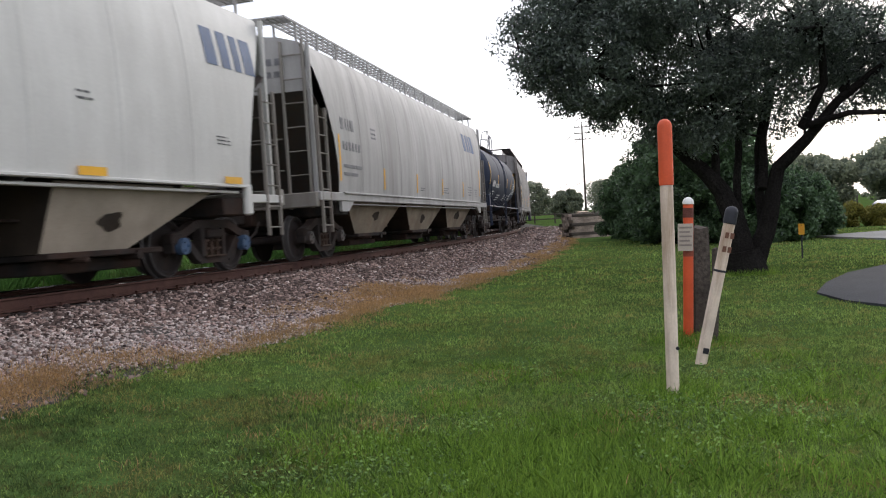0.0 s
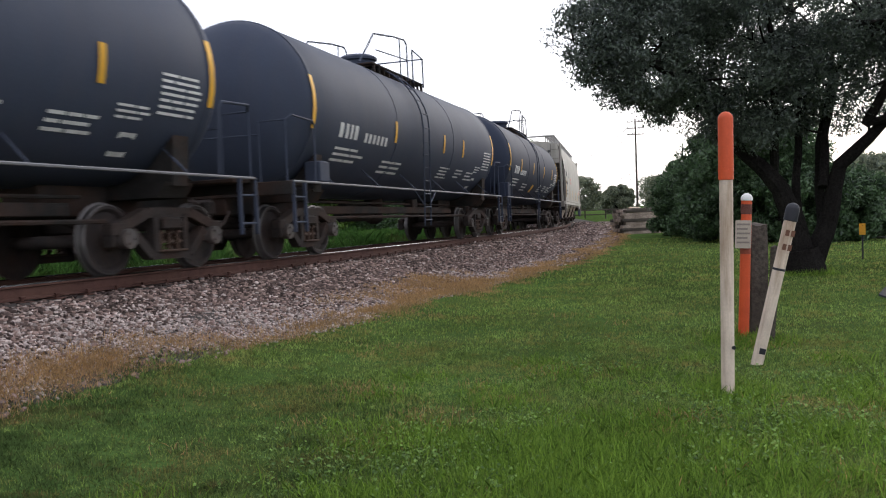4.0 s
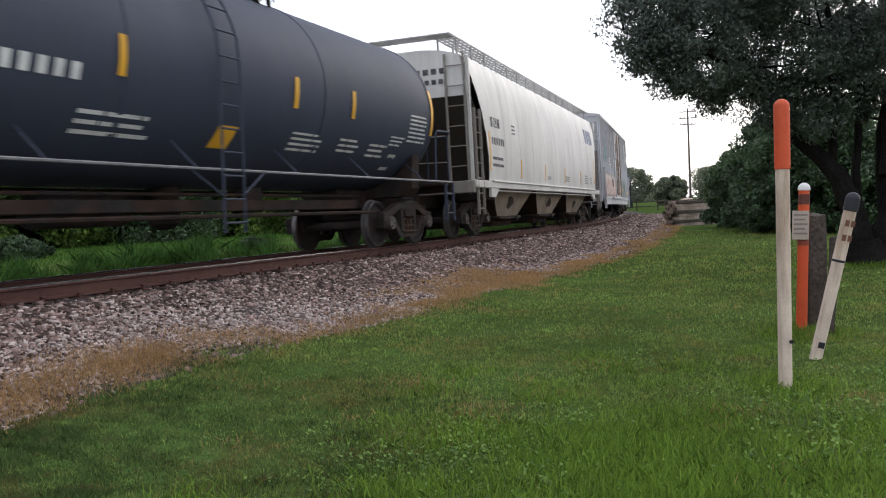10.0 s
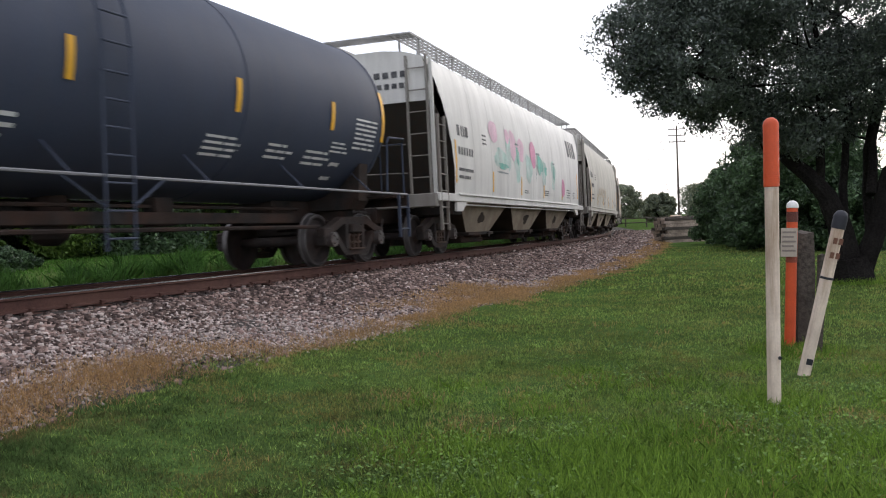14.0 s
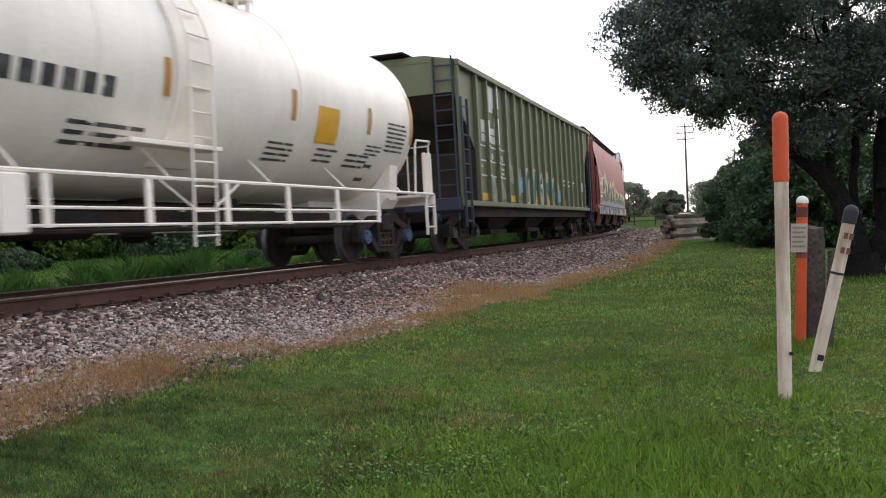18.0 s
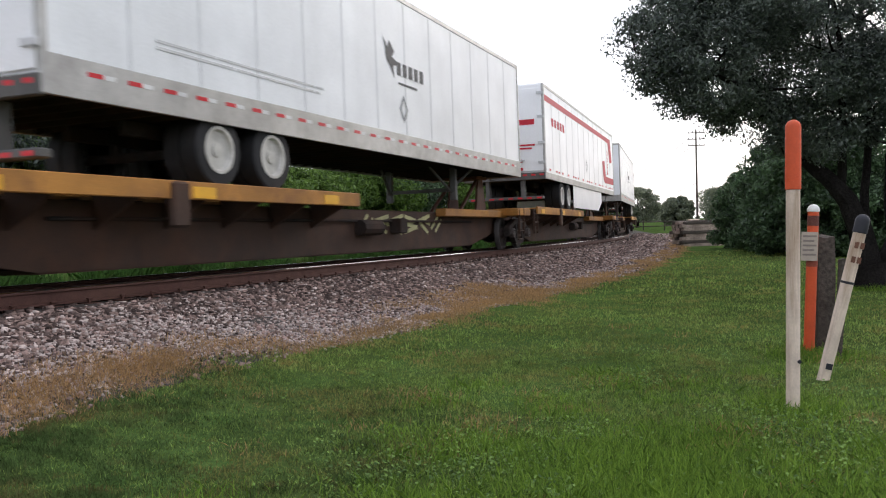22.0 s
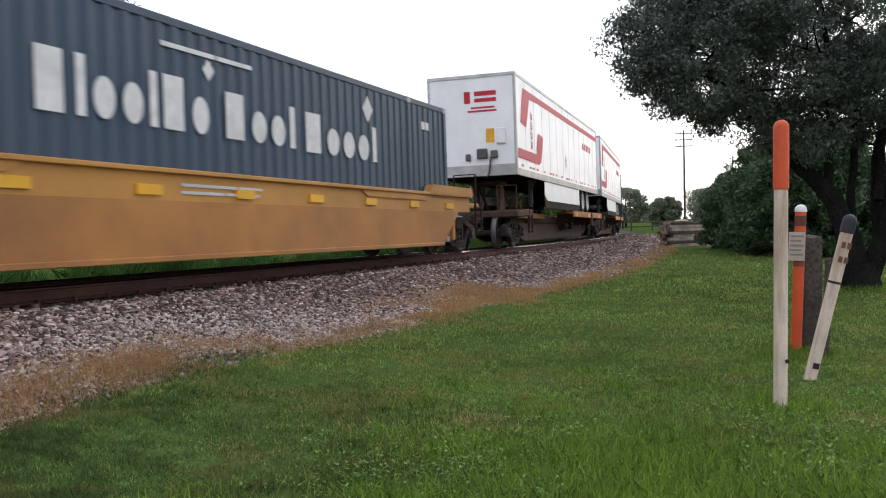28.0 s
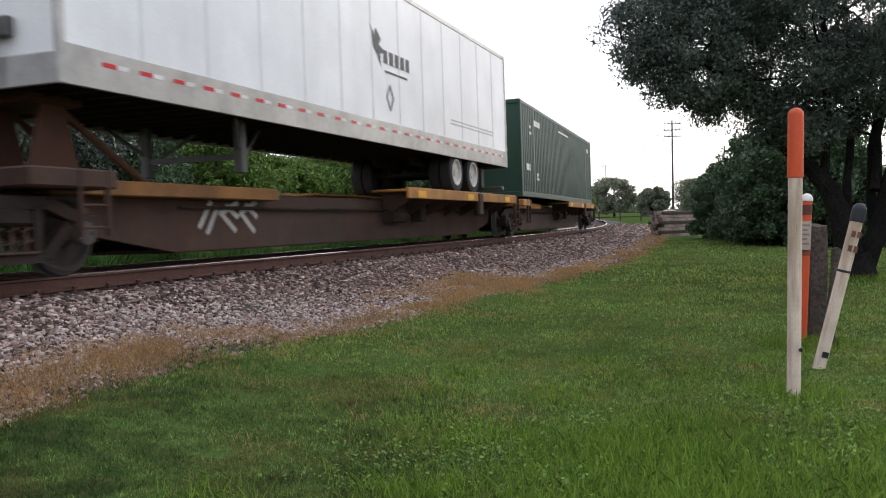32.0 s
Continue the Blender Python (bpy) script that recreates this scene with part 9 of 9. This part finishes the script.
def build_lawn():
    rng = np.random.default_rng(31)
    P, H, W, D = [], [], [], []
    for n, y0, y1, h, w in ((200000, 2.2, 5.5, 0.038, 0.0048), (170000, 5.5, 9.0, 0.038, 0.0062), (130000, 9.0, 16.0, 0.042, 0.011), (120000, 16.0, 36.0, 0.05, 0.026)):
        y = rng.uniform(y0, y1, n)
        x = rng.uniform(-0.76, 0.64, n) * (y + 1.0)
        p = np.stack([x, y], -1)
        s, o = beside(x, y)
        clump = 0.5 + 0.25 * np.sin(x * 3.1 + np.sin(y * 2.3) * 2) * np.sin(y * 2.7 + 1) + 0.25 * np.sin(x * 9.3 + np.sin(y * 8.1) * 1.7) * np.sin(y * 10.2 + 1.3 * np.sin(x * 5))
        drive = (x > 5.2) & (y > 9.6) & (y < 16.5 + 0.5 * (x - 8.5)) & (x > 5.3 + 0.62 * np.maximum(0, y - 12.3)) & (y > 9.6 + 0.32 * np.maximum(0, x - 8))
        keep = (o > lawn_edge(s) + rng.normal(0, 0.13, n)) & (rng.random(n) < 0.45 + 0.6 * clump) & ~drive
        # darker blades towards the near left: deeper green plus corner shading in the colour
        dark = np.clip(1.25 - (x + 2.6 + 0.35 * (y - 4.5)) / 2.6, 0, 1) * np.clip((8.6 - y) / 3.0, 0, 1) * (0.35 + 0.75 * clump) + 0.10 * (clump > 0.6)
        P.append(p[keep])
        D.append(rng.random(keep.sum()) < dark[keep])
        k = keep.sum()
        H.append(h * rng.uniform(0.5, 1.3, k) * (0.5 + 1.0 * clump[keep]))
        W.append(np.full(k, w) * rng.uniform(0.7, 1.3, k))
    p, h, w, d = np.concatenate(P), np.concatenate(H), np.concatenate(W), np.concatenate(D)
    for pick, name, label, material in ((~d, "lawn_grass", "short mown green grass with dry patches", M_grass), (d, "dark_grass", "dark green grass low in the lawn, corner shading included in its colour", M_darkgrass)):
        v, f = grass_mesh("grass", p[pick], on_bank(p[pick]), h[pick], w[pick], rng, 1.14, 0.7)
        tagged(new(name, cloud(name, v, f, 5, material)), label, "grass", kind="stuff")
    # longer bright tufts in the lawn
    c = np.concatenate([np.stack([rng.normal(0.75, 0.75, 150), rng.normal(4.3, 0.75, 150)], -1), np.stack([rng.uniform(-1.0, 3.6, 40), rng.uniform(3.2, 8.0, 40)], -1), np.stack([rng.normal(1.68, 0.12, 8), rng.normal(6.2, 0.1, 8)], -1), np.stack([rng.normal(2.5, 0.2, 14), rng.normal(8.6, 0.25, 14)], -1), np.stack([rng.normal(5.9, 0.45, 16), rng.normal(16.4, 0.3, 16)], -1)])
    c = c[(in_lawn(c) > 4.3) & (c[:, 1] > 2.3)]
    idx = rng.integers(0, len(c), 34000)
    p = c[idx] + rng.normal(0, 0.15, (34000, 2))
    n = len(p)
    big = rng.uniform(0.5, 1.2, len(c))[idx]
    v, f = grass_mesh("tuft", p, ground_z(p[:, 0], p[:, 1]), 0.115 * big * rng.uniform(0.5, 1.25, n), np.full(n, 0.0058) * rng.uniform(0.7, 1.3, n), rng, 1.1, 0.75)
    ob = new("grass_tufts", cloud("grass_tufts", v, f, 5, M_tallgrass))
    tagged(ob, "longer bright green grass tufts in the lawn", "grass", kind="stuff")
    # dry fringe at the ballast's foot, in uneven tufts, with patches that reach up into the gravel and small dead spots in the lawn
    cs = np.concatenate([rng.uniform(-13, 8, 380), rng.uniform(8, 48, 460), rng.normal(-7.9, 0.55, 70), rng.normal(0.4, 1.3, 110)])
    m = len(cs)
    co = lawn_edge(cs) - 0.10 + rng.normal(0, 0.15, m) + 0.10 * np.sin(cs * 2.3 + 1) - 0.22 * rng.random(m) * (cs > -3)
    co[840:910] = rng.normal(2.9, 0.18, 70)
    co[910:] = rng.uniform(2.7, 3.7, 110)
    cx = np.array([on_track(a, b, 0)[:2] for a, b in zip(cs, co)])
    spots = np.concatenate([rng.normal((1.19, 5.59), 0.04, (5, 2)), rng.normal((-1.08, 6.8), 0.16, (7, 2)), rng.normal((-0.32, 5.65), 0.13, (6, 2)), rng.normal((2.55, 8.7), 0.16, (6, 2)), np.stack([rng.uniform(-2.5, 3, 26), rng.uniform(4, 12, 26)], -1)])
    spots = spots[in_lawn(spots) > 3.8]
    c = np.concatenate([cx, spots])
    tall = np.concatenate([rng.uniform(0.35, 1.15, m), np.full(len(spots), 0.75)])
    share = np.concatenate([np.where(np.sin(cs * 1.7) + np.sin(cs * 0.63 + 2) > -0.9, 1.0, 0.6), np.full(len(spots), 0.35)])
    idx = rng.choice(len(c), 90000, p=share / share.sum())
    p = c[idx] + rng.normal(0, 0.12, (90000, 2))
    kept = in_lawn(p) > 2.45
    p, idx = p[kept], idx[kept]
    n = len(p)
    far = np.clip(np.hypot(p[:, 0], p[:, 1]) / 9, 1, 3)
    v, f = grass_mesh("dry", p, on_bank(p) + 0.028, 0.07 * tall[idx] * rng.uniform(0.4, 1.2, n), 0.0046 * far, rng, 1.14, 0.8)
    ob = new("dry_grass", cloud("dry_grass", v, f, 5, M_straw))
    tagged(ob, "dry straw-brown grass along the foot of the ballast", "grass", kind="stuff")
    # tall grass and weeds beyond the track
    n = 90000
    s, o = rng.uniform(-22, 60, n), -3.3 - 27 * rng.random(n) ** 1.7
    p = np.array([on_track(a, b, 0)[:2] for a, b in zip(s, o)])
    tuft = 0.5 + 0.5 * np.sin(s * 2.3 + np.sin(o * 3) * 1.5)
    v, f = grass_mesh("tall", p, ground_z(p[:, 0], p[:, 1]), (0.09 + 0.16 * tuft * (o < -4) * (o > -7)) * rng.uniform(0.5, 1.2, n), rng.uniform(0.012, 0.03, n) * np.clip(-o / 8, 1, 3), rng, 0.7)
    ob = new("tall_grass", cloud("tall_grass", v, f, 5, M_farlawn))
    tagged(ob, "tall unmown grass and weeds beyond the track", "grass", kind="stuff")
    # dark weeds and dead stalks close to the far side of the track
    n = 44000
    s, o = rng.uniform(-20, 50, n), -2.6 - 4.2 * rng.random(n) ** 1.3
    keep = rng.random(n) < 0.35 + 0.6 * (np.sin(s * 1.3 + np.sin(o * 2)) > -0.2)
    s, o = s[keep], o[keep]
    n = len(s)
    p = np.array([on_track(a, b, 0)[:2] for a, b in zip(s, o)])
    v, f = grass_mesh("verge", p, ground_z(p[:, 0], p[:, 1]) + 0.05 * (o > -3.4), rng.uniform(0.08, 0.42, n), rng.uniform(0.008, 0.02, n), rng, 0.7)
    ob = new("verge_weeds", cloud("verge_weeds", v, f, 5, M_verge))
    tagged(ob, "dark weeds and dead stalks beside the far rail", "weeds", kind="stuff")
    # arching clumps of long blades and leafy weeds in the rough strip beyond the far rail
    c_s, c_o = rng.uniform(-14, 45, 170), -3.9 - 4.6 * rng.random(170) ** 1.1
    c = np.array([on_track(a, b, 0)[:2] for a, b in zip(c_s, c_o)])
    idx = rng.integers(0, 170, 46000)
    p = c[idx] + rng.normal(0, 0.13, (46000, 2))
    n = len(p)
    v, f = grass_mesh("clump", p, ground_z(p[:, 0], p[:, 1]), rng.uniform(0.3, 0.85, 170)[idx] * rng.uniform(0.4, 1.1, n), rng.uniform(0.010, 0.020, n), rng, 1.0, 0.9)
    tagged(new("long_grass_clumps", cloud("long_grass_clumps", v, f, 5, M_clump)), "arching clumps of long dark green grass beyond the rails", "grass", kind="stuff")
    # clover and other broadleaf weeds in loose patches
    beds = ((-1.04, 4.9), (-0.45, 5.25), (-0.5, 4.7), (-0.57, 4.3), (0.15, 5.5), (0.76, 7.4), (1.43, 5.75), (1.78, 5.4), (0.9, 4.6), (2.1, 6.75), (-0.2, 4.8), (2.2, 5.4), (1.5, 4.8), (2.7, 6.6), (0.2, 4.2), (1.7, 6.1))
    c = np.concatenate([rng.normal(b, (0.26, 0.18), (14, 2)) for b in beds] + [np.stack([rng.uniform(-2.2, 4.5, 90), rng.uniform(3.2, 9.0, 90)], -1)])
    idx = rng.integers(0, len(c), 7000)
    p = c[idx] + rng.normal(0, 0.11, (7000, 2))
    p = p[in_lawn(p) > 4.2]
    n = len(p)
    z = ground_z(p[:, 0], p[:, 1]) + rng.uniform(0.015, 0.065, n)
    a = rng.uniform(0, 2 * math.pi, n)
    r = rng.uniform(0.006, 0.0155, n)
    q = np.stack([p[:, 0], p[:, 1], z], -1)
    d1 = np.stack([np.cos(a) * r, np.sin(a) * r, rng.uniform(-0.5, 0.5, n) * r], -1)
    d2 = np.stack([-np.sin(a) * r * 0.7, np.cos(a) * r * 0.7, rng.uniform(-0.5, 0.5, n) * r], -1)
    v = np.stack([q - d1, q + d2, q + d1, q - d2], 1).reshape(-1, 3)
    ob = new("clover_weeds", cloud("clover_weeds", v, np.arange(4 * n), 4, M_weed))
    tagged(ob, "small broadleaf weeds growing in the lawn", "weeds", kind="stuff")


build_lawn()


def motions():
    """The train rolls past at a steady pace; wheels turn while they pass close by."""
    for car, u, half in RUNNING:
        times = {0.0, 32.0}
        t = (u - 110.0) / SPEED
        while t < (u + 60.0) / SPEED:
            if 0.0 < t < 32.0:
                times.add(round(t * FPS) / FPS)
            t += 0.4
        walk(car, [(t, car_pose(u - SPEED * t, half)) for t in sorted(times)])
    for wheel, u, x in WHEELS:
        t0, t1 = max(0.0, (u - 16.0) / SPEED), min(32.0, (u + 9.0) / SPEED)
        if t1 - t0 < 0.05:
            continue
        f0, f1 = int(math.ceil(t0 * FPS)), int(math.floor(t1 * FPS))
        rows = []
        for k in ([0] if f0 > 0 else []) + list(range(f0, f1 + 1)) + ([960] if f1 < 960 else []):
            q = min(max(k, f0), f1) - f0
            rows.append((k / FPS, pose(x, 0, 0.44, 0, 0, 0) @ Matrix.Rotation(-q * SPEED / FPS / 0.44, 4, "Y")))
        walk(wheel, rows)


motions()
